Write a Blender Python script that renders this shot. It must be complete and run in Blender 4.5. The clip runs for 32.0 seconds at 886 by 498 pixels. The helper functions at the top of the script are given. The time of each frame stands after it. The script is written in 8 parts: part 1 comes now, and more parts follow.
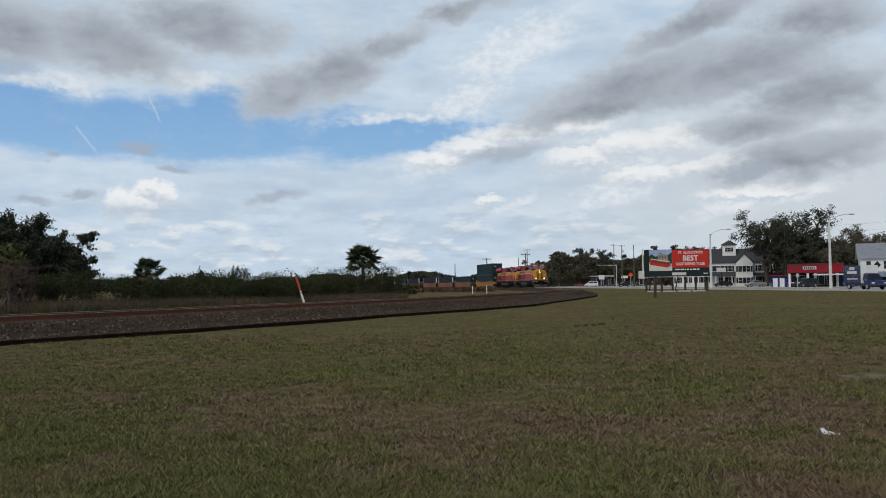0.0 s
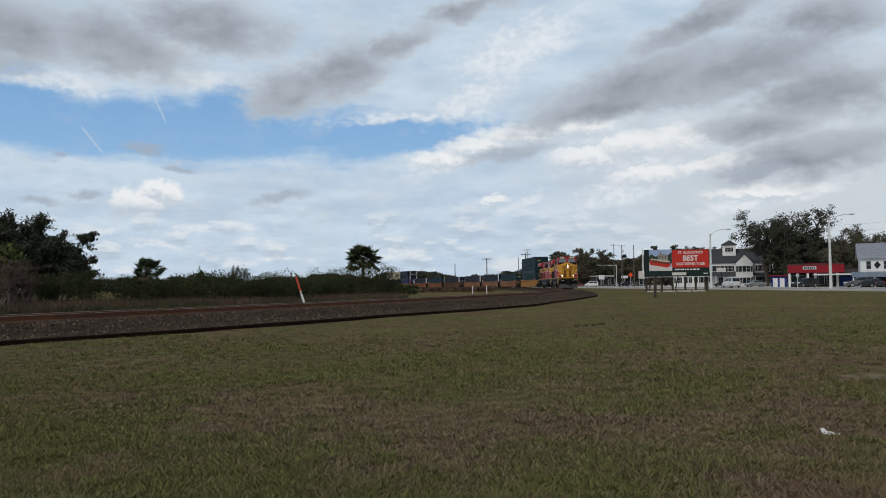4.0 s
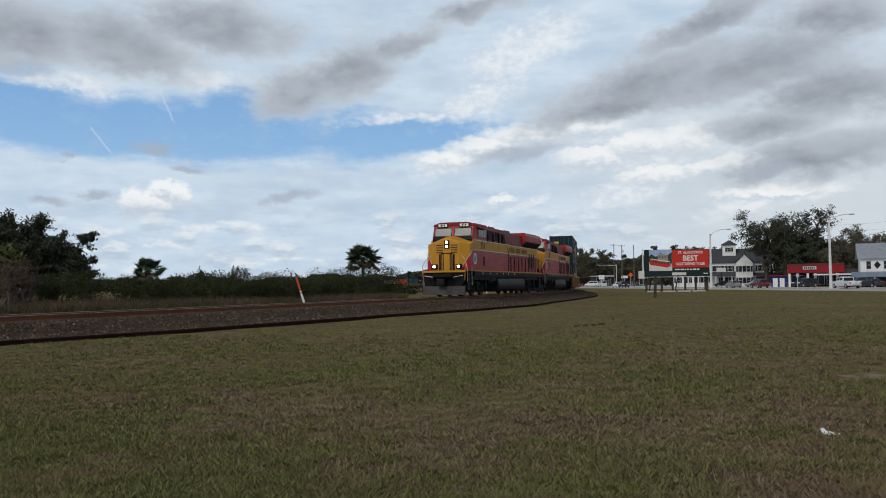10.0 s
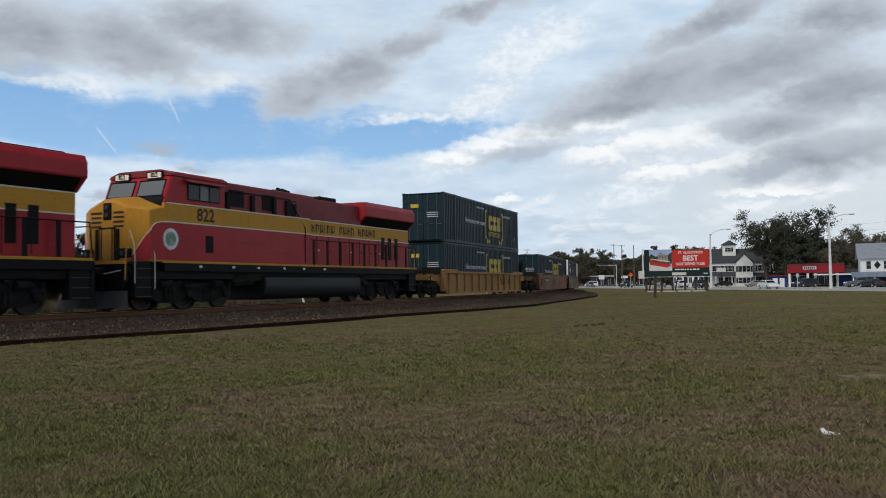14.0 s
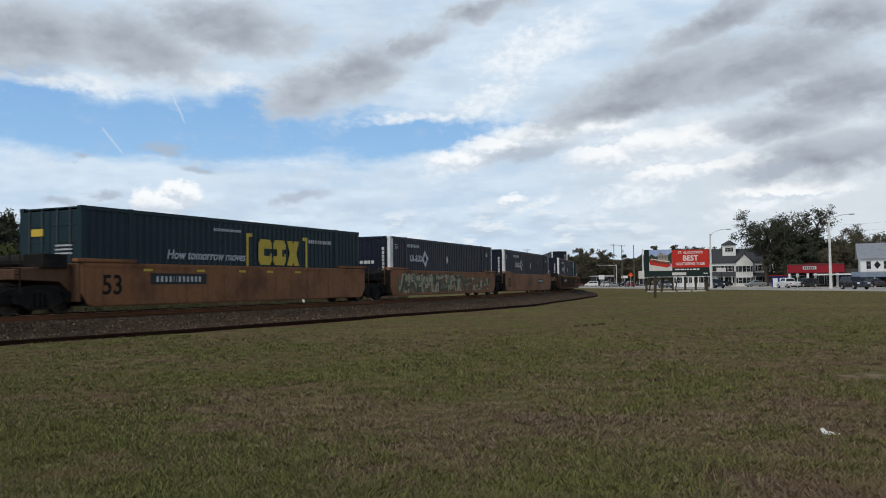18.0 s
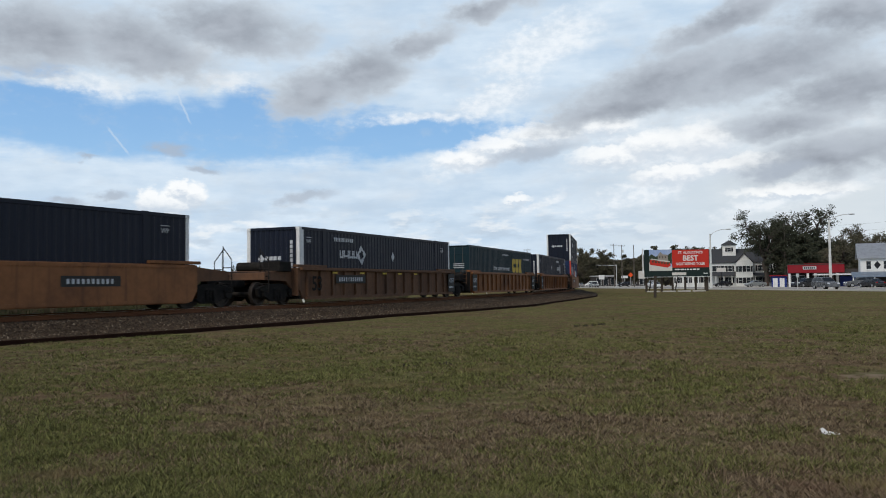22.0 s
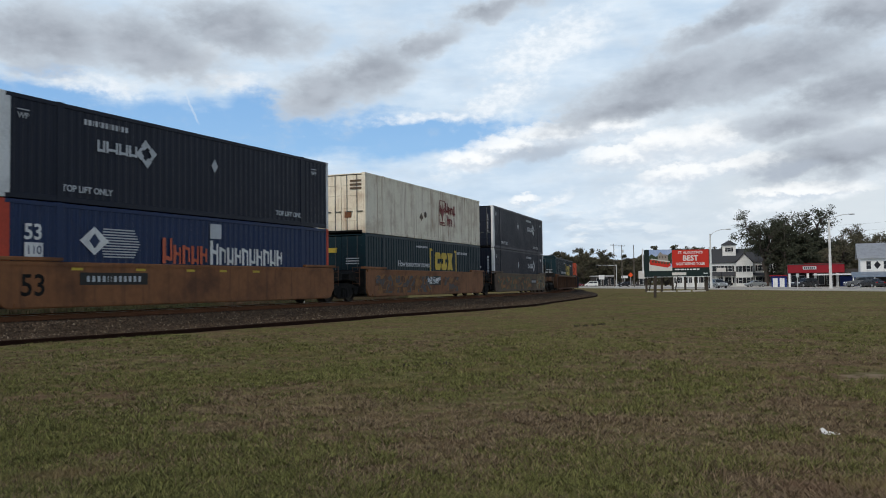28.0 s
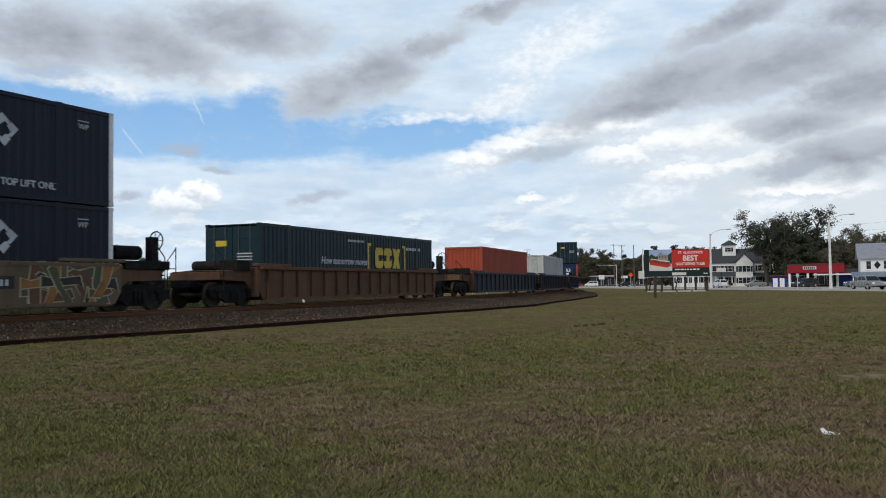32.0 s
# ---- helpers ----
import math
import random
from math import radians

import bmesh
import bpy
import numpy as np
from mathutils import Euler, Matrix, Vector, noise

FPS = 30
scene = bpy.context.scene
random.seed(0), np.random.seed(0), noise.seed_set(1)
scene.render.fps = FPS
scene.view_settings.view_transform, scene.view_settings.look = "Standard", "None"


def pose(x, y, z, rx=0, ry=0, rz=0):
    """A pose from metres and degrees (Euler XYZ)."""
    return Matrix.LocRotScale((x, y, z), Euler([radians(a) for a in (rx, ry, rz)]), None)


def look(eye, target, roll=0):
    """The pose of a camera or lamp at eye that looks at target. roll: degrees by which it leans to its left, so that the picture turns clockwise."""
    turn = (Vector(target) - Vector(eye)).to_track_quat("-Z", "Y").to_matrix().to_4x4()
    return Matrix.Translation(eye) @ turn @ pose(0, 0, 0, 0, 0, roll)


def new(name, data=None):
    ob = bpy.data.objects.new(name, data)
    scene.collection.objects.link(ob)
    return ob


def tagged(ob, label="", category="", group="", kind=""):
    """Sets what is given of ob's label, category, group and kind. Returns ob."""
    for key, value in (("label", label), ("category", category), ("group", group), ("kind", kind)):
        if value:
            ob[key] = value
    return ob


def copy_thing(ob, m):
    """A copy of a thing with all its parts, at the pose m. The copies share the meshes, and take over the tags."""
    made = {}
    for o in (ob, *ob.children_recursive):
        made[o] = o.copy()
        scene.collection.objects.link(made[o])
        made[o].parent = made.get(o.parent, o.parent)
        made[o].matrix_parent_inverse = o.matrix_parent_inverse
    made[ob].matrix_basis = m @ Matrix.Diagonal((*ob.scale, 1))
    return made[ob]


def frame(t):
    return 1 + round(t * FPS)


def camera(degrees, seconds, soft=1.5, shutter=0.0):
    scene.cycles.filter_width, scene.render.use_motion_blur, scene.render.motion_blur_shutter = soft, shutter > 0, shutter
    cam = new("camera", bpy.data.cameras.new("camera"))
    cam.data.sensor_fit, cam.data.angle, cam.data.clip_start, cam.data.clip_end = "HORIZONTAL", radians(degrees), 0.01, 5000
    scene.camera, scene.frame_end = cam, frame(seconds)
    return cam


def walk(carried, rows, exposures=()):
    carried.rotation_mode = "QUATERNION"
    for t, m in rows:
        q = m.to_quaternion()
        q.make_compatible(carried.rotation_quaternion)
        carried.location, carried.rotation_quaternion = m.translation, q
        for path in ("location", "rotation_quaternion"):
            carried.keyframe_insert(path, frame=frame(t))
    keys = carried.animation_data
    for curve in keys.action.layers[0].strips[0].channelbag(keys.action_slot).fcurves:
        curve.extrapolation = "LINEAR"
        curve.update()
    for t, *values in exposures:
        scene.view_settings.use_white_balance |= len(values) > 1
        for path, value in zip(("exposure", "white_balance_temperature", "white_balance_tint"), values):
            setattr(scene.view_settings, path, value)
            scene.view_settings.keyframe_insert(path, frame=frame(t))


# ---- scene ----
# ---------- camera: stands still on a tripod ----------
EYE = (0.0, 0.0, 1.30)
cam = camera(54.8, 32.0, soft=1.0, shutter=0.15)
VIEW = look(EYE, (0.0, 100.0, 1.30 + 100 * math.tan(math.radians(2.44))), roll=-0.74)
walk(cam, [(0.0, VIEW), (32.0, VIEW)], exposures=[(0.0, -0.12), (9.0, -0.08), (13.0, 0.06), (20.0, 0.08), (32.0, 0.14)])

# ---------- sky and light ----------
world = bpy.data.worlds.new("sky")
world.use_nodes = True
scene.world = world
wn = world.node_tree.nodes
sky_tex = wn.new("ShaderNodeTexSky")
sky_tex.sky_type = "NISHITA"
sky_tex.sun_disc = False
sky_tex.sun_elevation = radians(44)
sky_tex.sun_rotation = radians(-147)
world.node_tree.links.new(sky_tex.outputs[0], wn["Background"].inputs[0])
wn["Background"].inputs[1].default_value = 0.09

sun = new("sun", bpy.data.lights.new("sun", "SUN"))
sun.data.energy = 1.6
sun.data.angle = radians(24)
sun.data.color = (1.0, 0.93, 0.82)
sun.matrix_world = look((0, 0, 0), (-math.sin(radians(-147)) * math.cos(radians(44)), -math.cos(radians(-147)) * math.cos(radians(44)), -math.sin(radians(44))))


# ---------- node and mesh helpers ----------
class Nodes:
    """A short way to write shader maths."""

    def __init__(self, mat):
        mat.use_nodes = True
        self.t = mat.node_tree
        self.n = self.t.nodes
        self.n.clear()
        self.out = self.n.new("ShaderNodeOutputMaterial")

    def link(self, a, sock):
        if isinstance(a, (int, float)):
            sock.default_value = a
        elif isinstance(a, tuple):
            sock.default_value = a if len(a) == len(sock.default_value) else (*a, 1.0)
        else:
            self.t.links.new(a, sock)

    def m(self, op, a, b=0.0, c=0.0, clamp=False):
        k = self.n.new("ShaderNodeMath")
        k.operation, k.use_clamp = op, clamp
        for i, v in enumerate((a, b, c)):
            self.link(v, k.inputs[i])
        return k.outputs[0]

    def mix(self, f, a, b):
        k = self.n.new("ShaderNodeMix")
        k.data_type = "RGBA"
        self.link(f, k.inputs[0]), self.link(a, k.inputs[6]), self.link(b, k.inputs[7])
        return k.outputs[2]

    def ramp(self, v, lo, hi):
        k = self.n.new("ShaderNodeMapRange")
        k.interpolation_type = "SMOOTHSTEP"
        self.link(v, k.inputs[0]), self.link(lo, k.inputs[1]), self.link(hi, k.inputs[2])
        return k.outputs[0]

    def noise(self, vec, scale, detail=4.0, rough=0.55, dist=0.0):
        k = self.n.new("ShaderNodeTexNoise")
        self.t.links.new(vec, k.inputs["Vector"])
        k.inputs["Scale"].default_value, k.inputs["Detail"].default_value = scale, detail
        k.inputs["Roughness"].default_value, k.inputs["Distortion"].default_value = rough, dist
        return k.outputs["Fac"]

    def coord(self, which="Object"):
        return self.n.new("ShaderNodeTexCoord").outputs[which]

    def scaled(self, vec, s):
        k = self.n.new("ShaderNodeVectorMath")
        k.operation = "MULTIPLY"
        self.t.links.new(vec, k.inputs[0])
        k.inputs[1].default_value = s
        return k.outputs[0]

    def split(self, vec):
        k = self.n.new("ShaderNodeSeparateXYZ")
        self.t.links.new(vec, k.inputs[0])
        return k.outputs

    def join(self, x, y, z):
        k = self.n.new("ShaderNodeCombineXYZ")
        self.link(x, k.inputs[0]), self.link(y, k.inputs[1]), self.link(z, k.inputs[2])
        return k.outputs[0]

    def surface(self, colour, rough=0.6, metal=0.0, bump=None, strength=0.3, dist=0.01, spec=0.5, trans=0.0):
        k = self.n.new("ShaderNodeBsdfPrincipled")
        self.link(colour, k.inputs["Base Color"]), self.link(rough, k.inputs["Roughness"])
        self.link(metal, k.inputs["Metallic"])
        k.inputs["Specular IOR Level"].default_value = spec
        if bump is not None:
            b = self.n.new("ShaderNodeBump")
            b.inputs["Strength"].default_value, b.inputs["Distance"].default_value = strength, dist
            self.t.links.new(bump, b.inputs["Height"])
            self.t.links.new(b.outputs[0], k.inputs["Normal"])
        self.t.links.new(k.outputs[0], self.out.inputs[0])
        return k


def paint(name, colour, rough=0.55, metal=0.0, dirt=(0.09, 0.07, 0.055), wear=0.35, scale=1.3, grain=14.0, streak=0.0, bump=0.15, vary=0.0, spec=0.18):
    """A worn painted or raw surface: two scales of change, streaks that run down, fine relief."""
    mat = bpy.data.materials.new(name)
    k = Nodes(mat)
    p = k.coord()
    big = k.noise(p, scale, 5, 0.6)
    fine = k.noise(p, grain, 3, 0.6)
    f = k.m("MULTIPLY", k.ramp(big, 0.42, 0.78), wear, clamp=True)
    col = k.mix(f, colour, dirt)
    if streak:
        st = k.noise(k.scaled(p, (5.0, 5.0, 0.25)), 1.0, 3, 0.6)
        col = k.mix(k.m("MULTIPLY", k.ramp(st, 0.5, 0.75), streak), col, dirt)
    tone = k.m("MULTIPLY_ADD", fine, 0.5, 0.75)
    if vary:
        info = k.n.new("ShaderNodeObjectInfo")
        tone = k.m("MULTIPLY", tone, k.m("MULTIPLY_ADD", info.outputs["Random"], vary, 1 - vary / 2))
    sc = k.n.new("ShaderNodeVectorMath")
    sc.operation = "SCALE"
    k.t.links.new(col, sc.inputs[0]), k.t.links.new(tone, sc.inputs[3])
    k.surface(sc.outputs[0], k.m("MULTIPLY_ADD", big, 0.3, rough - 0.15, clamp=True), metal, fine, bump, 0.01, spec)
    return mat


def glow(name, colour, power):
    mat = bpy.data.materials.new(name)
    k = Nodes(mat)
    e = k.n.new("ShaderNodeEmission")
    e.inputs[0].default_value, e.inputs[1].default_value = (*colour, 1), power
    k.t.links.new(e.outputs[0], k.out.inputs[0])
    return mat


class Shape:
    """Collects the faces of one mesh."""

    def __init__(self):
        self.v, self.f, self.idx = [], [], []
        self.m = Matrix.Identity(4)
        self.slot = 0

    def add(self, verts, faces):
        b = len(self.v)
        self.v += [tuple(self.m @ Vector(p)) for p in verts]
        self.f += [tuple(b + i for i in q) for q in faces]
        self.idx += [self.slot] * len(faces)
        return self

    def box(self, x0, x1, y0, y1, z0, z1):
        v = [(x, y, z) for z in (z0, z1) for y in (y0, y1) for x in (x0, x1)]
        return self.add(v, [(0, 2, 3, 1), (4, 5, 7, 6), (0, 1, 5, 4), (2, 6, 7, 3), (0, 4, 6, 2), (1, 3, 7, 5)])

    def prism(self, outline, a, b, axis="y"):
        """An outline of (u, w) pairs drawn out from a to b along the axis. y: u, w are x, z; x: y, z; z: x, y."""
        n = len(outline)

        def at(u, w, c):
            return {"y": (u, c, w), "x": (c, u, w), "z": (u, w, c)}[axis]
        v = [at(u, w, a) for u, w in outline] + [at(u, w, b) for u, w in outline]
        f = [tuple(range(n))[::-1], tuple(range(n, 2 * n))] + [(i, (i + 1) % n, n + (i + 1) % n, n + i) for i in range(n)]
        return self.add(v, f)

    def tube(self, p, q, r, r2=None, n=8, caps=True):
        p, q = Vector(p), Vector(q)
        r2 = r if r2 is None else r2
        d = (q - p).normalized()
        a = d.orthogonal().normalized()
        b = d.cross(a)
        ring = [(math.cos(2 * math.pi * i / n), math.sin(2 * math.pi * i / n)) for i in range(n)]
        v = [p + (a * c + b * s) * r for c, s in ring] + [q + (a * c + b * s) * r2 for c, s in ring]
        f = [(i, (i + 1) % n, n + (i + 1) % n, n + i) for i in range(n)]
        if caps:
            f += [tuple(range(n))[::-1], tuple(range(n, 2 * n))]
        return self.add(v, f)

    def path(self, pts, r, n=6):
        for p, q in zip(pts, pts[1:]):
            self.tube(p, q, r, n=n)
        return self

    def sweep(self, rings, close=True, caps=True):
        """Joins rings of equal size."""
        n = len(rings[0])
        v = [p for ring in rings for p in ring]
        f = []
        for j in range(len(rings) - 1):
            for i in range(n if close else n - 1):
                k = (i + 1) % n
                f.append((j * n + i, j * n + k, (j + 1) * n + k, (j + 1) * n + i))
        if caps and close:
            f += [tuple(range(n))[::-1], tuple(range((len(rings) - 1) * n, len(rings) * n))]
        return self.add(v, f)

    def mesh(self, name, mats, bevel=0.0, smooth=False, fix=True):
        me = bpy.data.meshes.new(name)
        me.from_pydata(self.v, [], self.f)
        for mt in mats if isinstance(mats, (list, tuple)) else [mats]:
            me.materials.append(mt)
        me.polygons.foreach_set("material_index", self.idx)
        if fix or bevel:
            bm = bmesh.new()
            bm.from_mesh(me)
            if fix:
                bmesh.ops.recalc_face_normals(bm, faces=bm.faces)
            if bevel:
                es = [e for e in bm.edges if len(e.link_faces) == 2 and e.calc_face_angle(0) > 0.6]
                bmesh.ops.bevel(bm, geom=es, offset=bevel, segments=1, affect="EDGES", clamp_overlap=True)
            bm.to_mesh(me)
            bm.free()
        if smooth:
            me.polygons.foreach_set("use_smooth", [True] * len(me.polygons))
            me.set_sharp_from_angle(angle=radians(35))
        me.update()
        return me


def part(name, shape, mats, parent, label="", bevel=0.0, smooth=False, m=None, fix=True):
    """Links a shape as one mesh object under a thing or a part."""
    me = shape if isinstance(shape, bpy.types.Mesh) else shape.mesh(name, mats, bevel, smooth, fix)
    ob = new(name, me)
    ob.parent = parent
    if m is not None:
        ob.matrix_basis = m
    if label:
        ob["label"] = label
    return ob


def thing(name, label, category, group="", kind="", m=None, shape=None, mats=None, bevel=0.0, smooth=False, fix=True):
    ob = new(name, shape.mesh(name, mats, bevel, smooth, fix) if shape else None)
    if m is not None:
        ob.matrix_basis = m
    return tagged(ob, label, category, group, kind)


def lettering(body, size, mat, align="CENTER", shear=0.0, wide=1.0, depth=0.004, bold=0.0):
    """A flat mesh of words in the built-in font; it lies in x, y and faces z."""
    cu = bpy.data.curves.new("lettering", "FONT")
    cu.body, cu.size, cu.align_x, cu.align_y, cu.shear = body, size, align, "CENTER", shear
    cu.extrude, cu.offset, cu.resolution_u = depth, bold, 3
    ob = bpy.data.objects.new("lettering", cu)
    me = bpy.data.meshes.new_from_object(ob)
    bpy.data.objects.remove(ob)
    for v in me.vertices:
        v.co.x *= wide
    me.materials.clear()
    me.materials.append(mat)
    return me


def facing(x, y, z, side="y"):
    """A pose for lettering on an upright face: 'y' reads on the +y side towards -x, '-y' on the -y side, 'x' on the +x side, '-x' on the -x side."""
    turn = {"y": 180, "-y": 0, "x": 90, "-x": -90}[side]
    return pose(x, y, z, 0, 0, turn) @ pose(0, 0, 0, 90)


# ---------- the railway's line ----------
RAIL_TOP = 0.60


def bend(s):
    return max(0.0, 0.194 + 0.2516 * s / 100 - 0.0815 * (s / 100) ** 2 - 0.0092 * (s / 100) ** 3) / 100 if -120 < s < 330 else 0.0


def build_line():
    step = 0.5
    out = {}
    for sign in (1, -1):
        x, y, h, s = -24.50, 2.02, 1.055, 0.0
        for i in range(1400):
            out[round(s / step)] = (x, y, h)
            h2 = h + sign * step * bend(s + sign * step / 2)
            x += sign * step * math.cos((h + h2) / 2)
            y += sign * step * math.sin((h + h2) / 2)
            h, s = h2, s + sign * step
    return out


LINE = build_line()


def on_line(s, side=0.0):
    """x, y and heading of the line at s metres; side: metres towards the near side."""
    i = math.floor(s / 0.5)
    f = s / 0.5 - i
    a, b = LINE[max(-1399, min(1399, i))], LINE[max(-1399, min(1399, i + 1))]
    x, y, h = (a[j] * (1 - f) + b[j] * f for j in range(3))
    return x + side * math.sin(h), y - side * math.cos(h), h


def train_s(off, t):
    """Place along the line at t seconds of what stands at off at 20 s."""
    return off - 12.443 * (t - 20) - 0.00875 * (t - 20) ** 2


def train_pose(off, t, half):
    """Pose of a vehicle whose middle is at off and whose bogies stand half metres from it: +x forwards, +y the near side."""
    s = train_s(off, t)
    s -= 0.012 * max(0.0, 45 - s) if s > -10 else 0.66
    ax, ay, _ = on_line(s - half)
    bx, by, _ = on_line(s + half)
    return pose((ax + bx) / 2, (ay + by) / 2, RAIL_TOP, 0, 0, math.degrees(math.atan2(ay - by, ax - bx)))

# ---------- materials ----------
LOCO_RED = paint("locomotive_red", (0.370, 0.020, 0.025), 0.42, spec=0.20, wear=0.3, dirt=(0.150, 0.014, 0.016), streak=0.3, scale=0.9)
LOCO_DARKRED = paint("locomotive_roof_red", (0.215, 0.020, 0.024), 0.55, wear=0.5, dirt=(0.085, 0.024, 0.023), streak=0.3, spec=0.3)
LOCO_YELLOW = paint("locomotive_yellow", (0.52, 0.250, 0.030), 0.5, spec=0.12, wear=0.3, dirt=(0.30, 0.13, 0.02), streak=0.35, scale=0.9)
BLACK = paint("underframe_black", (0.006, 0.006, 0.007), 0.6, wear=0.4, dirt=(0.022, 0.019, 0.017), spec=0.12)
GRIME = paint("bogie_grime", (0.013, 0.012, 0.011), 0.8, wear=0.75, dirt=(0.044, 0.037, 0.031), spec=0.10, scale=2.5)
STEEL = paint("wheel_steel", (0.030, 0.024, 0.020), 0.6, 0.2, wear=0.5)
WHITE = paint("white_paint", (0.72, 0.72, 0.70), 0.5, wear=0.25, streak=0.2)
CREAM = paint("line_white", (0.62, 0.58, 0.46), 0.5, wear=0.2)
YELLOW_LOGO = paint("logo_yellow", (0.56, 0.40, 0.05), 0.5, wear=0.2)
GREY_LOGO = paint("logo_grey", (0.50, 0.52, 0.54), 0.5, wear=0.3)
BROWN_WELL = paint("well_brown", (0.245, 0.102, 0.040), 0.6, wear=1.0, dirt=(0.105, 0.046, 0.025), streak=0.7, scale=0.55, grain=5)
RUST_WELL = paint("well_dark_rust", (0.130, 0.066, 0.036), 0.7, wear=0.75, dirt=(0.062, 0.038, 0.028), streak=0.6, scale=0.8, grain=6)
TAN_WELL = paint("well_tan", (0.370, 0.190, 0.058), 0.6, wear=0.55, dirt=(0.19, 0.095, 0.045), streak=0.55, scale=0.8)
GREY_WELL = paint("well_grey_brown", (0.140, 0.098, 0.064), 0.7, wear=0.85, dirt=(0.048, 0.034, 0.026), streak=0.6, scale=1.0, grain=4)
NAVY_WELL = paint("well_dark_blue", (0.030, 0.034, 0.046), 0.65, wear=0.5, streak=0.3)
NAVY_BOX = paint("container_navy", (0.0085, 0.012, 0.024), 0.45, wear=0.25, dirt=(0.020, 0.022, 0.028), streak=0.25)
TEAL_BOX = paint("container_teal", (0.0065, 0.024, 0.032), 0.45, wear=0.3, dirt=(0.018, 0.026, 0.030), streak=0.3)
BLUE_BOX = paint("container_blue", (0.016, 0.032, 0.085), 0.45, wear=0.3, dirt=(0.04, 0.045, 0.07), streak=0.3)
BEIGE_BOX = paint("container_beige", (0.80, 0.73, 0.58), 0.6, wear=0.5, dirt=(0.32, 0.18, 0.09), streak=0.75)
RED_BOX = paint("container_orange_red", (0.33, 0.060, 0.030), 0.6, wear=0.35, dirt=(0.15, 0.05, 0.035), streak=0.3)
GREY_BOX = paint("container_pale_grey", (0.45, 0.45, 0.43), 0.6, wear=0.35, streak=0.3)
RED_POST = paint("post_red", (0.48, 0.065, 0.035), 0.55, wear=0.25)
ORANGE_LOGO = paint("logo_orange", (0.52, 0.12, 0.06), 0.55, wear=0.25)
GRAF_D = paint("graffiti_rust", (0.27, 0.125, 0.042), 0.65, wear=0.85, dirt=(0.060, 0.042, 0.030), scale=2.0)
GRAF_A = paint("graffiti_pale", (0.36, 0.32, 0.20), 0.6, wear=0.7, dirt=(0.19, 0.155, 0.09))
GRAF_B = paint("graffiti_green", (0.150, 0.155, 0.098), 0.6, wear=0.7)
GRAF_C = paint("graffiti_dark", (0.03, 0.03, 0.028), 0.6, wear=0.3)
ROD = paint("lock_rod_steel", (0.085, 0.092, 0.092), 0.55, 0.2, wear=0.5)
GRAF_F = paint("graffiti_slate", (0.085, 0.082, 0.080), 0.6, wear=0.8, dirt=(0.15, 0.075, 0.035))
GRAF_E = paint("graffiti_olive", (0.075, 0.085, 0.050), 0.6, wear=0.6)
EMBLEM = paint("emblem_green", (0.16, 0.24, 0.17), 0.5, wear=0.9, dirt=(0.50, 0.52, 0.48), scale=5.0)
DUSTY = paint("dusty_steel", (0.060, 0.055, 0.050), 0.85, wear=0.7, dirt=(0.022, 0.020, 0.018), scale=2.0)
GLASS = bpy.data.materials.new("dark_window_glass")
_k = Nodes(GLASS)
_k.surface((0.02, 0.024, 0.028), 0.12, 0.0, spec=0.25)
# pale grey base stands in for the sky mirrored in the glass
SHEEN_GLASS = bpy.data.materials.new("windscreen_painted_sheen")
_k = Nodes(SHEEN_GLASS)
_k.surface((0.150, 0.162, 0.165), 0.15, 0.0, spec=0.2)
TANK = paint("fuel_tank_slate", (0.011, 0.012, 0.014), 0.5, wear=0.5, dirt=(0.024, 0.022, 0.020), scale=0.7, streak=0.4, spec=0.22)
LAMP_ON = glow("headlamp_glow", (1.0, 0.82, 0.55), 7.0)
NUMBER_ON = glow("number_board_glow", (1.0, 0.93, 0.75), 0.55)
CONCRETE = paint("concrete", (0.46, 0.44, 0.40), 0.85, wear=0.4, dirt=(0.28, 0.26, 0.23), scale=0.3, grain=6)
ASPHALT = paint("asphalt", (0.30, 0.29, 0.275), 0.85, wear=0.4, dirt=(0.20, 0.195, 0.185), scale=0.15, grain=8)
RAIL_RUST = paint("rail_rust", (0.165, 0.070, 0.034), 0.85, wear=0.5, dirt=(0.075, 0.042, 0.028), scale=0.8, grain=9)
RAIL_OLD = paint("old_rail_dark", (0.026, 0.013, 0.009), 0.9, wear=0.5, dirt=(0.05, 0.028, 0.019), spec=0.05)
RAIL_HEAD = paint("rail_running_face", (0.48, 0.44, 0.40), 0.4, 0.6, wear=0.2)
TIE_WOOD = paint("tie_wood", (0.085, 0.062, 0.046), 0.9, wear=0.5, grain=10, vary=0.4)
POST_WOOD = paint("post_wood", (0.060, 0.048, 0.038), 0.9, wear=0.5, grain=20)
POLE_WOOD = paint("pole_wood", (0.12, 0.105, 0.09), 0.9, wear=0.4)
GALV = paint("galvanised_steel", (0.55, 0.56, 0.55), 0.5, 0.2, wear=0.2)
PALE_POLE = paint("pale_concrete_pole", (0.62, 0.62, 0.59), 0.7, wear=0.25)


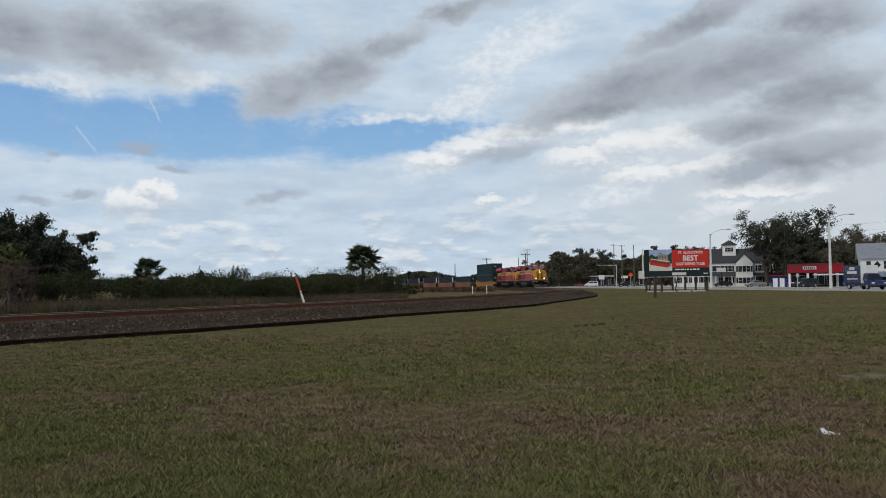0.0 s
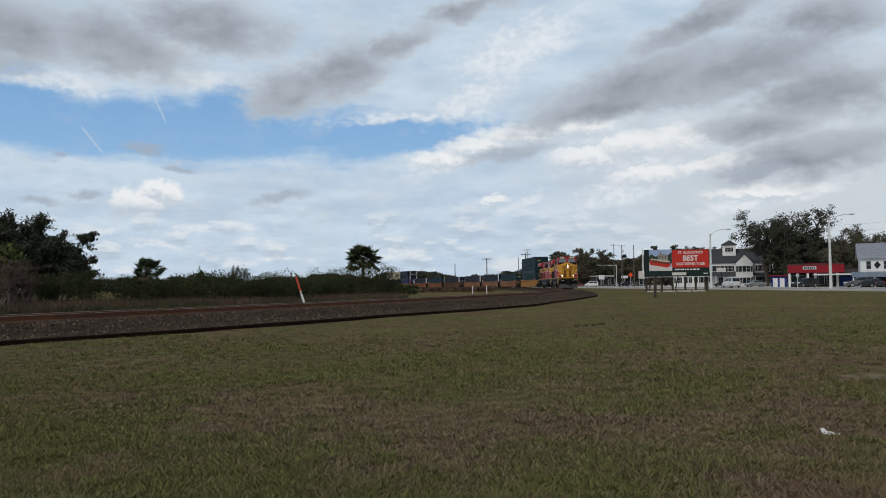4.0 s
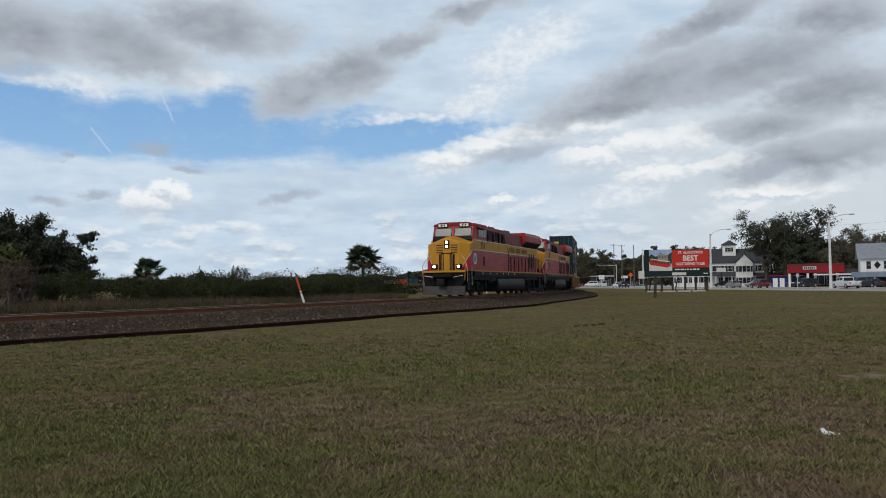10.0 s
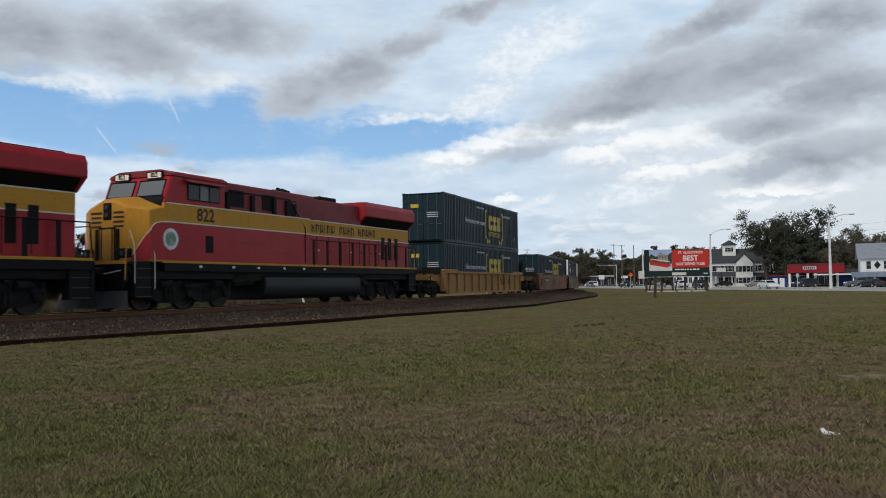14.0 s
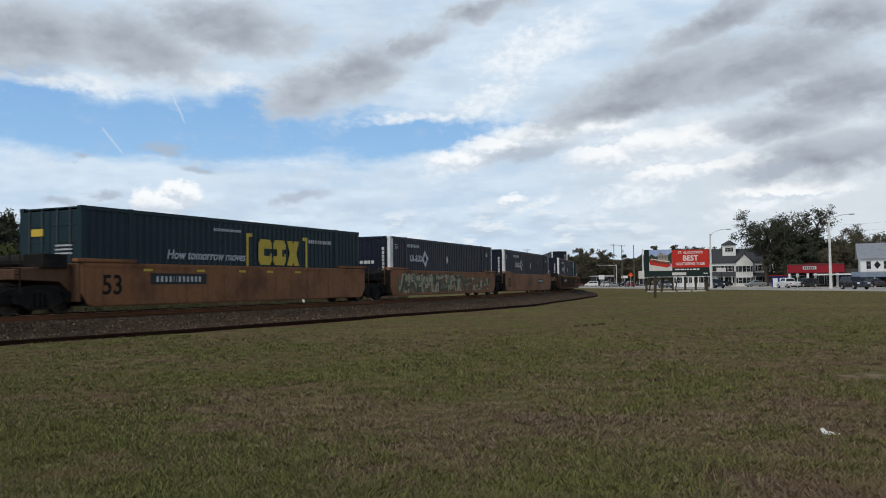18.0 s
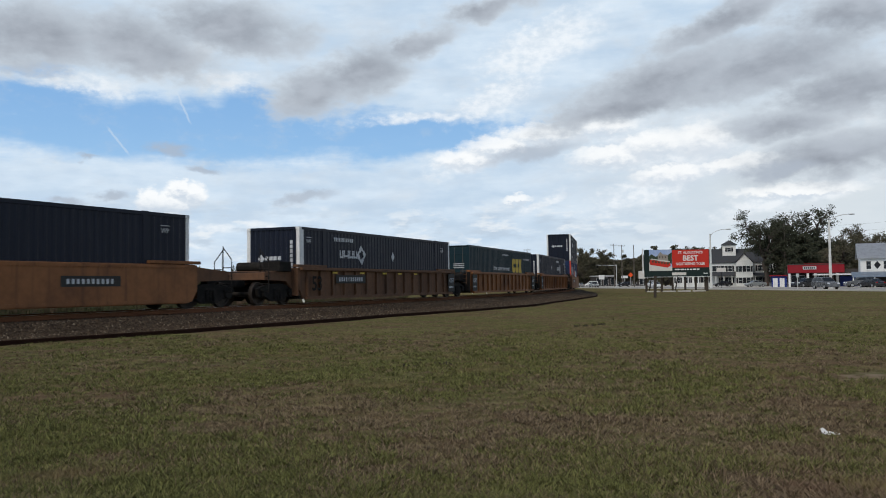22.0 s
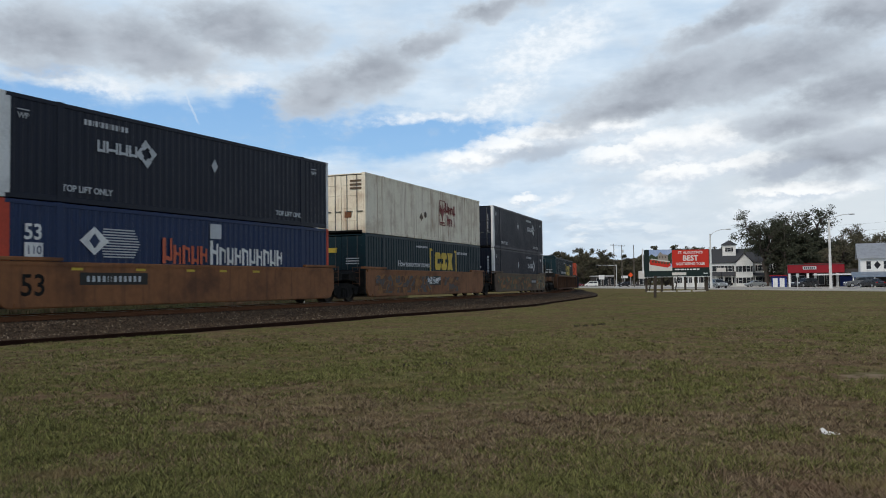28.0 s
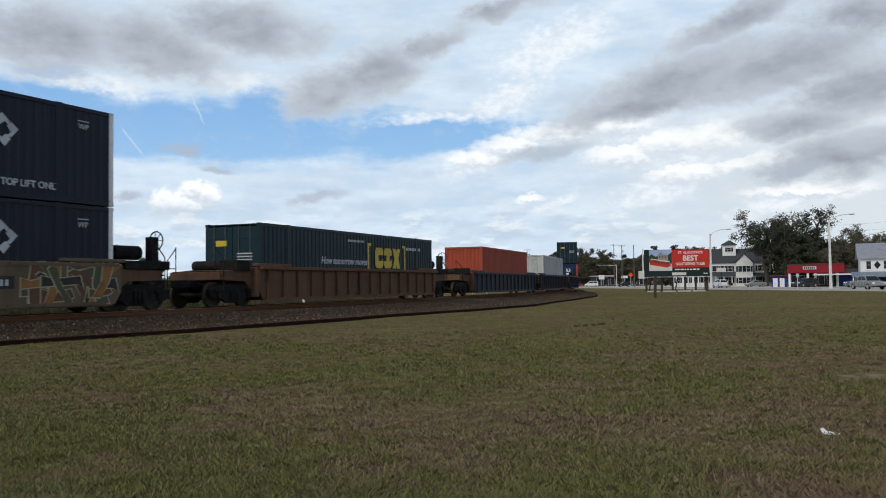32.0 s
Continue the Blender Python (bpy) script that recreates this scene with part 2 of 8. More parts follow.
def ballast_material():
    mat = bpy.data.materials.new("ballast_stone")
    k = Nodes(mat)
    p = k.coord()
    v = k.n.new("ShaderNodeTexVoronoi")
    v.inputs["Scale"].default_value = 20.0
    k.t.links.new(p, v.inputs["Vector"])
    tone = k.split(v.outputs["Color"])[0]
    big = k.noise(p, 0.5, 4)
    col = k.mix(tone, (0.016, 0.012, 0.009), (0.105, 0.080, 0.056))
    col = k.mix(k.m("MULTIPLY", k.ramp(big, 0.45, 0.7), 0.5), col, (0.036, 0.024, 0.016))
    k.surface(col, 0.9, 0.0, v.outputs["Distance"], 1.0, 0.06, 0.05)
    return mat


def ground_material():
    """Worn lawn: green, straw and bare earth at several scales."""
    mat = bpy.data.materials.new("worn_lawn")
    k = Nodes(mat)
    p = k.coord()
    x, y, _ = k.split(p)
    wide = k.noise(p, 0.14, 6, 0.62)
    mid = k.noise(p, 0.55, 7, 0.68)
    tuft = k.noise(p, 2.6, 5, 0.7)
    fine = k.noise(p, 9.0, 4, 0.7)
    hair = k.noise(p, 60.0, 3, 0.7)
    col = k.mix(k.ramp(mid, 0.43, 0.57), (0.121, 0.123, 0.043), (0.180, 0.123, 0.072))
    col = k.mix(k.m("MULTIPLY", k.ramp(wide, 0.47, 0.58), 0.7), col, (0.113, 0.126, 0.043))
    worn = k.noise(p, 0.07, 5, 0.6)
    col = k.mix(k.m("MULTIPLY", k.ramp(worn, 0.50, 0.62), 0.55), col, (0.190, 0.165, 0.070))
    col = k.mix(k.m("MULTIPLY", k.ramp(worn, 0.47, 0.36), 0.45), col, (0.085, 0.105, 0.034))
    bare = k.m("MULTIPLY", k.ramp(k.noise(p, 0.34, 6, 0.72), 0.49, 0.58), 0.95)
    col = k.mix(bare, col, (0.139, 0.090, 0.059))
    col = k.mix(k.m("MULTIPLY", k.ramp(tuft, 0.50, 0.62), 0.75), col, (0.071, 0.075, 0.026))
    col = k.mix(k.m("MULTIPLY", k.ramp(tuft, 0.50, 0.36), 0.6), col, (0.229, 0.187, 0.092))
    col = k.mix(k.m("MULTIPLY", k.ramp(fine, 0.48, 0.70), 0.80), col, (0.212, 0.174, 0.094))
    col = k.mix(k.m("MULTIPLY", k.ramp(hair, 0.52, 0.72), 0.8), col, (0.058, 0.050, 0.024))
    # a worn sandy spot
    sx, sy = k.m("MULTIPLY", k.m("SUBTRACT", x, 6.1), 0.85), k.m("MULTIPLY", k.m("SUBTRACT", y, 11.5), 1.3)
    spot = k.m("MULTIPLY_ADD", sx, sx, k.m("MULTIPLY_ADD", sy, sy, k.m("MULTIPLY_ADD", tuft, 5.0, -2.3)))
    col = k.mix(k.m("MULTIPLY", k.ramp(spot, 1.1, -0.3), 0.72), col, (0.285, 0.222, 0.165))
    h = k.m("ADD", k.m("MULTIPLY", fine, 0.7), k.m("MULTIPLY", hair, 0.5))
    k.surface(col, 1.0, 0.0, h, 0.8, 0.05, 0.0)
    return mat


BALLAST = ballast_material()
LAWN = ground_material()


def sky_material():
    """Clouds that drift: thin sheets with blue gaps, grey banks with pale rims, bright crests."""
    mat = bpy.data.materials.new("cloudy_sky")
    k = Nodes(mat)
    d = k.scaled(k.coord(), (0.0004, 0.0004, 0.0004))
    x, y, z = k.split(d)
    az = k.m("MULTIPLY", k.m("ARCTAN2", x, y), 57.2958)
    el = k.m("MULTIPLY", k.m("ARCSINE", z), 57.2958)
    # clouds lie flatter towards the horizon
    tall = k.m("MULTIPLY", el, 1.6)
    angles = k.join(az, tall, 0.0)
    streaks = k.join(k.m("MULTIPLY", az, 0.22), k.m("MULTIPLY", el, 1.1), 3.0)
    slant = k.join(k.m("MULTIPLY_ADD", el, 0.9, k.m("MULTIPLY", az, 0.45)), k.m("MULTIPLY_ADD", az, -0.5, k.m("MULTIPLY", el, 1.6)), 7.0)
    big = k.noise(angles, 0.20, 6, 0.52)
    mid = k.noise(angles, 0.50, 6, 0.52)
    fine = k.noise(angles, 1.5, 5, 0.55)
    wisp = k.noise(streaks, 0.8, 6, 0.52)
    comb = k.noise(slant, 0.36, 6, 0.52)
    ax = k.m("ADD", az, k.m("MULTIPLY_ADD", big, 3.0, -1.5))
    ax = k.m("ADD", ax, k.m("MULTIPLY_ADD", fine, 1.1, -0.55))
    ey = k.m("ADD", el, k.m("MULTIPLY_ADD", k.noise(angles, 0.26, 6, 0.55), 1.6, -0.8))
    ey = k.m("ADD", ey, k.m("MULTIPLY_ADD", mid, 1.2, -0.6))

    def bank(cx, cy, rx, ry, lean):
        """One soft oval of the sky: 1 in its middle, fading to 0."""
        c, s = math.cos(radians(lean)), math.sin(radians(lean))
        u, v = k.m("SUBTRACT", ax, cx), k.m("SUBTRACT", ey, cy)
        a = k.m("MULTIPLY_ADD", u, c / rx, k.m("MULTIPLY", v, s / rx))
        b = k.m("MULTIPLY_ADD", u, -s / ry, k.m("MULTIPLY", v, c / ry))
        r = k.m("MULTIPLY_ADD", a, a, k.m("MULTIPLY", b, b))
        return k.m("SUBTRACT", 1.0, k.m("MULTIPLY", k.m("SQRT", r), 0.62), clamp=True)

    def union(rows):
        tot = None
        for r in rows:
            b = bank(*r)
            tot = b if tot is None else k.m("SMOOTH_MAX", tot, b, 0.12)
        return tot
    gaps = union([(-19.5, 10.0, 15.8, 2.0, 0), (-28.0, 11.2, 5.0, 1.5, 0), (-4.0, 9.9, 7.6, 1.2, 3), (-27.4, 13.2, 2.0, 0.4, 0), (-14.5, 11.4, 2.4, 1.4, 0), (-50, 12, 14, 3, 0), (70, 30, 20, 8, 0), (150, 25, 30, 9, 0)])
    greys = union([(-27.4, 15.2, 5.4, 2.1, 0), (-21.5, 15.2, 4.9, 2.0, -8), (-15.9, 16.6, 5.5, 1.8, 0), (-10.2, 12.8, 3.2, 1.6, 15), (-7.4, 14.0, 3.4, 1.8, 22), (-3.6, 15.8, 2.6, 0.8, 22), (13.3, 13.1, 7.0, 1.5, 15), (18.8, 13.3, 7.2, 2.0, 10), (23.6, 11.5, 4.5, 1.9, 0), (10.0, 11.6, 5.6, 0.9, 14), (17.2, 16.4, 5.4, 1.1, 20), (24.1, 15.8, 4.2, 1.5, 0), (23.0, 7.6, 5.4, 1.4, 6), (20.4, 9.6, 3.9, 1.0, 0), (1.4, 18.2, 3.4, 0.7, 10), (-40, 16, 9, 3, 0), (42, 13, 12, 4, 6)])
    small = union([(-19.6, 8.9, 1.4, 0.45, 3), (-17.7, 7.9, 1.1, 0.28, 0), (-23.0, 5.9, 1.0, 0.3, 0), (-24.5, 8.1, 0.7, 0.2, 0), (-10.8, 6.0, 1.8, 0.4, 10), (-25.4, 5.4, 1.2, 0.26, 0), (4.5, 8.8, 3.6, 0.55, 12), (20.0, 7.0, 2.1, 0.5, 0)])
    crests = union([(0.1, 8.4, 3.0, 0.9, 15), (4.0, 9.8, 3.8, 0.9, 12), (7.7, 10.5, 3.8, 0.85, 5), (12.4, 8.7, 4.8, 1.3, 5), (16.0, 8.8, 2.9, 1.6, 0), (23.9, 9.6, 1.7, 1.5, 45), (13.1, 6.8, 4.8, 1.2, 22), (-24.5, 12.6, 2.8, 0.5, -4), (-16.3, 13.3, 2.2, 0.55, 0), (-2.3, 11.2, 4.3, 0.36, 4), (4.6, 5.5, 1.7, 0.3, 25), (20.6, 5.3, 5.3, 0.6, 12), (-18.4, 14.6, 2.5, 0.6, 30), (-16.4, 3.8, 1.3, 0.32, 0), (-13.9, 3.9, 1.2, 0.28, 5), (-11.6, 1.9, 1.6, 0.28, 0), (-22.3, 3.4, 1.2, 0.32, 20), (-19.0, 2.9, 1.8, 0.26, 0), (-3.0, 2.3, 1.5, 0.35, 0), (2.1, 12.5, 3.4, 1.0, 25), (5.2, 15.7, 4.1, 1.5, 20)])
    high = k.ramp(el, 3.0, 14.0)
    blue = k.mix(high, (0.34, 0.575, 0.83), (0.200, 0.405, 0.715))
    # the thin sheet behind everything, paler and smoother towards the horizon
    veil = k.m("MULTIPLY_ADD", wisp, 0.6, k.m("MULTIPLY", mid, 0.4))
    sheet = k.mix(k.ramp(veil, 0.32, 0.70), (0.51, 0.640, 0.785), (0.665, 0.775, 0.885))
    sheet = k.mix(k.m("MULTIPLY", k.ramp(comb, 0.42, 0.76), 0.30), sheet, (0.50, 0.575, 0.665))
    thin = k.m("MULTIPLY", k.ramp(k.noise(streaks, 0.5, 6, 0.6), 0.48, 0.75), k.m("SUBTRACT", 1.0, k.ramp(el, 4.0, 11.0)))
    sheet = k.mix(k.m("MULTIPLY", thin, 0.40), sheet, (0.42, 0.555, 0.700))
    # the sheet turns to a neutral white low down towards the right
    sheet = k.mix(k.m("MULTIPLY", k.m("MULTIPLY", k.ramp(az, 0.0, 22.0), k.m("SUBTRACT", 1.0, k.ramp(el, 8.0, 16.0))), 0.75), sheet, (0.655, 0.700, 0.725))
    rag = k.m("MULTIPLY_ADD", wisp, -0.55, k.m("MULTIPLY_ADD", fine, -0.20, k.m("ADD", gaps, 0.24)))
    col = k.mix(k.m("MULTIPLY", k.ramp(rag, 0.0, 0.50), 0.94), sheet, blue)
    # pale crests and torn wisps
    cr = k.m("MULTIPLY_ADD", fine, 0.55, k.m("MULTIPLY_ADD", wisp, 0.45, k.m("SUBTRACT", crests, 0.50)))
    lit = k.mix(k.ramp(k.m("MULTIPLY_ADD", mid, 0.5, k.m("MULTIPLY", fine, 0.5)), 0.36, 0.64), (0.655, 0.735, 0.815), (0.88, 0.915, 0.95))
    col = k.mix(k.m("MULTIPLY", k.ramp(cr, 0.12, 0.80), 0.78), col, lit)
    # round-topped cumulus, lit from above
    wx = k.m("ADD", az, k.m("MULTIPLY_ADD", mid, 1.4, -0.7))
    wx = k.m("ADD", wx, k.m("MULTIPLY_ADD", fine, 0.9, -0.45))
    wy = k.m("ADD", el, k.m("MULTIPLY_ADD", k.noise(angles, 1.3, 6, 0.58), 1.2, -0.6))

    def heap(rows, up):
        tot = None
        for cx, cy, rx, ry in rows:
            a = k.m("DIVIDE", k.m("SUBTRACT", wx, cx), rx)
            b = k.m("DIVIDE", k.m("SUBTRACT", wy, cy - up), ry)
            v = k.m("SUBTRACT", 1.0, k.m("MULTIPLY_ADD", a, a, k.m("MULTIPLY", b, b)))
            tot = v if tot is None else k.m("SMOOTH_MAX", tot, v, 0.3)
        return tot
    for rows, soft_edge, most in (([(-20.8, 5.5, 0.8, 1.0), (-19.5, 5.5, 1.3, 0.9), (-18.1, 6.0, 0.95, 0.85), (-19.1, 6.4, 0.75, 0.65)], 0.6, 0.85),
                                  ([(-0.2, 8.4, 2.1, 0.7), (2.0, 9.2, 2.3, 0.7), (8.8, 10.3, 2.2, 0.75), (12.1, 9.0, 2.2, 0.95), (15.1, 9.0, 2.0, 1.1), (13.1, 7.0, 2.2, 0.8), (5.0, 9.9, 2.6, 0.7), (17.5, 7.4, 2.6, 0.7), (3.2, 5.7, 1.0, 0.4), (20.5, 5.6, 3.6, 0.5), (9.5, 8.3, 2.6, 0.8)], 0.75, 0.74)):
        pile = heap(rows, 0.0)
        shade = k.ramp(k.m("MULTIPLY_ADD", fine, 0.9, k.m("SUBTRACT", heap(rows, 0.5), pile)), 0.95, -0.2)
        body = k.mix(shade, (0.58, 0.65, 0.735), (0.96, 0.965, 0.96))
        col = k.mix(k.m("MULTIPLY", k.ramp(pile, -soft_edge, soft_edge), most), col, body)
    # broken rows of small pale clouds low over the horizon, with blue-grey undersides
    rows_at = k.join(k.m("MULTIPLY", az, 0.62), k.m("MULTIPLY", el, 1.9), 11.0)
    below = k.join(k.m("MULTIPLY", az, 0.62), k.m("MULTIPLY_ADD", el, 1.9, 0.9), 11.0)
    puff, under = k.noise(rows_at, 0.62, 6, 0.55), k.noise(below, 0.62, 6, 0.55)
    low = k.m("MULTIPLY", k.m("MULTIPLY", k.ramp(el, -0.5, 1.0), k.m("SUBTRACT", 1.0, k.ramp(el, 3.6, 6.6))), k.m("SUBTRACT", 1.0, k.ramp(az, 6.0, 20.0)))
    col = k.mix(k.m("MULTIPLY", k.m("MULTIPLY", k.ramp(under, 0.50, 0.66), low), 0.60), col, (0.47, 0.560, 0.665))
    col = k.mix(k.m("MULTIPLY", k.m("MULTIPLY", k.ramp(puff, 0.52, 0.66), low), 0.75), col, (0.80, 0.845, 0.88))
    # grey banks: broad soft edges, darker hearts
    g = k.m("MULTIPLY_ADD", comb, 0.30, k.m("MULTIPLY_ADD", mid, 0.60, k.m("MULTIPLY_ADD", fine, 0.22, k.m("SUBTRACT", greys, 0.56))))
    col = k.mix(k.m("MULTIPLY", k.ramp(g, 0.06, 0.56), 0.80), col, (0.53, 0.590, 0.655))
    heart = k.mix(k.ramp(k.m("MULTIPLY_ADD", comb, 0.35, k.m("MULTIPLY_ADD", big, 0.35, k.m("MULTIPLY", mid, 0.30))), 0.36, 0.64), (0.262, 0.290, 0.340), (0.43, 0.475, 0.540))
    col = k.mix(k.m("MULTIPLY", k.ramp(g, 0.26, 0.90), 0.95), col, heart)
    sg = k.m("MULTIPLY_ADD", fine, 0.35, k.m("MULTIPLY_ADD", mid, 0.40, k.m("SUBTRACT", small, 0.40)))
    col = k.mix(k.m("MULTIPLY", k.ramp(sg, 0.18, 0.80), 0.75), col, (0.40, 0.455, 0.535))
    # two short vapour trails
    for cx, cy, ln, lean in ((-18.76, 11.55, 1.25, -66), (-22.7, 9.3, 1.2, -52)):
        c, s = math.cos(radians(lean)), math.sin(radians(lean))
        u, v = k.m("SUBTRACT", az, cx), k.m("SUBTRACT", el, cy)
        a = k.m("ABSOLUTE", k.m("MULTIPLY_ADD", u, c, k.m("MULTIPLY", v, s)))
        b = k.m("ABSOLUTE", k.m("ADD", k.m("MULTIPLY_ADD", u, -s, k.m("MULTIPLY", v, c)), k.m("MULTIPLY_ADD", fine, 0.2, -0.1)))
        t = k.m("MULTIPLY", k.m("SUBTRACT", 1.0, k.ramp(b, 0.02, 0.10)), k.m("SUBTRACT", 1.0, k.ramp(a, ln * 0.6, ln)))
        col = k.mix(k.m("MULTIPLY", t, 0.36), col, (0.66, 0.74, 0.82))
    e = k.n.new("ShaderNodeEmission")
    k.t.links.new(col, e.inputs[0])
    e.inputs[1].default_value = 1.0
    k.t.links.new(e.outputs[0], k.out.inputs[0])
    mat.cycles.emission_sampling = "NONE"
    return mat


def build_sky():
    sh = Shape()
    rings = []
    for j in range(13):
        el = radians(-4 + 31 * j / 12)
        rings.append([(2500 * math.cos(el) * math.sin(a), 2500 * math.cos(el) * math.cos(a), 2500 * math.sin(el)) for a in (2 * math.pi * i / 64 for i in range(64))])
    sh.sweep(rings, True, False)
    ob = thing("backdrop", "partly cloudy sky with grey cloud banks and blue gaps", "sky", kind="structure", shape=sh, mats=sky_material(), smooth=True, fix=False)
    return ob


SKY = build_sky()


# ---------- the ground: one sheet to the horizon ----------
def relief(x, y):
    d = math.hypot(x, y)
    return (0.05 * noise.noise((x * 0.11, y * 0.11, 3.0)) + 0.022 * noise.noise((x * 0.5, y * 0.5, 7.0))) * min(1.0, 60 / (d + 1)) * max(0.0, min(1.0, (46 - x) / 6)) - 0.02 * max(0.0, min(1.0, (x - 40) / 6))


def build_ground():
    xs = [-2400, -900, -400, -200, -120] + [i * 2.0 for i in range(-40, 41)] + [120, 200, 400, 900, 2400]
    ys = [-2400, -600, -150, -60] + [i * 1.5 for i in range(-12, 100)] + [165, 190, 230, 300, 450, 900, 2400]
    sh = Shape()
    sh.v = [(x, y, relief(x, y) if abs(x) < 140 and abs(y) < 300 else -0.02) for y in ys for x in xs]
    n = len(xs)
    sh.f = [(j * n + i, j * n + i + 1, (j + 1) * n + i + 1, (j + 1) * n + i) for j in range(len(ys) - 1) for i in range(n - 1)]
    sh.idx = [0] * len(sh.f)
    return thing("ground", "worn dull green lawn with straw and bare patches", "ground", kind="structure", shape=sh, mats=LAWN, smooth=True, fix=False)


GROUND = build_ground()


# ---------- the track ----------
def along(s0, s1, step, profile, side=0.0):
    """Rings of a profile of (side, height) pairs along the line."""
    rings, s = [], s0
    while s <= s1 + 0.01:
        rings.append([(*on_line(s, side + a)[:2], z) for a, z in profile])
        s += step
    return rings


RAIL_PROFILE = [(-0.07, -0.172), (0.07, -0.172), (0.07, -0.155), (0.015, -0.135), (0.012, -0.045), (0.036, -0.035), (0.036, -0.004), (0.03, 0.0), (-0.03, 0.0), (-0.036, -0.004), (-0.036, -0.035), (-0.012, -0.045), (-0.015, -0.135), (-0.07, -0.155)]


def toe(s):
    """How far the ballast reaches on the near side."""
    return float(np.interp(s, [-40, 10, 22, 28, 40, 48, 57, 71, 90, 120], [3.3, 3.3, 3.35, 4.1, 4.2, 5.2, 5.5, 4.6, 4.3, 3.6]))


def build_track():
    track = thing("railway_track", "single railway line on grey stone ballast in a long bend", "railway track", kind="structure")
    sh = Shape()
    rings, s = [], -160.0
    while s < 420:
        t = toe(s)
        bed = [(-4.4, -0.12), (-3.4, 0.06), (-2.15, 0.40), (-1.25, 0.425), (1.25, 0.425), (2.1, 0.40), (2.75, 0.16), (t - 0.15, 0.075), (t + 0.12, -0.12)]
        rings.append([(*on_line(s, a)[:2], z + 0.03 * noise.noise((s * 0.9, a * 1.3, 2.0))) for a, z in bed])
        s += 0.7
    sh.sweep(rings, False, False)
    part("ballast_bed", sh, BALLAST, track, "grey crushed stone ballast", fix=False)
    for y in (-0.753, 0.753):
        sh = Shape()
        prof = [(a, RAIL_TOP + z - 0.004) for a, z in RAIL_PROFILE]
        sh.sweep(along(-160, 420, 1.5, prof, y))
        rail = part("rail", sh, RAIL_RUST, track, "rusty steel rail", fix=True)
        sh = Shape()
        sh.sweep(along(-160, 420, 1.5, [(-0.027, RAIL_TOP - 0.006), (0.027, RAIL_TOP - 0.006), (0.027, RAIL_TOP), (-0.027, RAIL_TOP)], y))
        part("running_face", sh, RAIL_HEAD, rail, "polished top of the rail")
    sh = Shape()
    sh.box(-0.115, 0.115, -1.29, 1.29, 0.24, 0.437)
    tie = sh.mesh("tie", [TIE_WOOD], bevel=0.012)
    sh = Shape()
    for y in (-0.753, 0.753):
        sh.box(-0.09, 0.09, y - 0.17, y + 0.17, 0.437, 0.448)
        for dx in (-0.05, 0.05):
            sh.box(dx - 0.015, dx + 0.015, y + 0.10, y + 0.13, 0.448, 0.47)
    plate = sh.mesh("tie_plate", [RAIL_RUST])
    rnd = random.Random(3)
    for i in range(290):
        s = 6.0 + i * 0.53
        x, y, h = on_line(s)
        t = part("tie", tie, None, track, "" if i else "dark weathered timber tie", m=pose(x, y, rnd.uniform(-0.012, 0.008), 0, 0, math.degrees(h) + rnd.uniform(-1, 1)))
        if i < 120:
            part("tie_plate", plate, None, t)
    return track


TRACK = build_track()


def build_spare_rail():
    sh = Shape()
    prof = [(a, 0.172 + z - 0.05) for a, z in RAIL_PROFILE]
    rings = []
    s = -30.0
    while s < 96:
        off = toe(s) + 0.2 + 0.05 * math.sin(s * 0.37)
        rings.append([(*on_line(s, off + a)[:2], z) for a, z in prof])
        s += 1.0
    sh.sweep(rings)
    return thing("spare_rail", "long dark rusted spare rail lying along the ballast toe", "rail", shape=sh, mats=RAIL_OLD)


build_spare_rail()


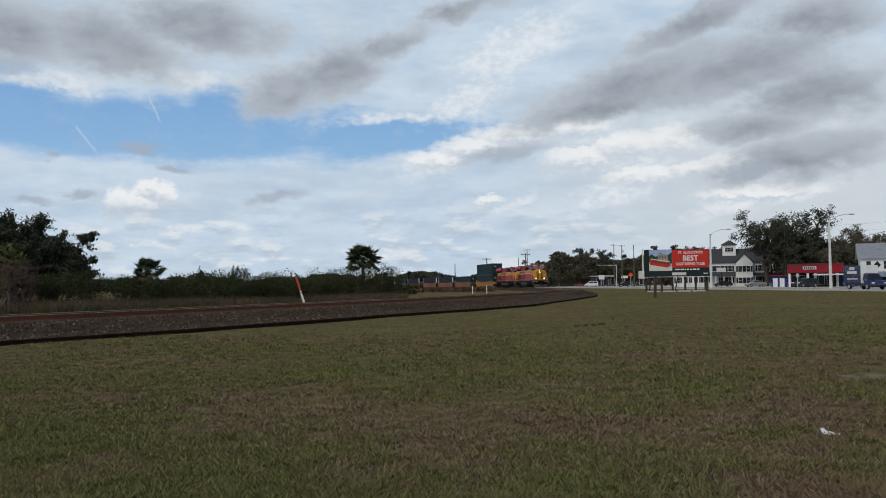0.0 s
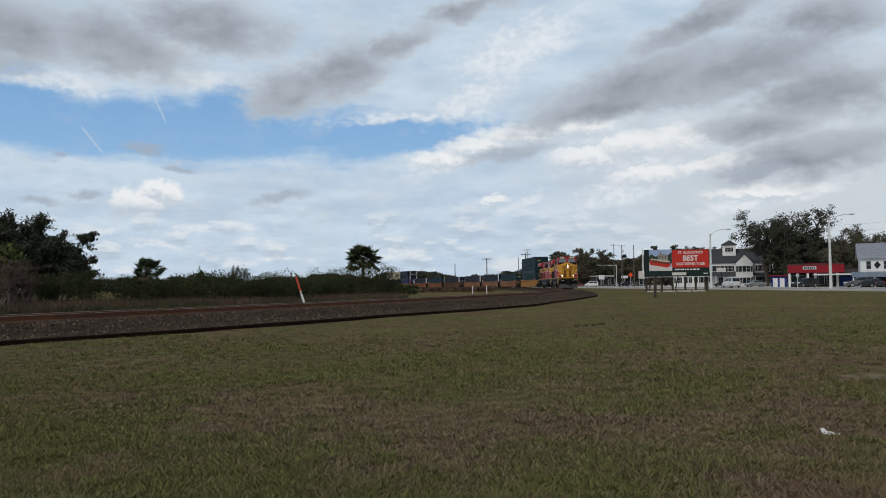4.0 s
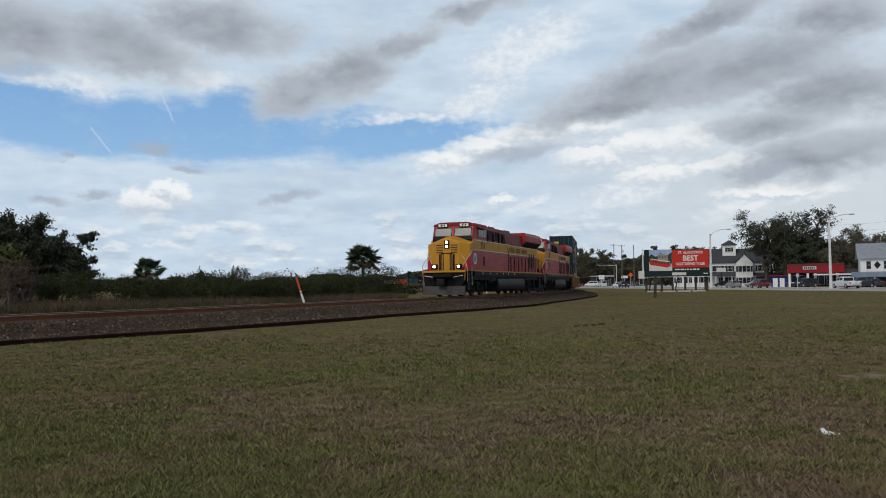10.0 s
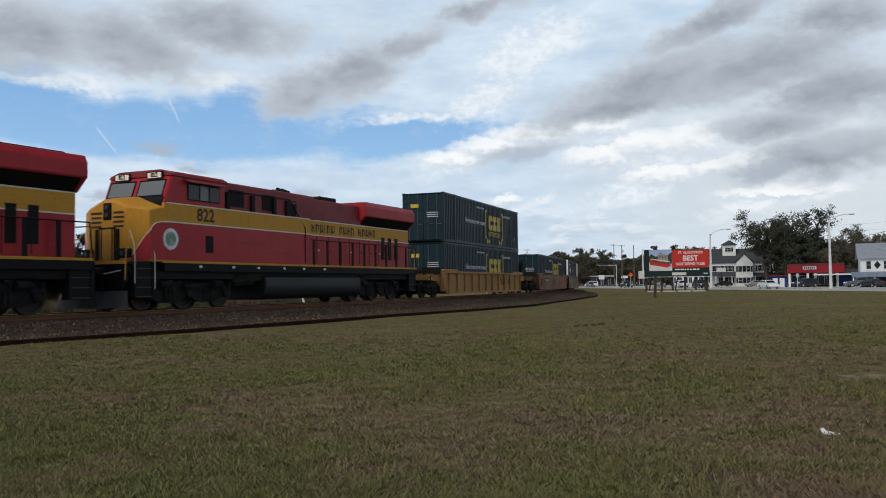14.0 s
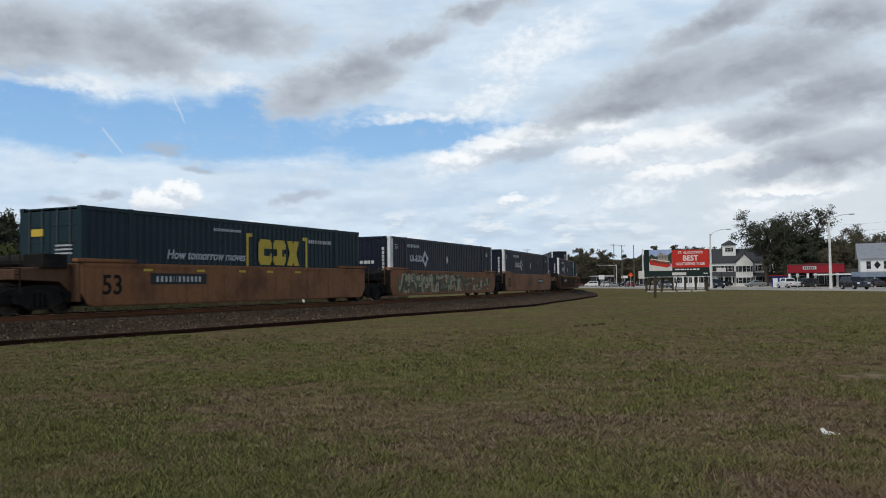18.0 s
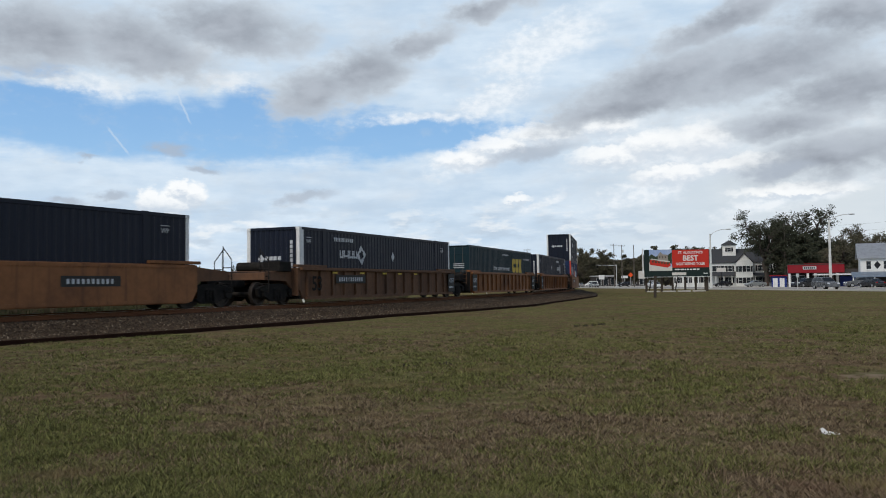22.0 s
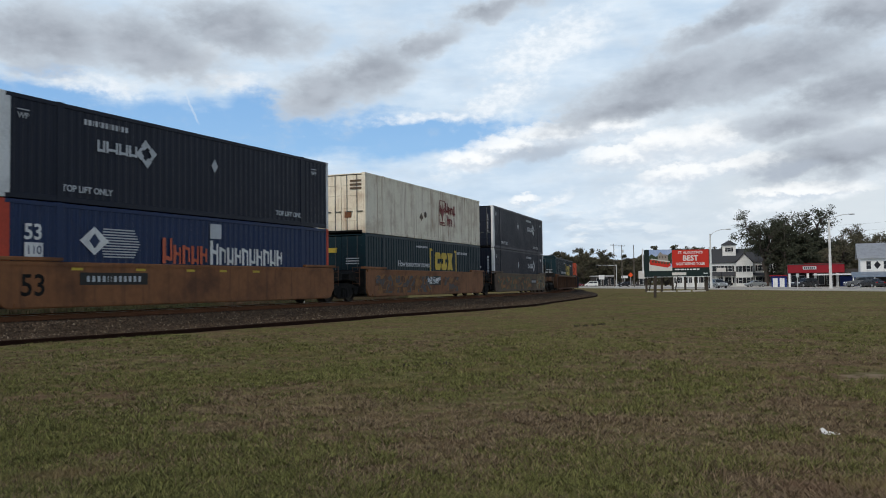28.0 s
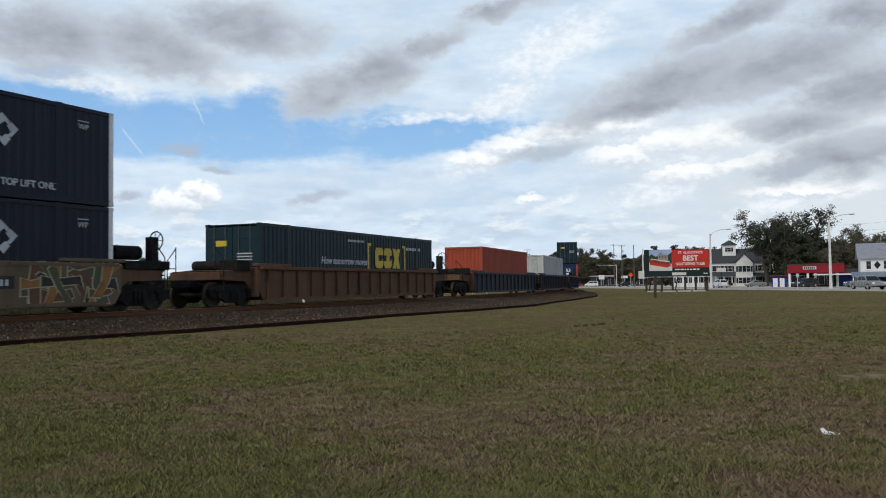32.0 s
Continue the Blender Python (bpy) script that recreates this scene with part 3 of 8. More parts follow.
def build_stones():
    """Loose crushed stones on the near side of the bed: small four-sided lumps."""
    rng = np.random.default_rng(31)
    n = 52000
    s = 12 + 78 * rng.uniform(0, 1, n) ** 1.25
    reach = np.array([toe(a) for a in s])
    u = rng.uniform(0, 1, n)
    side = 0.85 + u * (reach - 0.85)
    z = np.where(side < 2.1, 0.415, np.where(side < 2.75, 0.40 - (side - 2.1) * 0.37, 0.16 - 0.085 * np.clip((side - 2.75) / np.maximum(reach - 2.9, 0.1), 0, 1.2)))
    base = np.array([on_line(a, b)[:2] for a, b in zip(s, side)])
    c = np.column_stack([base, z])
    r = rng.uniform(0.022, 0.055, (n, 1))
    a = rng.uniform(0, 2 * math.pi, n)
    v = []
    for i in range(3):
        t = a + i * 2.094 + rng.uniform(-0.4, 0.4, n)
        v.append(c + np.column_stack([np.cos(t), np.sin(t), rng.uniform(-0.5, 0.1, n)]) * r)
    v.append(c + np.column_stack([rng.uniform(-0.6, 0.6, n), rng.uniform(-0.6, 0.6, n), rng.uniform(0.5, 1.1, n)]) * r)
    co = np.stack(v, 1).reshape(-1, 3)
    q = np.arange(n)[:, None] * 4
    tri = np.concatenate([q + np.array([0, 1, 3]), q + np.array([1, 2, 3]), q + np.array([2, 0, 3])], 1).reshape(-1)
    me = bpy.data.meshes.new("loose_stones")
    me.vertices.add(4 * n), me.loops.add(9 * n), me.polygons.add(3 * n)
    me.vertices.foreach_set("co", co.astype(np.float32).ravel())
    me.loops.foreach_set("vertex_index", tri.astype(np.int32))
    me.polygons.foreach_set("loop_start", np.arange(0, 9 * n, 3, dtype=np.int32))
    me.update(calc_edges=True)
    mat = bpy.data.materials.new("loose_stone")
    k = Nodes(mat)
    r1 = k.n.new("ShaderNodeNewGeometry").outputs["Random Per Island"]
    col = k.mix(r1, (0.019, 0.014, 0.010), (0.125, 0.088, 0.058))
    col = k.mix(k.m("MULTIPLY", k.ramp(r1, 0.91, 0.98), 0.9), col, (0.30, 0.255, 0.195))
    col = k.mix(k.m("MULTIPLY", k.noise(k.coord(), 30, 3), 0.3), col, (0.05, 0.04, 0.03))
    k.surface(col, 0.9, spec=0.1)
    me.materials.append(mat)
    return tagged(new("loose_stones", me), "loose brown and grey crushed stones on the trackbed", "stones", "", "stuff")


build_stones()

# ---------- the train ----------
MOVING = []  # things on the line: object, place along the train at 20 s, half the bogie distance
WHEELSETS = []  # axles that turn: object, place on the vehicle, radius


def wheel_mesh(r, w):
    sh = Shape()
    n = 20
    prof = [(0.0, -w), (r * 0.30, -w), (r * 0.34, -w * 0.55), (r * 0.80, -w * 0.45), (r * 0.84, -w), (r * 1.0, -w), (r * 1.0, w * 0.7), (r * 1.06, w * 0.75), (r * 1.06, w), (r * 0.3, w), (0.0, w)]
    rings = [[(rr * math.cos(2 * math.pi * i / n), y, rr * math.sin(2 * math.pi * i / n)) for i in range(n)] for rr, y in [(max(p, 0.004), q) for p, q in prof]]
    sh.sweep(rings)
    return sh.mesh("wheel", [STEEL], smooth=True)


WHEEL_BIG = wheel_mesh(0.53, 0.07)
WHEEL_SMALL = wheel_mesh(0.46, 0.07)


def add_wheelset(parent, x, r, y=0.75):
    """An axle with two wheels, at rail height."""
    sh = Shape()
    sh.tube((0, -0.95, 0), (0, 0.95, 0), 0.085, n=10)
    ax = part("axle", sh, GRIME, parent, m=pose(x, 0, r))
    if r > 0.5:
        WHEELSETS.append((ax, x, r))
    for s in (1, -1):
        part("wheel", WHEEL_BIG if r > 0.5 else WHEEL_SMALL, None, ax, "steel wheel with a polished tread", m=pose(0, s * y, 0, 0, 0, 180 if s > 0 else 0))
    return ax


def add_bogie(parent, x, axles, spacing, r):
    """A bogie with cast side frames, springs and wheelsets, all parts of its vehicle."""
    sh = Shape()
    half = spacing * (axles - 1) / 2
    for s in (1, -1):
        y0, y1 = (0.92, 1.06) if s > 0 else (-1.06, -0.92)
        out = [(-half - 0.42, r + 0.20), (-half - 0.30, r - 0.14), (-half + 0.22, r - 0.16)]
        for i in range(axles - 1):
            c = -half + spacing * (i + 0.5)
            out += [(c - 0.42, r - 0.30), (c + 0.42, r - 0.30), (c + spacing / 2 - 0.22, r - 0.16), (c + spacing / 2 + 0.22, r - 0.16)]
        out = out[:-1] + [(half + 0.30, r - 0.14), (half + 0.42, r + 0.20), (half + 0.1, r + 0.30)]
        for i in range(axles - 1):
            c = half - spacing * (i + 0.5)
            out += [(c + 0.3, r + 0.40), (c - 0.3, r + 0.40)]
        out += [(-half - 0.1, r + 0.30)]
        sh.prism(out, y0, y1, "y")
        for i in range(axles - 1):
            c = -half + spacing * (i + 0.5)
            for dx in (-0.17, 0.0, 0.17):
                sh.tube((c + dx, s * 1.08, r - 0.22), (c + dx, s * 1.08, r + 0.18), 0.07, n=8)
        for i in range(axles):
            c = -half + spacing * i
            sh.tube((c, s * 1.02, r), (c, s * 1.16, r), 0.14, n=10)
            sh.box(c - 0.2, c + 0.2, s * 1.1 - 0.06, s * 1.1 + 0.06, r + 0.10, r + 0.20)
        if axles == 3:
            sh.tube((-0.35, s * 1.14, r + 0.25), (0.35, s * 1.14, r + 0.25), 0.10, n=8)
            for dx in (-half - 0.2, half + 0.2):
                sh.tube((dx, s * 1.10, r + 0.05), (dx, s * 1.10, r + 0.42), 0.075, n=8)
    sh.box(-0.28, 0.28, -1.0, 1.0, r - 0.12, r + 0.28)
    bogie = part("bogie_frame", sh, GRIME, parent, "dark cast steel bogie frame", bevel=0.015, m=pose(x, 0, 0))
    for i in range(axles):
        add_wheelset(parent, x - half + spacing * i, r)
    return bogie


# -- containers: +x forwards, +y the near side, z = 0 at the container's floor --
def corrugated(sh, x0, x1, y, z0, z1, pitch=0.28, deep=0.034, out=1):
    """A pressed steel side between x0 and x1, its ribs standing upright."""
    pts, x = [], x0
    n = max(1, round((x1 - x0) / pitch))
    w = (x1 - x0) / n
    for i in range(n):
        a = x0 + i * w
        pts += [(a, 0.0), (a + w * 0.30, 0.0), (a + w * 0.45, deep), (a + w * 0.85, deep)]
    pts.append((x1, 0.0))
    v = [(a, y - out * d, z) for z in (z0, z1) for a, d in pts]
    m = len(pts)
    sh.add(v, [(i, i + 1, m + i + 1, m + i) if out < 0 else (i + 1, i, m + i, m + i + 1) for i in range(m - 1)])


def flat_bar(x0, x1, z0, z1, y=1.306):
    return Shape().box(x0, x1, y - 0.004, y + 0.004, z0, z1)


def ring_mark(sh, x, z, r, y):
    """A ring of four bent bars with a pointed outline, the plain shape of the operator's mark."""
    for a in range(4):
        t = radians(90 * a)
        c, s = math.cos(t), math.sin(t)

        def at(u, w):
            return (x + (u * c - w * s) * r, z + (u * s + w * c) * r)
        sh.prism([at(0.10, 1.0), at(-0.42, 0.52), at(-0.36, 0.28), at(-0.1, 0.5), at(0.22, 0.24), at(0.50, 0.52)], y - 0.004, y + 0.006, "y")


BOX_H, BOX_Y = 2.90, 1.30


def container(style, length=16.15, name="shipping_container", doors_first=False):
    """One container of a style; returns its Empty with all parts, at the origin."""
    L = length / 2
    look_of = {
        "navy": (NAVY_BOX, "dark navy corrugated steel container with pale marks"),
        "teal": (TEAL_BOX, "dark teal corrugated steel container with yellow logo blocks"),
        "blue": (BLUE_BOX, "blue corrugated steel container with red corner posts"),
        "beige": (BEIGE_BOX, "rust-streaked beige container with dark red logo"),
        "orange": (RED_BOX, "orange-red corrugated forty-foot steel container"),
        "grey": (GREY_BOX, "pale grey corrugated forty-foot steel container")}
    mat, words = look_of[style]
    ob = thing(name, words, "container", "containers on the train")
    y = BOX_Y
    stiles = [-L, -6.1, 6.1, L] if length > 14 else [-L, L]
    for a, b in zip(stiles, stiles[1:]):
        g0 = 0.16 if a == -L else 0.11
        g1 = 0.16 if b == L else 0.11
        for s in (1, -1):
            sh = Shape()
            corrugated(sh, a + g0, b - g1, s * (y - 0.015), 0.16, BOX_H - 0.12, 0.30 if style != "beige" else 0.45, (0.012 if style == "beige" else 0.022 if style == "navy" else 0.030), s)
            part("side_wall", sh, mat, ob, fix=False)
    for s in (1, -1):
        sh = Shape()
        a, b = (y - 0.10, y) if s > 0 else (-y, -y + 0.10)
        sh.box(-L + 0.12, L - 0.12, a, b, 0.0, 0.17)
        sh.box(-L + 0.12, L - 0.12, a, b, BOX_H - 0.13, BOX_H)
        for c in stiles[1:-1]:
            sh.box(c - 0.12, c + 0.12, a - (0.0 if s > 0 else 0.012), b + (0.012 if s > 0 else 0.0), 0.0, BOX_H + 0.015)
        part("side_frame", sh, mat, ob, bevel=0.012)
    sh = Shape()
    sh.box(-L + 0.05, L - 0.05, -y + 0.05, y - 0.05, BOX_H - 0.06, BOX_H - 0.02)
    part("roof", sh, mat, ob)
    sh = Shape()
    sh.box(-L + 0.05, L - 0.05, -y + 0.05, y - 0.05, 0.06, 0.14)
    part("floor_panel", sh, BLACK, ob)
    posts = {"navy": WHITE, "blue": RED_POST}.get(style, mat)
    for ex in (-1, 1):
        for s in (1, -1):
            sh = Shape()
            sh.box(ex * L - 0.15 if ex > 0 else -L, L if ex > 0 else -L + 0.15, s * y - (0.15 if s > 0 else 0.0), s * y + (0.15 if s < 0 else 0.0), 0.0, BOX_H)
            for z in (0.0, BOX_H - 0.12):
                sh.box(ex * L - (0.17 if ex > 0 else 0.012), ex * L + (0.17 if ex < 0 else 0.012), s * y - (0.17 if s > 0 else 0.006), s * y + (0.17 if s < 0 else 0.006), z, z + 0.12)
            wide = 0.34 if style in ("navy", "blue") and ex > 0 else 0.0
            if wide:
                sh.box(L - wide + 0.02, L + 0.006, s * y - (0.02 if s > 0 else 0.008), s * y + (0.02 if s < 0 else 0.008), 0.12, BOX_H - 0.12)
            part("corner_post", sh, posts if (ex > 0 or style == "blue" or True) else mat, ob, "painted corner post" if posts is not mat else "")
    # ends: a pressed panel, or two doors with lock rods
    door_front = doors_first or style in ("teal", "beige")
    for ex in (1, -1):
        doors = (ex > 0) == door_front
        if doors:
            for s in (1, -1):
                sh = Shape()
                x = ex * (L - 0.03)
                sh.box(x - 0.03, x + 0.03, 0.012 if s > 0 else -y + 0.14, y - 0.14 if s > 0 else -0.012, 0.14, BOX_H - 0.12)
                for z in (0.6, 1.2, 1.8, 2.3):
                    sh.box(x - 0.045, x + 0.045, 0.1 if s > 0 else -y + 0.2, y - 0.2 if s > 0 else -0.1, z, z + 0.07)
                d = part("door", sh, mat, ob, bevel=0.008)
                for yy in (0.32, 0.86):
                    sh = Shape()
                    sh.tube((x + ex * 0.05, s * yy, 0.10), (x + ex * 0.05, s * yy, BOX_H - 0.08), 0.022, n=6)
                    sh.box(x + ex * 0.05 - 0.02, x + ex * 0.05 + 0.03, s * yy - 0.02, s * yy + 0.30, 1.02, 1.06)
                    part("lock_rod", sh, ROD, d, "dull steel lock rod")
        else:
            sh = Shape()
            n = 9
            w = (2 * y - 0.3) / n
            pts = []
            for i in range(n):
                a = -y + 0.15 + i * w
                pts += [(a, 0.03), (a + w * 0.35, 0.03), (a + w * 0.5, 0.065), (a + w * 0.85, 0.065)]
            pts.append((y - 0.15, 0.03))
            v = [(ex * (L - d), b, z) for z in (0.1, BOX_H - 0.1) for b, d in pts]
            m = len(pts)
            sh.add(v, [(i, i + 1, m + i + 1, m + i) for i in range(m - 1)])
            part("end_wall", sh, mat, ob, fix=False)
            for z0, z1 in ((0.0, 0.12), (BOX_H - 0.11, BOX_H)):
                part("end_beam", Shape().box(ex * L - 0.1 if ex > 0 else -L, L if ex > 0 else -L + 0.1, -y + 0.15, y - 0.15, z0, z1), mat, ob)
    return ob


def stem_mark(sh, x, z, w, h, y, i=0):
    """One plain letter-sized mark: a heavy stem, a lighter stem and a slanted tie; runs towards -x."""
    a, b = min(x, x - w), max(x, x - w)
    sh.box(b - w * 0.34, b, y - 0.005, y + 0.005, z, z + h)
    if w > 0.12 * h / 0.36:
        sh.box(a, a + w * 0.20, y - 0.005, y + 0.005, z + (0.0 if i % 2 else h * 0.12), z + h * (0.88 if i % 3 else 1.0))
        zz = z + h * (0.10, 0.42, 0.74)[i % 3]
        sh.prism([(a + w * 0.2, zz), (b - w * 0.34, zz + h * 0.06), (b - w * 0.34, zz + h * 0.22), (a + w * 0.2, zz + h * 0.16)], y - 0.004, y + 0.004, "y")


def small_bars(sh, x, z, widths, h, y, gap=0.05):
    """A row of plain bars that stands for writing which cannot be read; runs towards -x."""
    for w in widths:
        sh.box(x - w, x, y - 0.003, y + 0.004, z, z + h)
        x -= w + gap
    return x


def mark_navy(ob, flip=False, ahead=0.0):
    y = 1.307
    sh = Shape()
    x0 = -2.3 if flip else 4.75 + ahead
    small_bars(sh, x0 + 0.5, 2.40, [0.09, 0.12, 0.03, 0.09, 0.02, 0.10, 0.10, 0.02, 0.10, 0.10, 0.02, 0.10, 0.10], 0.17, y, 0.06)
    part("number_line", sh, GREY_LOGO, ob, "pale stencilled bars")
    sh = Shape()
    x = x0
    for w in (0.30, 0.46, 0.36, 0.34):
        sh.box(x - 0.08, x, y - 0.004, y + 0.005, 1.66, 2.02)
        sh.box(x - w, x - w + 0.08, y - 0.004, y + 0.005, 1.66, 2.02)
        sh.box(x - w + 0.08, x - 0.08, y - 0.004, y + 0.005, 1.56 + 0.35 * w, 1.64 + 0.35 * w)
        x -= w + 0.05
    part("name_mark", sh, GREY_LOGO, ob, "pale grey logo blocks")
    sh = Shape()
    ring_mark(sh, x - 0.36, 1.84, 0.46, y)
    part("ring_mark", sh, GREY_LOGO, ob, "pale grey ring logo")
    sh = Shape()
    xx = 0.9 if flip else -0.6 + ahead
    sh.prism([(xx - 0.17, 1.85), (xx, 1.60), (xx + 0.17, 1.85), (xx, 2.10)], y - 0.004, y + 0.005, "y")
    part("diamond_mark", sh, GREY_LOGO, ob, "pale grey diamond")
    for x in (7.35, -6.95):
        part("lettering", lettering("WP", 0.24, GREY_LOGO), None, ob, "small pale letters", m=facing(x + 0.0, y, 2.30))
        sh = Shape().box(x - 0.2, x + 0.2, y - 0.003, y + 0.004, 2.46, 2.49)
        part("stencil_bar", sh, GREY_LOGO, ob)
    for x in (5.1, -5.2):
        part("lettering", lettering("TOP LIFT ONLY", 0.27, GREY_LOGO, bold=0.006), None, ob, "pale words TOP LIFT ONLY", m=facing(x, y, 0.42))
    # marks on the front end
    x = 8.055
    sh = Shape()
    for i, w in enumerate((0.14, 0.18, 0.15, 0.15)):
        sh.box(x - 0.02, x + 0.02, -0.40 + i * 0.21, -0.40 + i * 0.21 + w, 1.52, 1.68)
    part("name_mark", sh, GREY_LOGO, ob, "pale grey logo blocks")
    sh = Shape()
    for j in range(7):
        sh.box(x - 0.02, x + 0.02, 0.84, 0.96, 1.05 + j * 0.19, 1.20 + j * 0.19)
    part("number_line", sh, GREY_LOGO, ob, "pale stencilled bars")
    sh = Shape()
    sh.prism([(-0.76, 1.58), (-0.60, 1.40), (-0.44, 1.58), (-0.60, 1.76)], x - 0.02, x + 0.025, "x")
    part("placard", sh, GREY_LOGO, ob)


def block_letters(sh, x, z, h, w, y):
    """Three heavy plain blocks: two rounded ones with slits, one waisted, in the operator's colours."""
    for i in range(3):
        a = x - i * (w * 1.12)
        if i < 2:
            for z0, z1, cut in ((0.0, 0.36, 0), (0.64, 1.0, 1)):
                lo, hi = z + h * z0, z + h * z1
                c = h * 0.15
                pts = [(a - w * 0.15, lo), (a - w * 0.85, lo), (a - w, lo + c), (a - w, hi), (a, hi), (a, lo + c)] if not cut else [(a, lo), (a - w, lo), (a - w, hi - c), (a - w * 0.85, hi), (a - w * 0.15, hi), (a, hi - c)]
                sh.prism(pts, y - 0.004, y + 0.006, "y")
            u, v = (a - w * 0.40, a) if i == 0 else (a - w * 0.70, a - w * 0.30)
            sh.box(u, v, y - 0.004, y + 0.006, z + h * 0.36, z + h * 0.64)
            sh.box(a - w * 0.98, a - w * 0.90, y - 0.004, y + 0.006, z + h * 0.36, z + h * 0.46)
        else:
            sh.prism([(a, z), (a - w * 0.42, z), (a - w * 0.5, z + h * 0.18), (a - w * 0.58, z), (a - w, z), (a - w * 0.78, z + h * 0.5), (a - w, z + h), (a - w * 0.58, z + h), (a - w * 0.5, z + h * 0.82), (a - w * 0.42, z + h), (a, z + h), (a - w * 0.22, z + h * 0.5)], y - 0.004, y + 0.006, "y")


def bracket(sh, x, z0, z1, y, way, t=0.13):
    sh.box(min(x, x - t), max(x, x - t), y - 0.004, y + 0.005, z0, z1)
    for z in (z0, z1 - t):
        a, b = (x - t, x - t - 0.22) if way > 0 else (x, x + 0.22)
        sh.box(min(a, b), max(a, b), y - 0.004, y + 0.005, z, z + t)


def mark_teal(ob, style="wide"):
    y = 1.307
    if style == "wide":
        x, h, w = -0.45, 1.00, 0.84
    elif style == "stack":
        x, h, w = -0.65, 0.98, 0.84
    elif style == "late":
        x, h, w = -1.35, 1.00, 0.84
    else:
        x, h, w = -2.25, 1.02, 0.84
    z = 1.15 if style == "stack" else 1.26
    sh = Shape()
    block_letters(sh, x, z, h, w, y)
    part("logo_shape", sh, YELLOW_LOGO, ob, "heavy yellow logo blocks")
    if style != "narrow":
        sh = Shape()
        bracket(sh, x + 0.75, 0.55, 2.45, y, 1)
        bracket(sh, x - 3.4 * w - 0.35, 0.55, 2.45, y, -1)
        part("bracket_mark", sh, YELLOW_LOGO, ob, "yellow bracket")
    part("lettering", lettering("INTERMODAL", 0.46, YELLOW_LOGO, wide=1.16 * w), None, ob, "yellow word INTERMODAL", m=facing(x - 1.65 * w, y, 0.86))
    sh = Shape()
    for dx in (0.32, -0.12, -2.95 * w, -2.95 * w - 0.44):
        sh.tube((x + dx, y - 0.004, 0.36), (x + dx, y + 0.006, 0.36), 0.145, n=14)
    part("dot_mark", sh, YELLOW_LOGO, ob)
    part("lettering", lettering("How tomorrow moves", 0.44, GREY_LOGO, shear=0.25, bold=0.006), None, ob, "pale slanted words How tomorrow moves", m=facing(x + 2.9, y, 1.52))
    sh = Shape()
    small_bars(sh, x - 4.1 * w, 2.22, [0.10] * 4 + [0.02] + [0.09] * 2 + [0.02] + [0.09] * 2 + [0.02] + [0.09] * 2, 0.15, y, 0.06)
    small_bars(sh, x + 2.6, 2.44, [0.08] * 12, 0.10, y, 0.05)
    part("number_line", sh, GREY_LOGO, ob)
    part("lettering", lettering("53", 0.32, GREY_LOGO), None, ob, "pale number 53", m=facing(-7.0, y, 0.75))
    # front end: yellow label on the door
    x = 8.10
    sh = Shape()
    sh.box(x - 0.02, x + 0.015, -0.76, -0.26, 2.02, 2.24)
    part("logo_plate", sh, YELLOW_LOGO, ob, "yellow logo plate")
    sh = Shape()
    for j in range(3):
        sh.box(x - 0.02, x + 0.012, 0.25, 0.95, 1.45 + j * 0.12, 1.50 + j * 0.12)
    part("number_line", sh, GREY_LOGO, ob)


def mark_blue(ob):
    y = 1.307
    part("lettering", lettering("53", 0.62, WHITE, bold=0.012), None, ob, "white number 53", m=facing(7.0, y, 2.0))
    part("label_plate", flat_bar(6.68, 7.28, 1.32, 1.72, y), WHITE, ob, "white plate")
    part("lettering", lettering("110", 0.34, BLUE_BOX), None, ob, "blue number 110", m=facing(6.98, y + 0.006, 1.50))
    sh = Shape()
    sh.prism([(5.4, 1.85), (4.85, 1.42), (4.3, 1.85), (4.85, 2.28)], y - 0.004, y + 0.008, "y")
    part("diamond_mark", sh, WHITE, ob, "white diamond logo")
    sh = Shape()
    sh.prism([(5.05, 1.85), (4.85, 1.62), (4.65, 1.85), (4.85, 2.08)], y - 0.002, y + 0.012, "y")
    part("diamond_core", sh, BLUE_BOX, ob)
    sh = Shape()
    for j in range(11):
        sh.box(3.0 + abs(j - 5) * 0.05, 4.6 - abs(j - 5) * 0.02, y - 0.004, y + 0.004, 1.36 + j * 0.085, 1.40 + j * 0.085)
    part("stripe_mark", sh, GREY_LOGO, ob, "pale stripes")
    part("label_plate", flat_bar(-0.95, -0.35, 2.15, 2.68, y), GREY_LOGO, ob, "pale grey plate")
    sh = Shape()
    for i in range(5):
        stem_mark(sh, 2.0 - i * 0.44 - (0.06 if i else 0), 1.22, 0.44 if i == 0 else 0.36, 0.86 if i == 0 else 0.64, y, i)
    part("name_mark", sh, ORANGE_LOGO, ob, "orange logo blocks")
    sh = Shape()
    for i in range(10):
        stem_mark(sh, -0.35 - i * 0.43 - (0.06 if i else 0), 1.22, 0.42 if i == 0 else 0.35, 0.86 if i == 0 else 0.64, y, i + 1)
    part("name_mark", sh, WHITE, ob, "white logo blocks")
    x = 8.06
    part("lettering", lettering("53", 0.62, WHITE, bold=0.012), None, ob, "white number 53", m=facing(x, 0.1, 2.1, "x"))
    sh = Shape().box(x - 0.02, x + 0.012, -0.15, 0.36, 1.45, 1.78)
    part("label_plate", sh, WHITE, ob, "white plate")


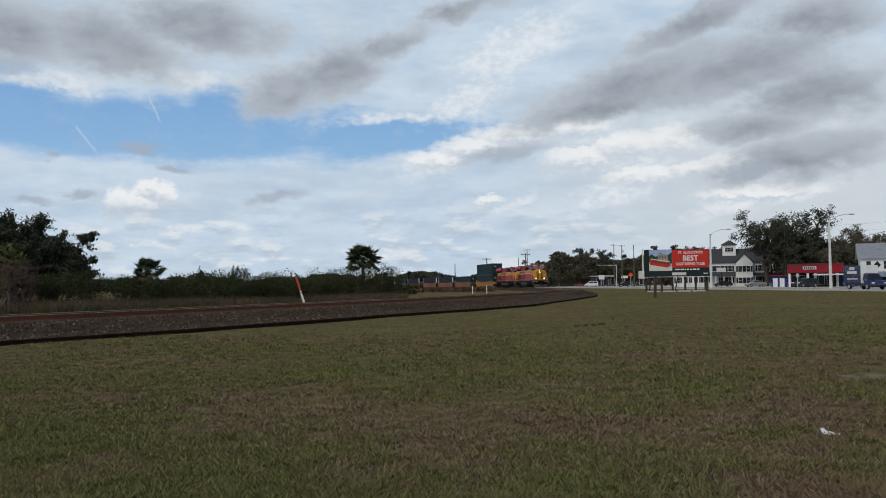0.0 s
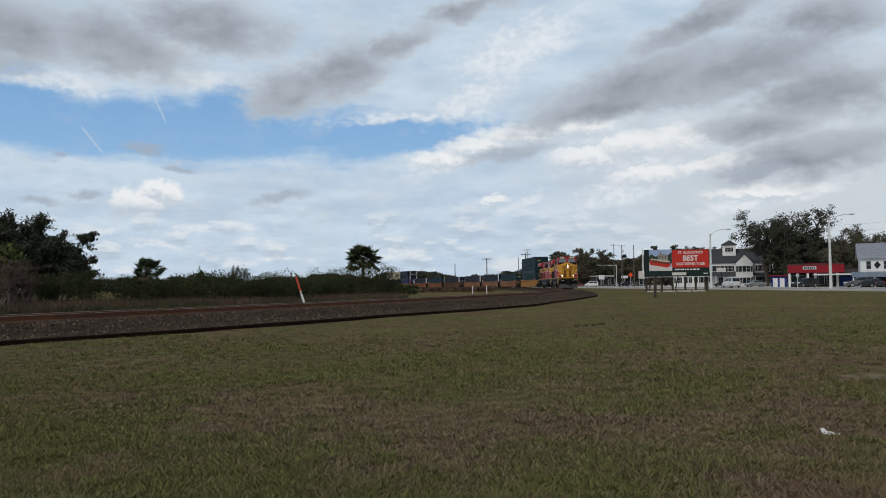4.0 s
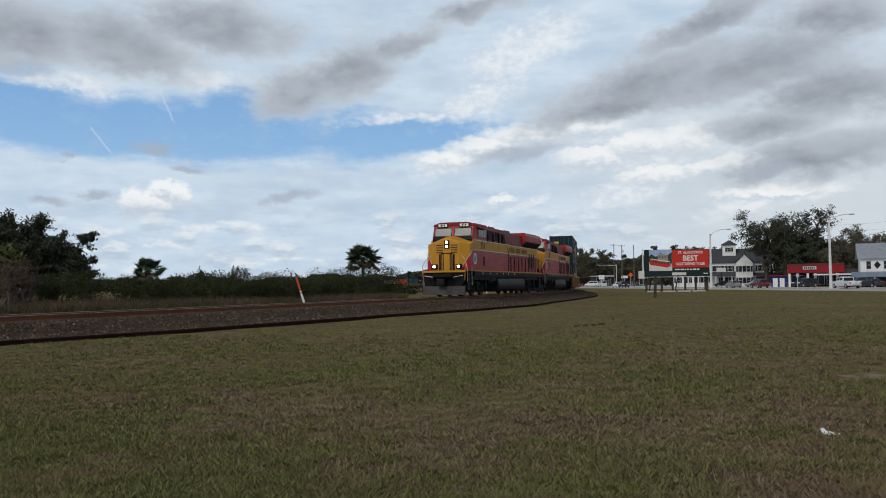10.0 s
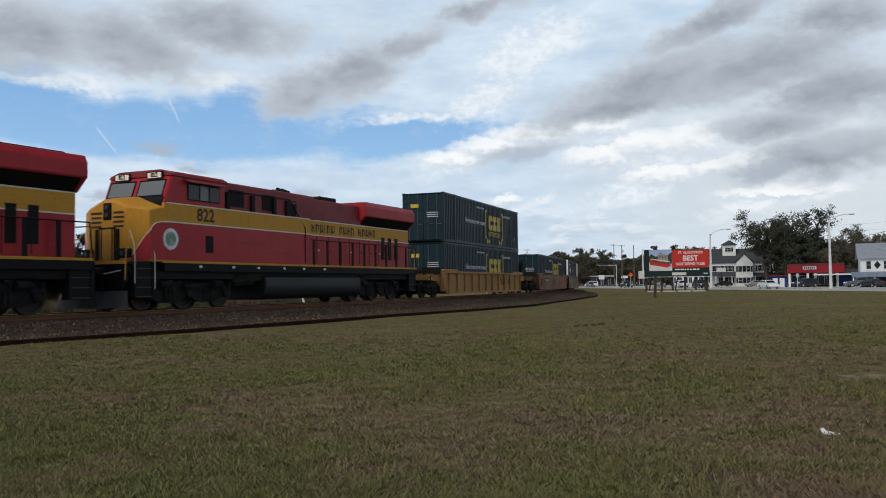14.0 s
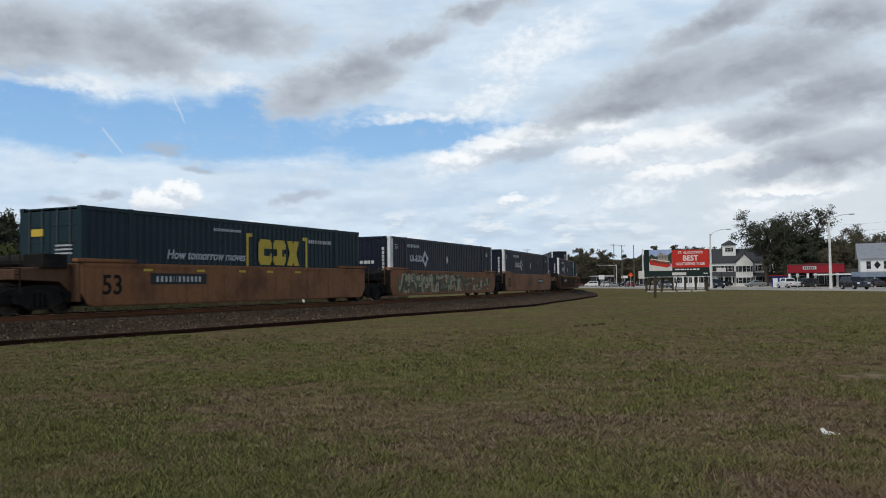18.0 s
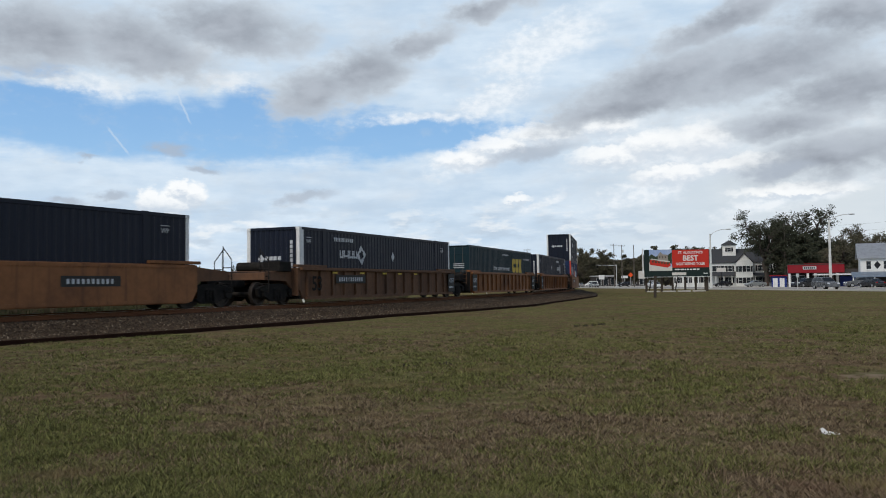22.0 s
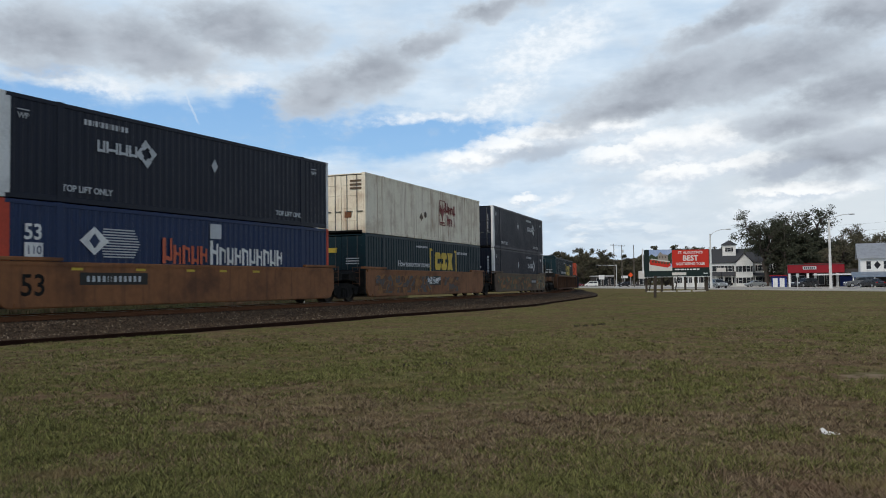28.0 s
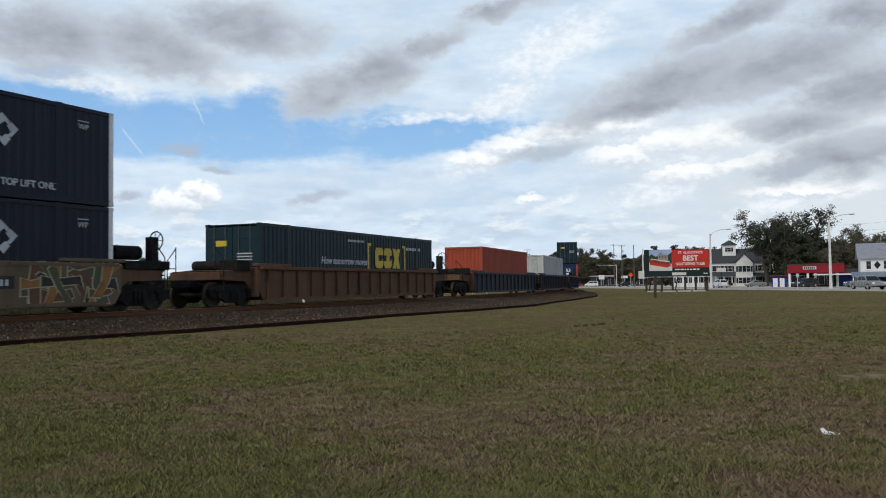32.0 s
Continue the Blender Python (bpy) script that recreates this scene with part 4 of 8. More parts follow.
def mark_beige(ob):
    y, d = 1.307, 0.75
    dark = paint("logo_dark_red", (0.20, 0.035, 0.03), 0.6, wear=0.3)
    sh = Shape()
    for i in range(4):
        stem_mark(sh, d - 2.9 - i * 0.40, 1.66 - 0.03 * i, 0.33, 0.62 if i in (0, 3) else 0.46, y, i)
        stem_mark(sh, d - 3.1 - i * 0.38, 0.96 - 0.03 * i, 0.33 if i < 2 else 0.15, 0.62 if i in (0, 3) else 0.46, y, i + 1)
    part("name_mark", sh, dark, ob, "dark red logo blocks")
    sh = Shape()
    for pts in ([(-2.4, 1.15), (-2.28, 1.5), (-2.05, 1.75), (-2.1, 2.1), (-2.3, 1.8), (-2.4, 2.2), (-2.5, 1.8), (-2.7, 2.1), (-2.75, 1.75), (-2.52, 1.5)],):
        sh.prism([(d + a, c) for a, c in pts], y - 0.004, y + 0.005, "y")
    for a, c, e, f in ((-2.84, -1.96, 0.92, 0.97), (-2.84, -1.96, 2.32, 2.37), (-2.84, -2.79, 0.97, 2.32), (-2.01, -1.96, 0.97, 2.32), (-2.7, -2.1, 1.03, 1.12)):
        sh.box(d + a, d + c, y - 0.004, y + 0.005, e, f)
    part("emblem", sh, dark, ob)
    sh = Shape()
    sh.prism([(d + 0.9, 1.2), (d + 0.66, 0.98), (d + 0.42, 1.2), (d + 0.66, 1.42)], y - 0.004, y + 0.005, "y")
    sh.tube((d + 0.1, y - 0.004, 1.36), (d + 0.1, y + 0.005, 1.36), 0.17, n=12)
    part("diamond_mark", sh, GREY_WELL, ob)
    x = 8.10
    sh = Shape()
    for j in range(3):
        sh.box(x - 0.02, x + 0.012, 0.5, 1.1, 2.1 + j * 0.18, 2.2 + j * 0.18)
    part("number_line", sh, GREY_WELL, ob)
    sh = Shape().box(x - 0.02, x + 0.014, 0.2, 0.55, 0.75, 1.05)
    part("label_plate", sh, RAIL_RUST, ob, "dark rusty plate")


# -- well cars: z = 0 at rail top --
def lift(pts, y, deep=0.012):
    return Shape().prism(pts, y - 0.004, y + deep, "y")


def wildstyle(ob, rnd, hi, lo, z0, z1, fills, line, edge, yy):
    """Interlocking painted letter-like strokes with dark or pale outlines; no readable word."""
    x, i = hi, 0
    while x > lo:
        w = rnd.uniform(0.75, 1.15)
        for n in range(5):
            a, b = x - rnd.uniform(0.0, w), x - rnd.uniform(0.0, w)
            t = rnd.uniform(0.12, 0.24)
            p, q = (z0, z1) if n < 3 else (rnd.uniform(z0, (z0 + z1) / 2), rnd.uniform((z0 + z1) / 2, z1))
            if n in (1, 3):
                a, b = x + 0.1, x - w * rnd.uniform(0.8, 1.2)
                p = q = rnd.uniform(z0 + 0.2, z1 - 0.2)
                pts = [(a, p - t * 0.8), (b + 0.2, q - t * 0.4), (b, q + rnd.uniform(-0.2, 0.2)), (b + 0.12, q + t), (a - w * 0.4, p + t * 0.5), (a, p + t)]
            else:
                k = rnd.uniform(-0.18, 0.18)
                pts = [(a + t, p + 0.02), (a - t, p), ((a + b) / 2 - t * 0.8 + k, (p + q) / 2), (b - t * 1.2, q - 0.06), (b, q), (b + t, q - 0.1), ((a + b) / 2 + t * 0.8 + k, (p + q) / 2)]
            pts = [(u, min(max(v, z0), z1)) for u, v in pts]
            c = (sum(u for u, _ in pts) / len(pts), sum(v for _, v in pts) / len(pts))
            d = yy + 0.0015 * n + 0.004 * (i % 2)
            rim = [(u + 0.045 * (1 if u > c[0] else -1), v + 0.03 * (1 if v > c[1] else -1)) for u, v in pts]
            part("graffiti_outline", Shape().prism(rim, d - 0.004, d + 0.0005, "y"), line if n % 2 else edge, ob)
            part("graffiti_letter", Shape().prism(pts, d - 0.004, d + 0.0012, "y"), fills[(i + n) % len(fills)], ob, "faded painted graffiti stroke")
        x -= w * rnd.uniform(0.72, 0.9)
        i += 1


def well_unit(mat, ribbed, front, rear, length=16.15, words="", marks=""):
    """One well of a container car. front, rear: 'joint' for a shared bogie, 'free' for the car's own bogie and coupling."""
    ob = thing("well_car", words, "railway wagon", "well cars of the train")
    L = length / 2 + 0.22
    y = 1.46
    for s in (1, -1):
        sh = Shape()
        a, b = (y - 0.10, y) if s > 0 else (-y, -y + 0.10)
        low = 0.20
        out = [(-L, 0.62), (-L + 0.25, low + 0.06), (-L + 0.5, low), (L - 0.5, low), (L - 0.25, low + 0.06), (L, 0.62), (L, 1.44), (L - 0.12, 1.52), (-L + 0.12, 1.52), (-L, 1.44)]
        sh.prism(out, a, b, "y")
        side = part("side_sill", sh, mat, ob, bevel=0.02)
        if ribbed:
            n = 11 if mat is TAN_WELL else 15
            for i in range(n + 1):
                x = -L + 0.5 + (2 * L - 1.0) * i / n
                sh = Shape()
                sh.prism([(b if s > 0 else a, 0.30), ((b if s > 0 else a) + s * 0.11, 0.36), ((b if s > 0 else a) + s * 0.11, 1.36), (b if s > 0 else a, 1.40)], x - 0.045, x + 0.045, "x")
                part("rib", sh, mat, side)
            sh = Shape()
            sh.box(-L, L, b if s > 0 else a - 0.16, b + 0.16 if s > 0 else a, 1.40, 1.53)
            part("top_chord", sh, mat, side, bevel=0.012)
            sh = Shape()
            sh.box(-L + 0.4, L - 0.4, b if s > 0 else a - 0.13, b + 0.13 if s > 0 else a, 0.20, 0.30)
            part("bottom_chord", sh, mat, side)
        else:
            sh = Shape()
            sh.box(-L + 0.6, L - 0.6, b if s > 0 else a - 0.03, b + 0.03 if s > 0 else a, 0.24, 0.34)
            sh.box(-L + 0.1, L - 0.1, b if s > 0 else a - 0.035, b + 0.035 if s > 0 else a, 1.40, 1.50)
            part("sill_edge", sh, mat, side)
    sh = Shape()
    sh.box(-L + 0.1, L - 0.1, -y + 0.1, y - 0.1, 0.22, 0.30)
    part("well_floor", sh, GRIME, ob)
    for e, kind in ((1, front), (-1, rear)):
        # raised shelf over the well's end
        for ya, yb in ((y - 0.22, y + 0.02), (-y - 0.02, -y + 0.22)):
            part("end_shelf", Shape().box(min(e * (L - 2.2), e * (L + 0.15)), max(e * (L - 2.2), e * (L + 0.15)), ya, yb, 1.535, 1.64), mat, ob, bevel=0.012)
        sh = Shape()
        x0, x1 = e * L, e * (L + (1.15 if kind == "joint" else 2.0))
        sh.prism([(x0, 0.55), (x0 + e * 0.5, 0.95), (x1, 1.0), (x1, 1.30), (x0, 1.48)], -1.15, 1.15, "y")
        sh.box(min(x0, x0 - e * 0.02), max(x0, x0 + e * 0.10), -y + 0.02, y - 0.02, 0.35, 1.5)
        part("end_frame", sh, (mat if mat is TAN_WELL else RUST_WELL) if kind == "free" else GRIME, ob, "heavy end frame over the bogie", bevel=0.02)
        if kind == "free":
            bx = e * (L + 1.05)
            add_bogie(ob, bx, 2, 1.78, 0.46)
            sh = Shape()
            sh.box(min(e * (L + 1.9), e * (L + 3.1)), max(e * (L + 1.9), e * (L + 3.1)), -0.16, 0.16, 0.72, 1.0)
            part("coupler", sh, GRIME, ob, "dark steel coupler", bevel=0.03)
            sh = Shape()
            for s in (1, -1):
                xx = e * (L + 1.95)
                sh.path([(xx, s * 1.3, 0.5), (xx, s * 1.3, 1.75)], 0.02)
                sh.path([(xx, s * 0.9, 1.2), (xx, s * 0.9, 2.25)], 0.02)
                sh.path([(xx, s * 0.9, 2.2), (xx, s * 1.3, 1.75)], 0.02)
                for z in (0.55, 0.85, 1.15, 1.45):
                    sh.path([(xx, s * 0.9, z), (xx, s * 1.3, z)], 0.018)
            sh.box(min(e * (L + 0.3), e * (L + 1.9)), max(e * (L + 0.3), e * (L + 1.9)), -1.1, 1.1, 1.30, 1.34)
            part("handrail", sh, GRIME, ob, "end platform with grab rails")
            if e < 0 and marks != "panel":
                xx = e * (L + 1.75)
                k = Shape()
                rim = [(xx, 1.12 + 0.30 * math.cos(2 * math.pi * i / 14), 2.30 + 0.30 * math.sin(2 * math.pi * i / 14)) for i in range(15)]
                k.path(rim, 0.022, 5)
                for i in range(0, 14, 2):
                    k.tube((xx, 1.12, 2.30), rim[i], 0.012, n=4)
                part("brake_wheel", k, GRIME, ob, "round hand brake wheel")
                k = Shape()
                k.box(xx - 0.16, xx + 0.16, 0.78, 1.08, 1.34, 2.42)
                k.tube((xx + 0.2, 0.5, 1.9), (xx + 1.3, 0.5, 1.9), 0.24, n=10)
                k.box(xx - 0.5, xx + 1.4, 0.2, 1.25, 1.34, 1.62)
                part("brake_gear", k, GRIME, ob, "dark brake cylinder and gear box", bevel=0.02)
            elif e > 0:
                xx = e * (L + 0.9)
                k = Shape()
                k.tube((xx, -0.9, 1.55), (xx, 0.9, 1.55), 0.2, n=10)
                k.box(xx - 0.55, xx + 0.3, 0.5, 1.3, 1.34, 1.75)
                part("brake_gear", k, GRIME, ob, "dark brake reservoir", bevel=0.02)
        else:
            if e < 0:
                add_bogie(ob, -(L + 1.46), 2, 1.78, 0.46)
            sh = Shape()
            for s in (1, -1):
                xx = e * (L + 0.5)
                for yy in (1.0, 1.36):
                    sh.path([(xx, s * yy, 0.75), (xx, s * yy, 1.62)], 0.018)
                for z in (0.85, 1.1, 1.35, 1.58):
                    sh.path([(xx, s * 1.0, z), (xx, s * 1.36, z)], 0.016)
            part("ladder", sh, RUST_WELL, ob, "rusty steel end ladder")
    yy = y + (0.118 if ribbed else 0.006)
    if ribbed and mat is not NAVY_WELL:
        for e, kind in ((1, front), (-1, rear)):
            if kind == "joint":
                a = e * (L - 0.55)
                pan = part("stencil_panel", flat_bar(a - 0.46, a + 0.46, 0.34, 1.36, yy), GRAF_C, ob, "black stencil panel at the wagon's end")
                part("lettering", lettering("125T", 0.34, GREY_LOGO), None, pan, "pale stencilled 125T", m=facing(a, yy + 0.006, 0.98))
                sh = Shape()
                small_bars(sh, a + 0.34, 0.56, [0.10, 0.10, 0.12, 0.10], 0.09, yy + 0.006, 0.06)
                part("number_line", sh, GREY_LOGO, pan)
    if marks == "plate":
        part("number_plate_panel", flat_bar(2.8, 5.5, 0.85, 1.22, yy), GRAF_C, ob, "black number panel")
        sh = Shape()
        small_bars(sh, 5.25, 0.94, [0.10, 0.10, 0.10, 0.10, 0.02, 0.02, 0.10, 0.10, 0.10, 0.10, 0.10, 0.10], 0.18, yy + 0.006, 0.10)
        part("number_line", sh, GREY_LOGO, ob, "pale stencilled bars")
        part("lettering", lettering("53", 0.85, GRIME, bold=0.012), None, ob, "dark stencilled number 53", m=facing(7.1, yy, 0.82))
        sh = Shape()
        for x in (5.6, 3.1, 0.8, -0.9, -2.8):
            sh.box(x - 0.2, x + 0.2, yy - 0.003, yy + 0.004, 1.28, 1.36)
        part("reflector", sh, YELLOW_LOGO, ob, "small yellow reflectors")
    elif marks == "panel":
        part("number_panel", flat_bar(-4.9, -2.7, 0.80, 1.12, yy), GRAF_C, ob, "dark number panel")
        sh = Shape()
        small_bars(sh, -2.9, 0.88, [0.09] * 10, 0.15, yy + 0.006, 0.09)
        part("number_line", sh, GREY_LOGO, ob)
        part("lettering", lettering("53", 0.85, GRIME, bold=0.012), None, ob, "dark stencilled number 53", m=facing(7.1, yy, 0.82))
    elif marks == "blocks":
        sh = Shape()
        for i in range(3):
            stem_mark(sh, -2.75 - i * 0.46, 0.70, 0.34, 0.46, yy - 0.10, i + 1)
        part("logo_mark", sh, LOCO_DARKRED, ob, "faded red logo marks")
        part("number_panel", flat_bar(-5.15, -4.75, 0.76, 1.06, yy - 0.10), GRAF_C, ob, "small dark label panel")
    elif marks in ("graffiti", "tags"):
        if mat is GREY_WELL:
            part("number_panel", flat_bar(-4.6, -2.8, 0.76, 1.10, yy + 0.004), GRAF_C, ob, "dark number panel")
            sh = Shape()
            small_bars(sh, -2.95, 0.84, [0.09] * 4 + [0.02] + [0.09] * 5, 0.17, yy + 0.010, 0.07)
            part("number_line", sh, GREY_LOGO, ob)
        rnd = random.Random(5 if marks == "graffiti" else 9)
        if marks == "graffiti":
            wildstyle(ob, rnd, 7.3, -1.6, 0.28, 1.36, (GRAF_A, GRAF_B, GRAF_A, GRAF_A, GRAF_E), GRAF_E, GRAF_C, yy)
            wildstyle(ob, rnd, -1.7, -6.6, 0.38, 1.20, (GRAF_E, GRAF_A, BROWN_WELL, GRAF_B), RUST_WELL, BROWN_WELL, yy)
        elif mat is GREY_WELL:
            wildstyle(ob, rnd, 7.4, -2.4, 0.35, 1.30, (GRAF_D, RUST_WELL, GREY_WELL, GRAF_D, GRAF_E), RUST_WELL, GRAF_E, yy)
            wildstyle(ob, rnd, -4.9, -7.9, 0.30, 1.50, (GRAF_C, GRAF_E, RUST_WELL, GRAF_D), GRAF_A, GRAF_A, yy)
        else:
            wildstyle(ob, rnd, 7.2, 1.4, 0.35, 1.25, (GRAF_F, RUST_WELL, GRAF_D, GRAF_F), RUST_WELL, GRAF_D, yy)
            part("graffiti_ground", flat_bar(-0.95, 1.15, 0.74, 1.24, yy - 0.002), GRAF_C, ob, "black painted field behind a tag")
            wildstyle(ob, rnd, 0.85, -0.2, 0.80, 1.20, (WHITE, GREY_LOGO), GRAF_C, GRAF_C, yy + 0.004)
            wildstyle(ob, rnd, -1.4, -3.4, 0.35, 1.20, (GRAF_F, BROWN_WELL, GRAF_D, RUST_WELL), BROWN_WELL, RUST_WELL, yy)
    return ob


# -- locomotives: z = 0 at rail top, +x forwards, +y the near side --
def locomotive(number, words, lit):
    ob = thing("locomotive", words, "locomotive", "locomotives of the train")
    sh = Shape()
    sh.prism([(-10.5, 1.02), (-3.6, 1.02), (-3.2, 0.95), (3.6, 0.95), (4.0, 1.02), (9.6, 1.02), (9.75, 1.2), (9.75, 1.58), (-10.5, 1.58)], -1.30, 1.30, "y")
    part("frame", sh, BLACK, ob, "black underframe", bevel=0.02)
    for s in (1, -1):
        sh = Shape()
        sh.box(-10.4, 8.35, s * 1.42 - 0.06, s * 1.42 + 0.06, 1.30, 1.56)
        part("sill", sh, BLACK, ob)
        sh = Shape()
        sh.box(-10.4, 8.45, s * 1.44 - 0.06, s * 1.44 + 0.06, 1.565, 1.645)
        part("sill_stripe", sh, LOCO_YELLOW, ob, "yellow painted sill edge")
        for x in (6.6, 4.8, 3.3, 1.6, 0.2, -1.4):
            part("reflector", Shape().box(x - 0.07, x + 0.07, s * 1.49 - 0.01, s * 1.49 + 0.01, 1.42, 1.50), WHITE, ob)
        # lower red side, yellow band, upper red side
        def side(a, b, y0, z0, z1, mat, name, words=""):
            k = Shape()
            k.box(a, b, s * y0 - 0.05, s * y0 + 0.05, z0, z1)
            return part(name, k, mat, ob, words, bevel=0.012)
        side(-0.4, 8.32, 1.36, 1.65, 2.93, LOCO_RED, "side_panel", "deep red lower side")
        side(-10.0, -0.4, 1.16, 1.65, 2.93, LOCO_RED, "hood_panel", "deep red hood doors")
        side(-0.4, 8.32, 1.365, 2.94, 3.56, LOCO_YELLOW, "side_band", "golden yellow band")
        side(-10.0, -0.4, 1.165, 2.94, 3.56, LOCO_YELLOW, "hood_band", "golden yellow band")
        side(-1.0, 5.05, 1.22, 3.57, 4.52, LOCO_DARKRED, "upper_side")
        side(-5.0, -1.0, 1.16, 3.57, 4.44, LOCO_DARKRED, "upper_hood")
        for z in (2.935, 3.565):
            for a, b, yy in ((-0.4, 8.3, 1.417), (-9.95, -0.4, 1.217)):
                if z > 3 and b > 0:
                    a, b = -0.4, 8.2
                k = Shape()
                k.box(a, b, s * yy - 0.006, s * yy + 0.006, z - 0.022, z + 0.022)
                part("pinstripe", k, CREAM, ob, "thin cream stripe")
        # door seams and grilles on the hood
        for i in range(9):
            x = -1.2 - i * 0.92
            k = Shape()
            k.box(x - 0.012, x + 0.012, s * 1.214 - 0.006, s * 1.214 + 0.006, 1.72, 2.9)
            part("door_seam", k, RAIL_OLD, ob)
        for x in (-7.2, -7.9, -8.6):
            k = Shape()
            k.box(x - 0.17, x + 0.17, s * 1.215 - 0.01, s * 1.215 + 0.012, 2.0, 3.1)
            part("hood_grille", k, BLACK, ob, "black slotted grille")
        k = Shape()
        k.box(5.85, 6.25, s * 1.41 - 0.012, s * 1.41 + 0.012, 1.95, 2.55)
        part("side_grille", k, BLACK, ob, "black square grille")
        for x in (4.0, 2.2):
            k = Shape()
            k.box(x - 1.2, x + 0.4, s * 1.41 - 0.006, s * 1.41 + 0.008, 2.36 if x > 3 else 2.05, 2.40 if x > 3 else 2.09)
            part("side_rib", k, LOCO_DARKRED, ob)
        # upper grilles with dark posts behind the cab
        for x in (4.35, 2.35, 0.7):
            k = Shape()
            w = 0.42 if x > 1 else 0.26
            k.box(x - w, x + w, s * 1.27 - 0.02, s * 1.27 + 0.02, 3.72 if x > 1 else 3.62, 4.34 if x > 1 else 4.12)
            for j in range(5):
                k.box(x - w - 0.03, x + w + 0.03, s * 1.29 - 0.02, s * 1.29 + 0.02, 3.74 + j * 0.12, 3.77 + j * 0.12)
            part("air_grille", k, BLACK, ob, "black louvred air intake")
        for x in (4.95, 3.45, 2.05, 1.15):
            k = Shape()
            k.box(x - 0.09, x + 0.09, s * 1.33 - 0.05, s * 1.33 + 0.05, 3.30, 4.22)
            part("intake_post", k, BLACK, ob)
        # emblem and number
        k = Shape()
        k.tube((8.02, s * 1.40, 2.36), (8.02, s * 1.434, 2.36), 0.36, n=24)
        em = part("emblem", k, WHITE, ob, "round white and green emblem")
        k = Shape()
        k.tube((8.02, s * 1.40, 2.36), (8.02, s * 1.440, 2.36), 0.25, n=20)
        part("emblem_core", k, EMBLEM, em, "green and pale emblem core")
        part("lettering", lettering(number, 0.62, GRAF_C, bold=0.012), None, ob, "black road number " + number, m=facing(6.25, s * 1.419, 3.24, "y" if s > 0 else "-y"))
        k = Shape()
        x = -0.45
        for i, w in enumerate((0.24, 0.20, 0.26, 0.24, 0.08, 0.26, 0.26, 0, 0.22, 0.26, 0.22, 0.22, 0, 0.24, 0.24, 0.26, 0.22, 0.22)):
            if w:
                yb = 1.222
                stem_mark(k, x, 3.06, w, 0.36, s * yb, i)
            x -= (w or 0.22) + 0.11
        part("name_mark", k, GRAF_C, ob, "dark letter-sized marks on the yellow band")
        # hood rail, drain pipe, latches
        k = Shape()
        k.path([(4.9, s * 1.33, 4.28), (1.0, s * 1.33, 4.28), (0.6, s * 1.30, 3.95), (0.0, s * 1.43, 3.15), (0.0, s * 1.43, 1.7)], 0.022)
        part("pipe", k, BLACK, ob, "thin black pipe along the upper hood")
        for i in range(8):
            x = -1.35 - i * 0.92
            part("latch", Shape().box(x - 0.03, x + 0.03, s * 1.215 - 0.012, s * 1.215 + 0.012, 2.25, 2.33), BLACK if i % 3 else WHITE, ob)
        # handrails on the walkway
        for i in range(9):
            x = -0.6 - i * 1.08
            part("stanchion", Shape().box(x - 0.07, x + 0.07, s * 1.46 - 0.02, s * 1.46 + 0.02, 1.56, 2.72), BLACK, ob, "black handrail post" if i == 0 else "")
        k = Shape()
        k.path([(-0.4, s * 1.46, 2.70), (-10.3, s * 1.46, 2.70), (-10.45, s * 1.46, 1.3)], 0.022)
        part("handrail", k, BLACK, ob, "black handrail")
        # steps and nose handrails
        for e, xx in ((1, 9.2), (-1, -10.05)):
            k = Shape()
            k.box(xx - 0.36, xx + 0.36, s * 1.38 - 0.03, s * 1.38 - 0.03 + 0.02, 0.42, 1.58)
            for z in (0.45, 0.75, 1.05, 1.35):
                k.box(xx - 0.36, xx + 0.36, s * 1.24 - 0.14, s * 1.24 + 0.14, z, z + 0.03)
            k.box(xx - 0.40, xx - 0.36, s * 1.24 - 0.16, s * 1.24 + 0.16, 0.42, 1.58)
            k.box(xx + 0.36, xx + 0.40, s * 1.24 - 0.16, s * 1.24 + 0.16, 0.42, 1.58)
            st = part("step_frame", k, BLACK, ob, "black boarding steps")
            k = Shape()
            for z in (0.45, 0.75, 1.05, 1.35):
                k.box(xx - 0.33, xx + 0.33, s * 1.40 - 0.012, s * 1.40 + 0.012, z + 0.0, z + 0.035)
            part("tread_edge", k, DUSTY, st, "worn grey step edges")
        k = Shape()
        k.path([(8.76, s * 1.44, 0.7), (8.76, s * 1.44, 1.75), (8.85, s * 1.36, 2.35), (8.88, s * 1.32, 2.75)], 0.016)
        part("grab_rail", k, CREAM, ob, "pale grab rail")
        k = Shape()
        k.path([(9.62, s * 1.42, 0.9), (9.62, s * 1.42, 1.7), (9.5, s * 1.25, 2.2), (9.42, s * 1.0, 2.6)], 0.016)
        part("grab_rail", k, CREAM, ob, "pale grab rail")
    # hood core and roof
    sh = Shape()
    sh.box(-10.0, -0.4, -1.12, 1.12, 1.6, 4.30)
    sh.box(-0.4, 8.2, -1.32, 1.32, 1.6, 3.56)
    part("hood_core", sh, LOCO_DARKRED, ob)
    sh = Shape()
    sh.prism([(-1.26, 4.40), (-1.22, 4.58), (-0.8, 4.67), (0.8, 4.67), (1.22, 4.58), (1.26, 4.40)], -1.0, 5.1, "x")
    sh.prism([(-1.20, 4.32), (-1.14, 4.50), (-0.7, 4.58), (0.7, 4.58), (1.14, 4.50), (1.20, 4.32)], -5.2, -1.0, "x")
    part("hood_roof", sh, LOCO_DARKRED, ob, "weathered red hood roof", bevel=0.02)
    sh = Shape()
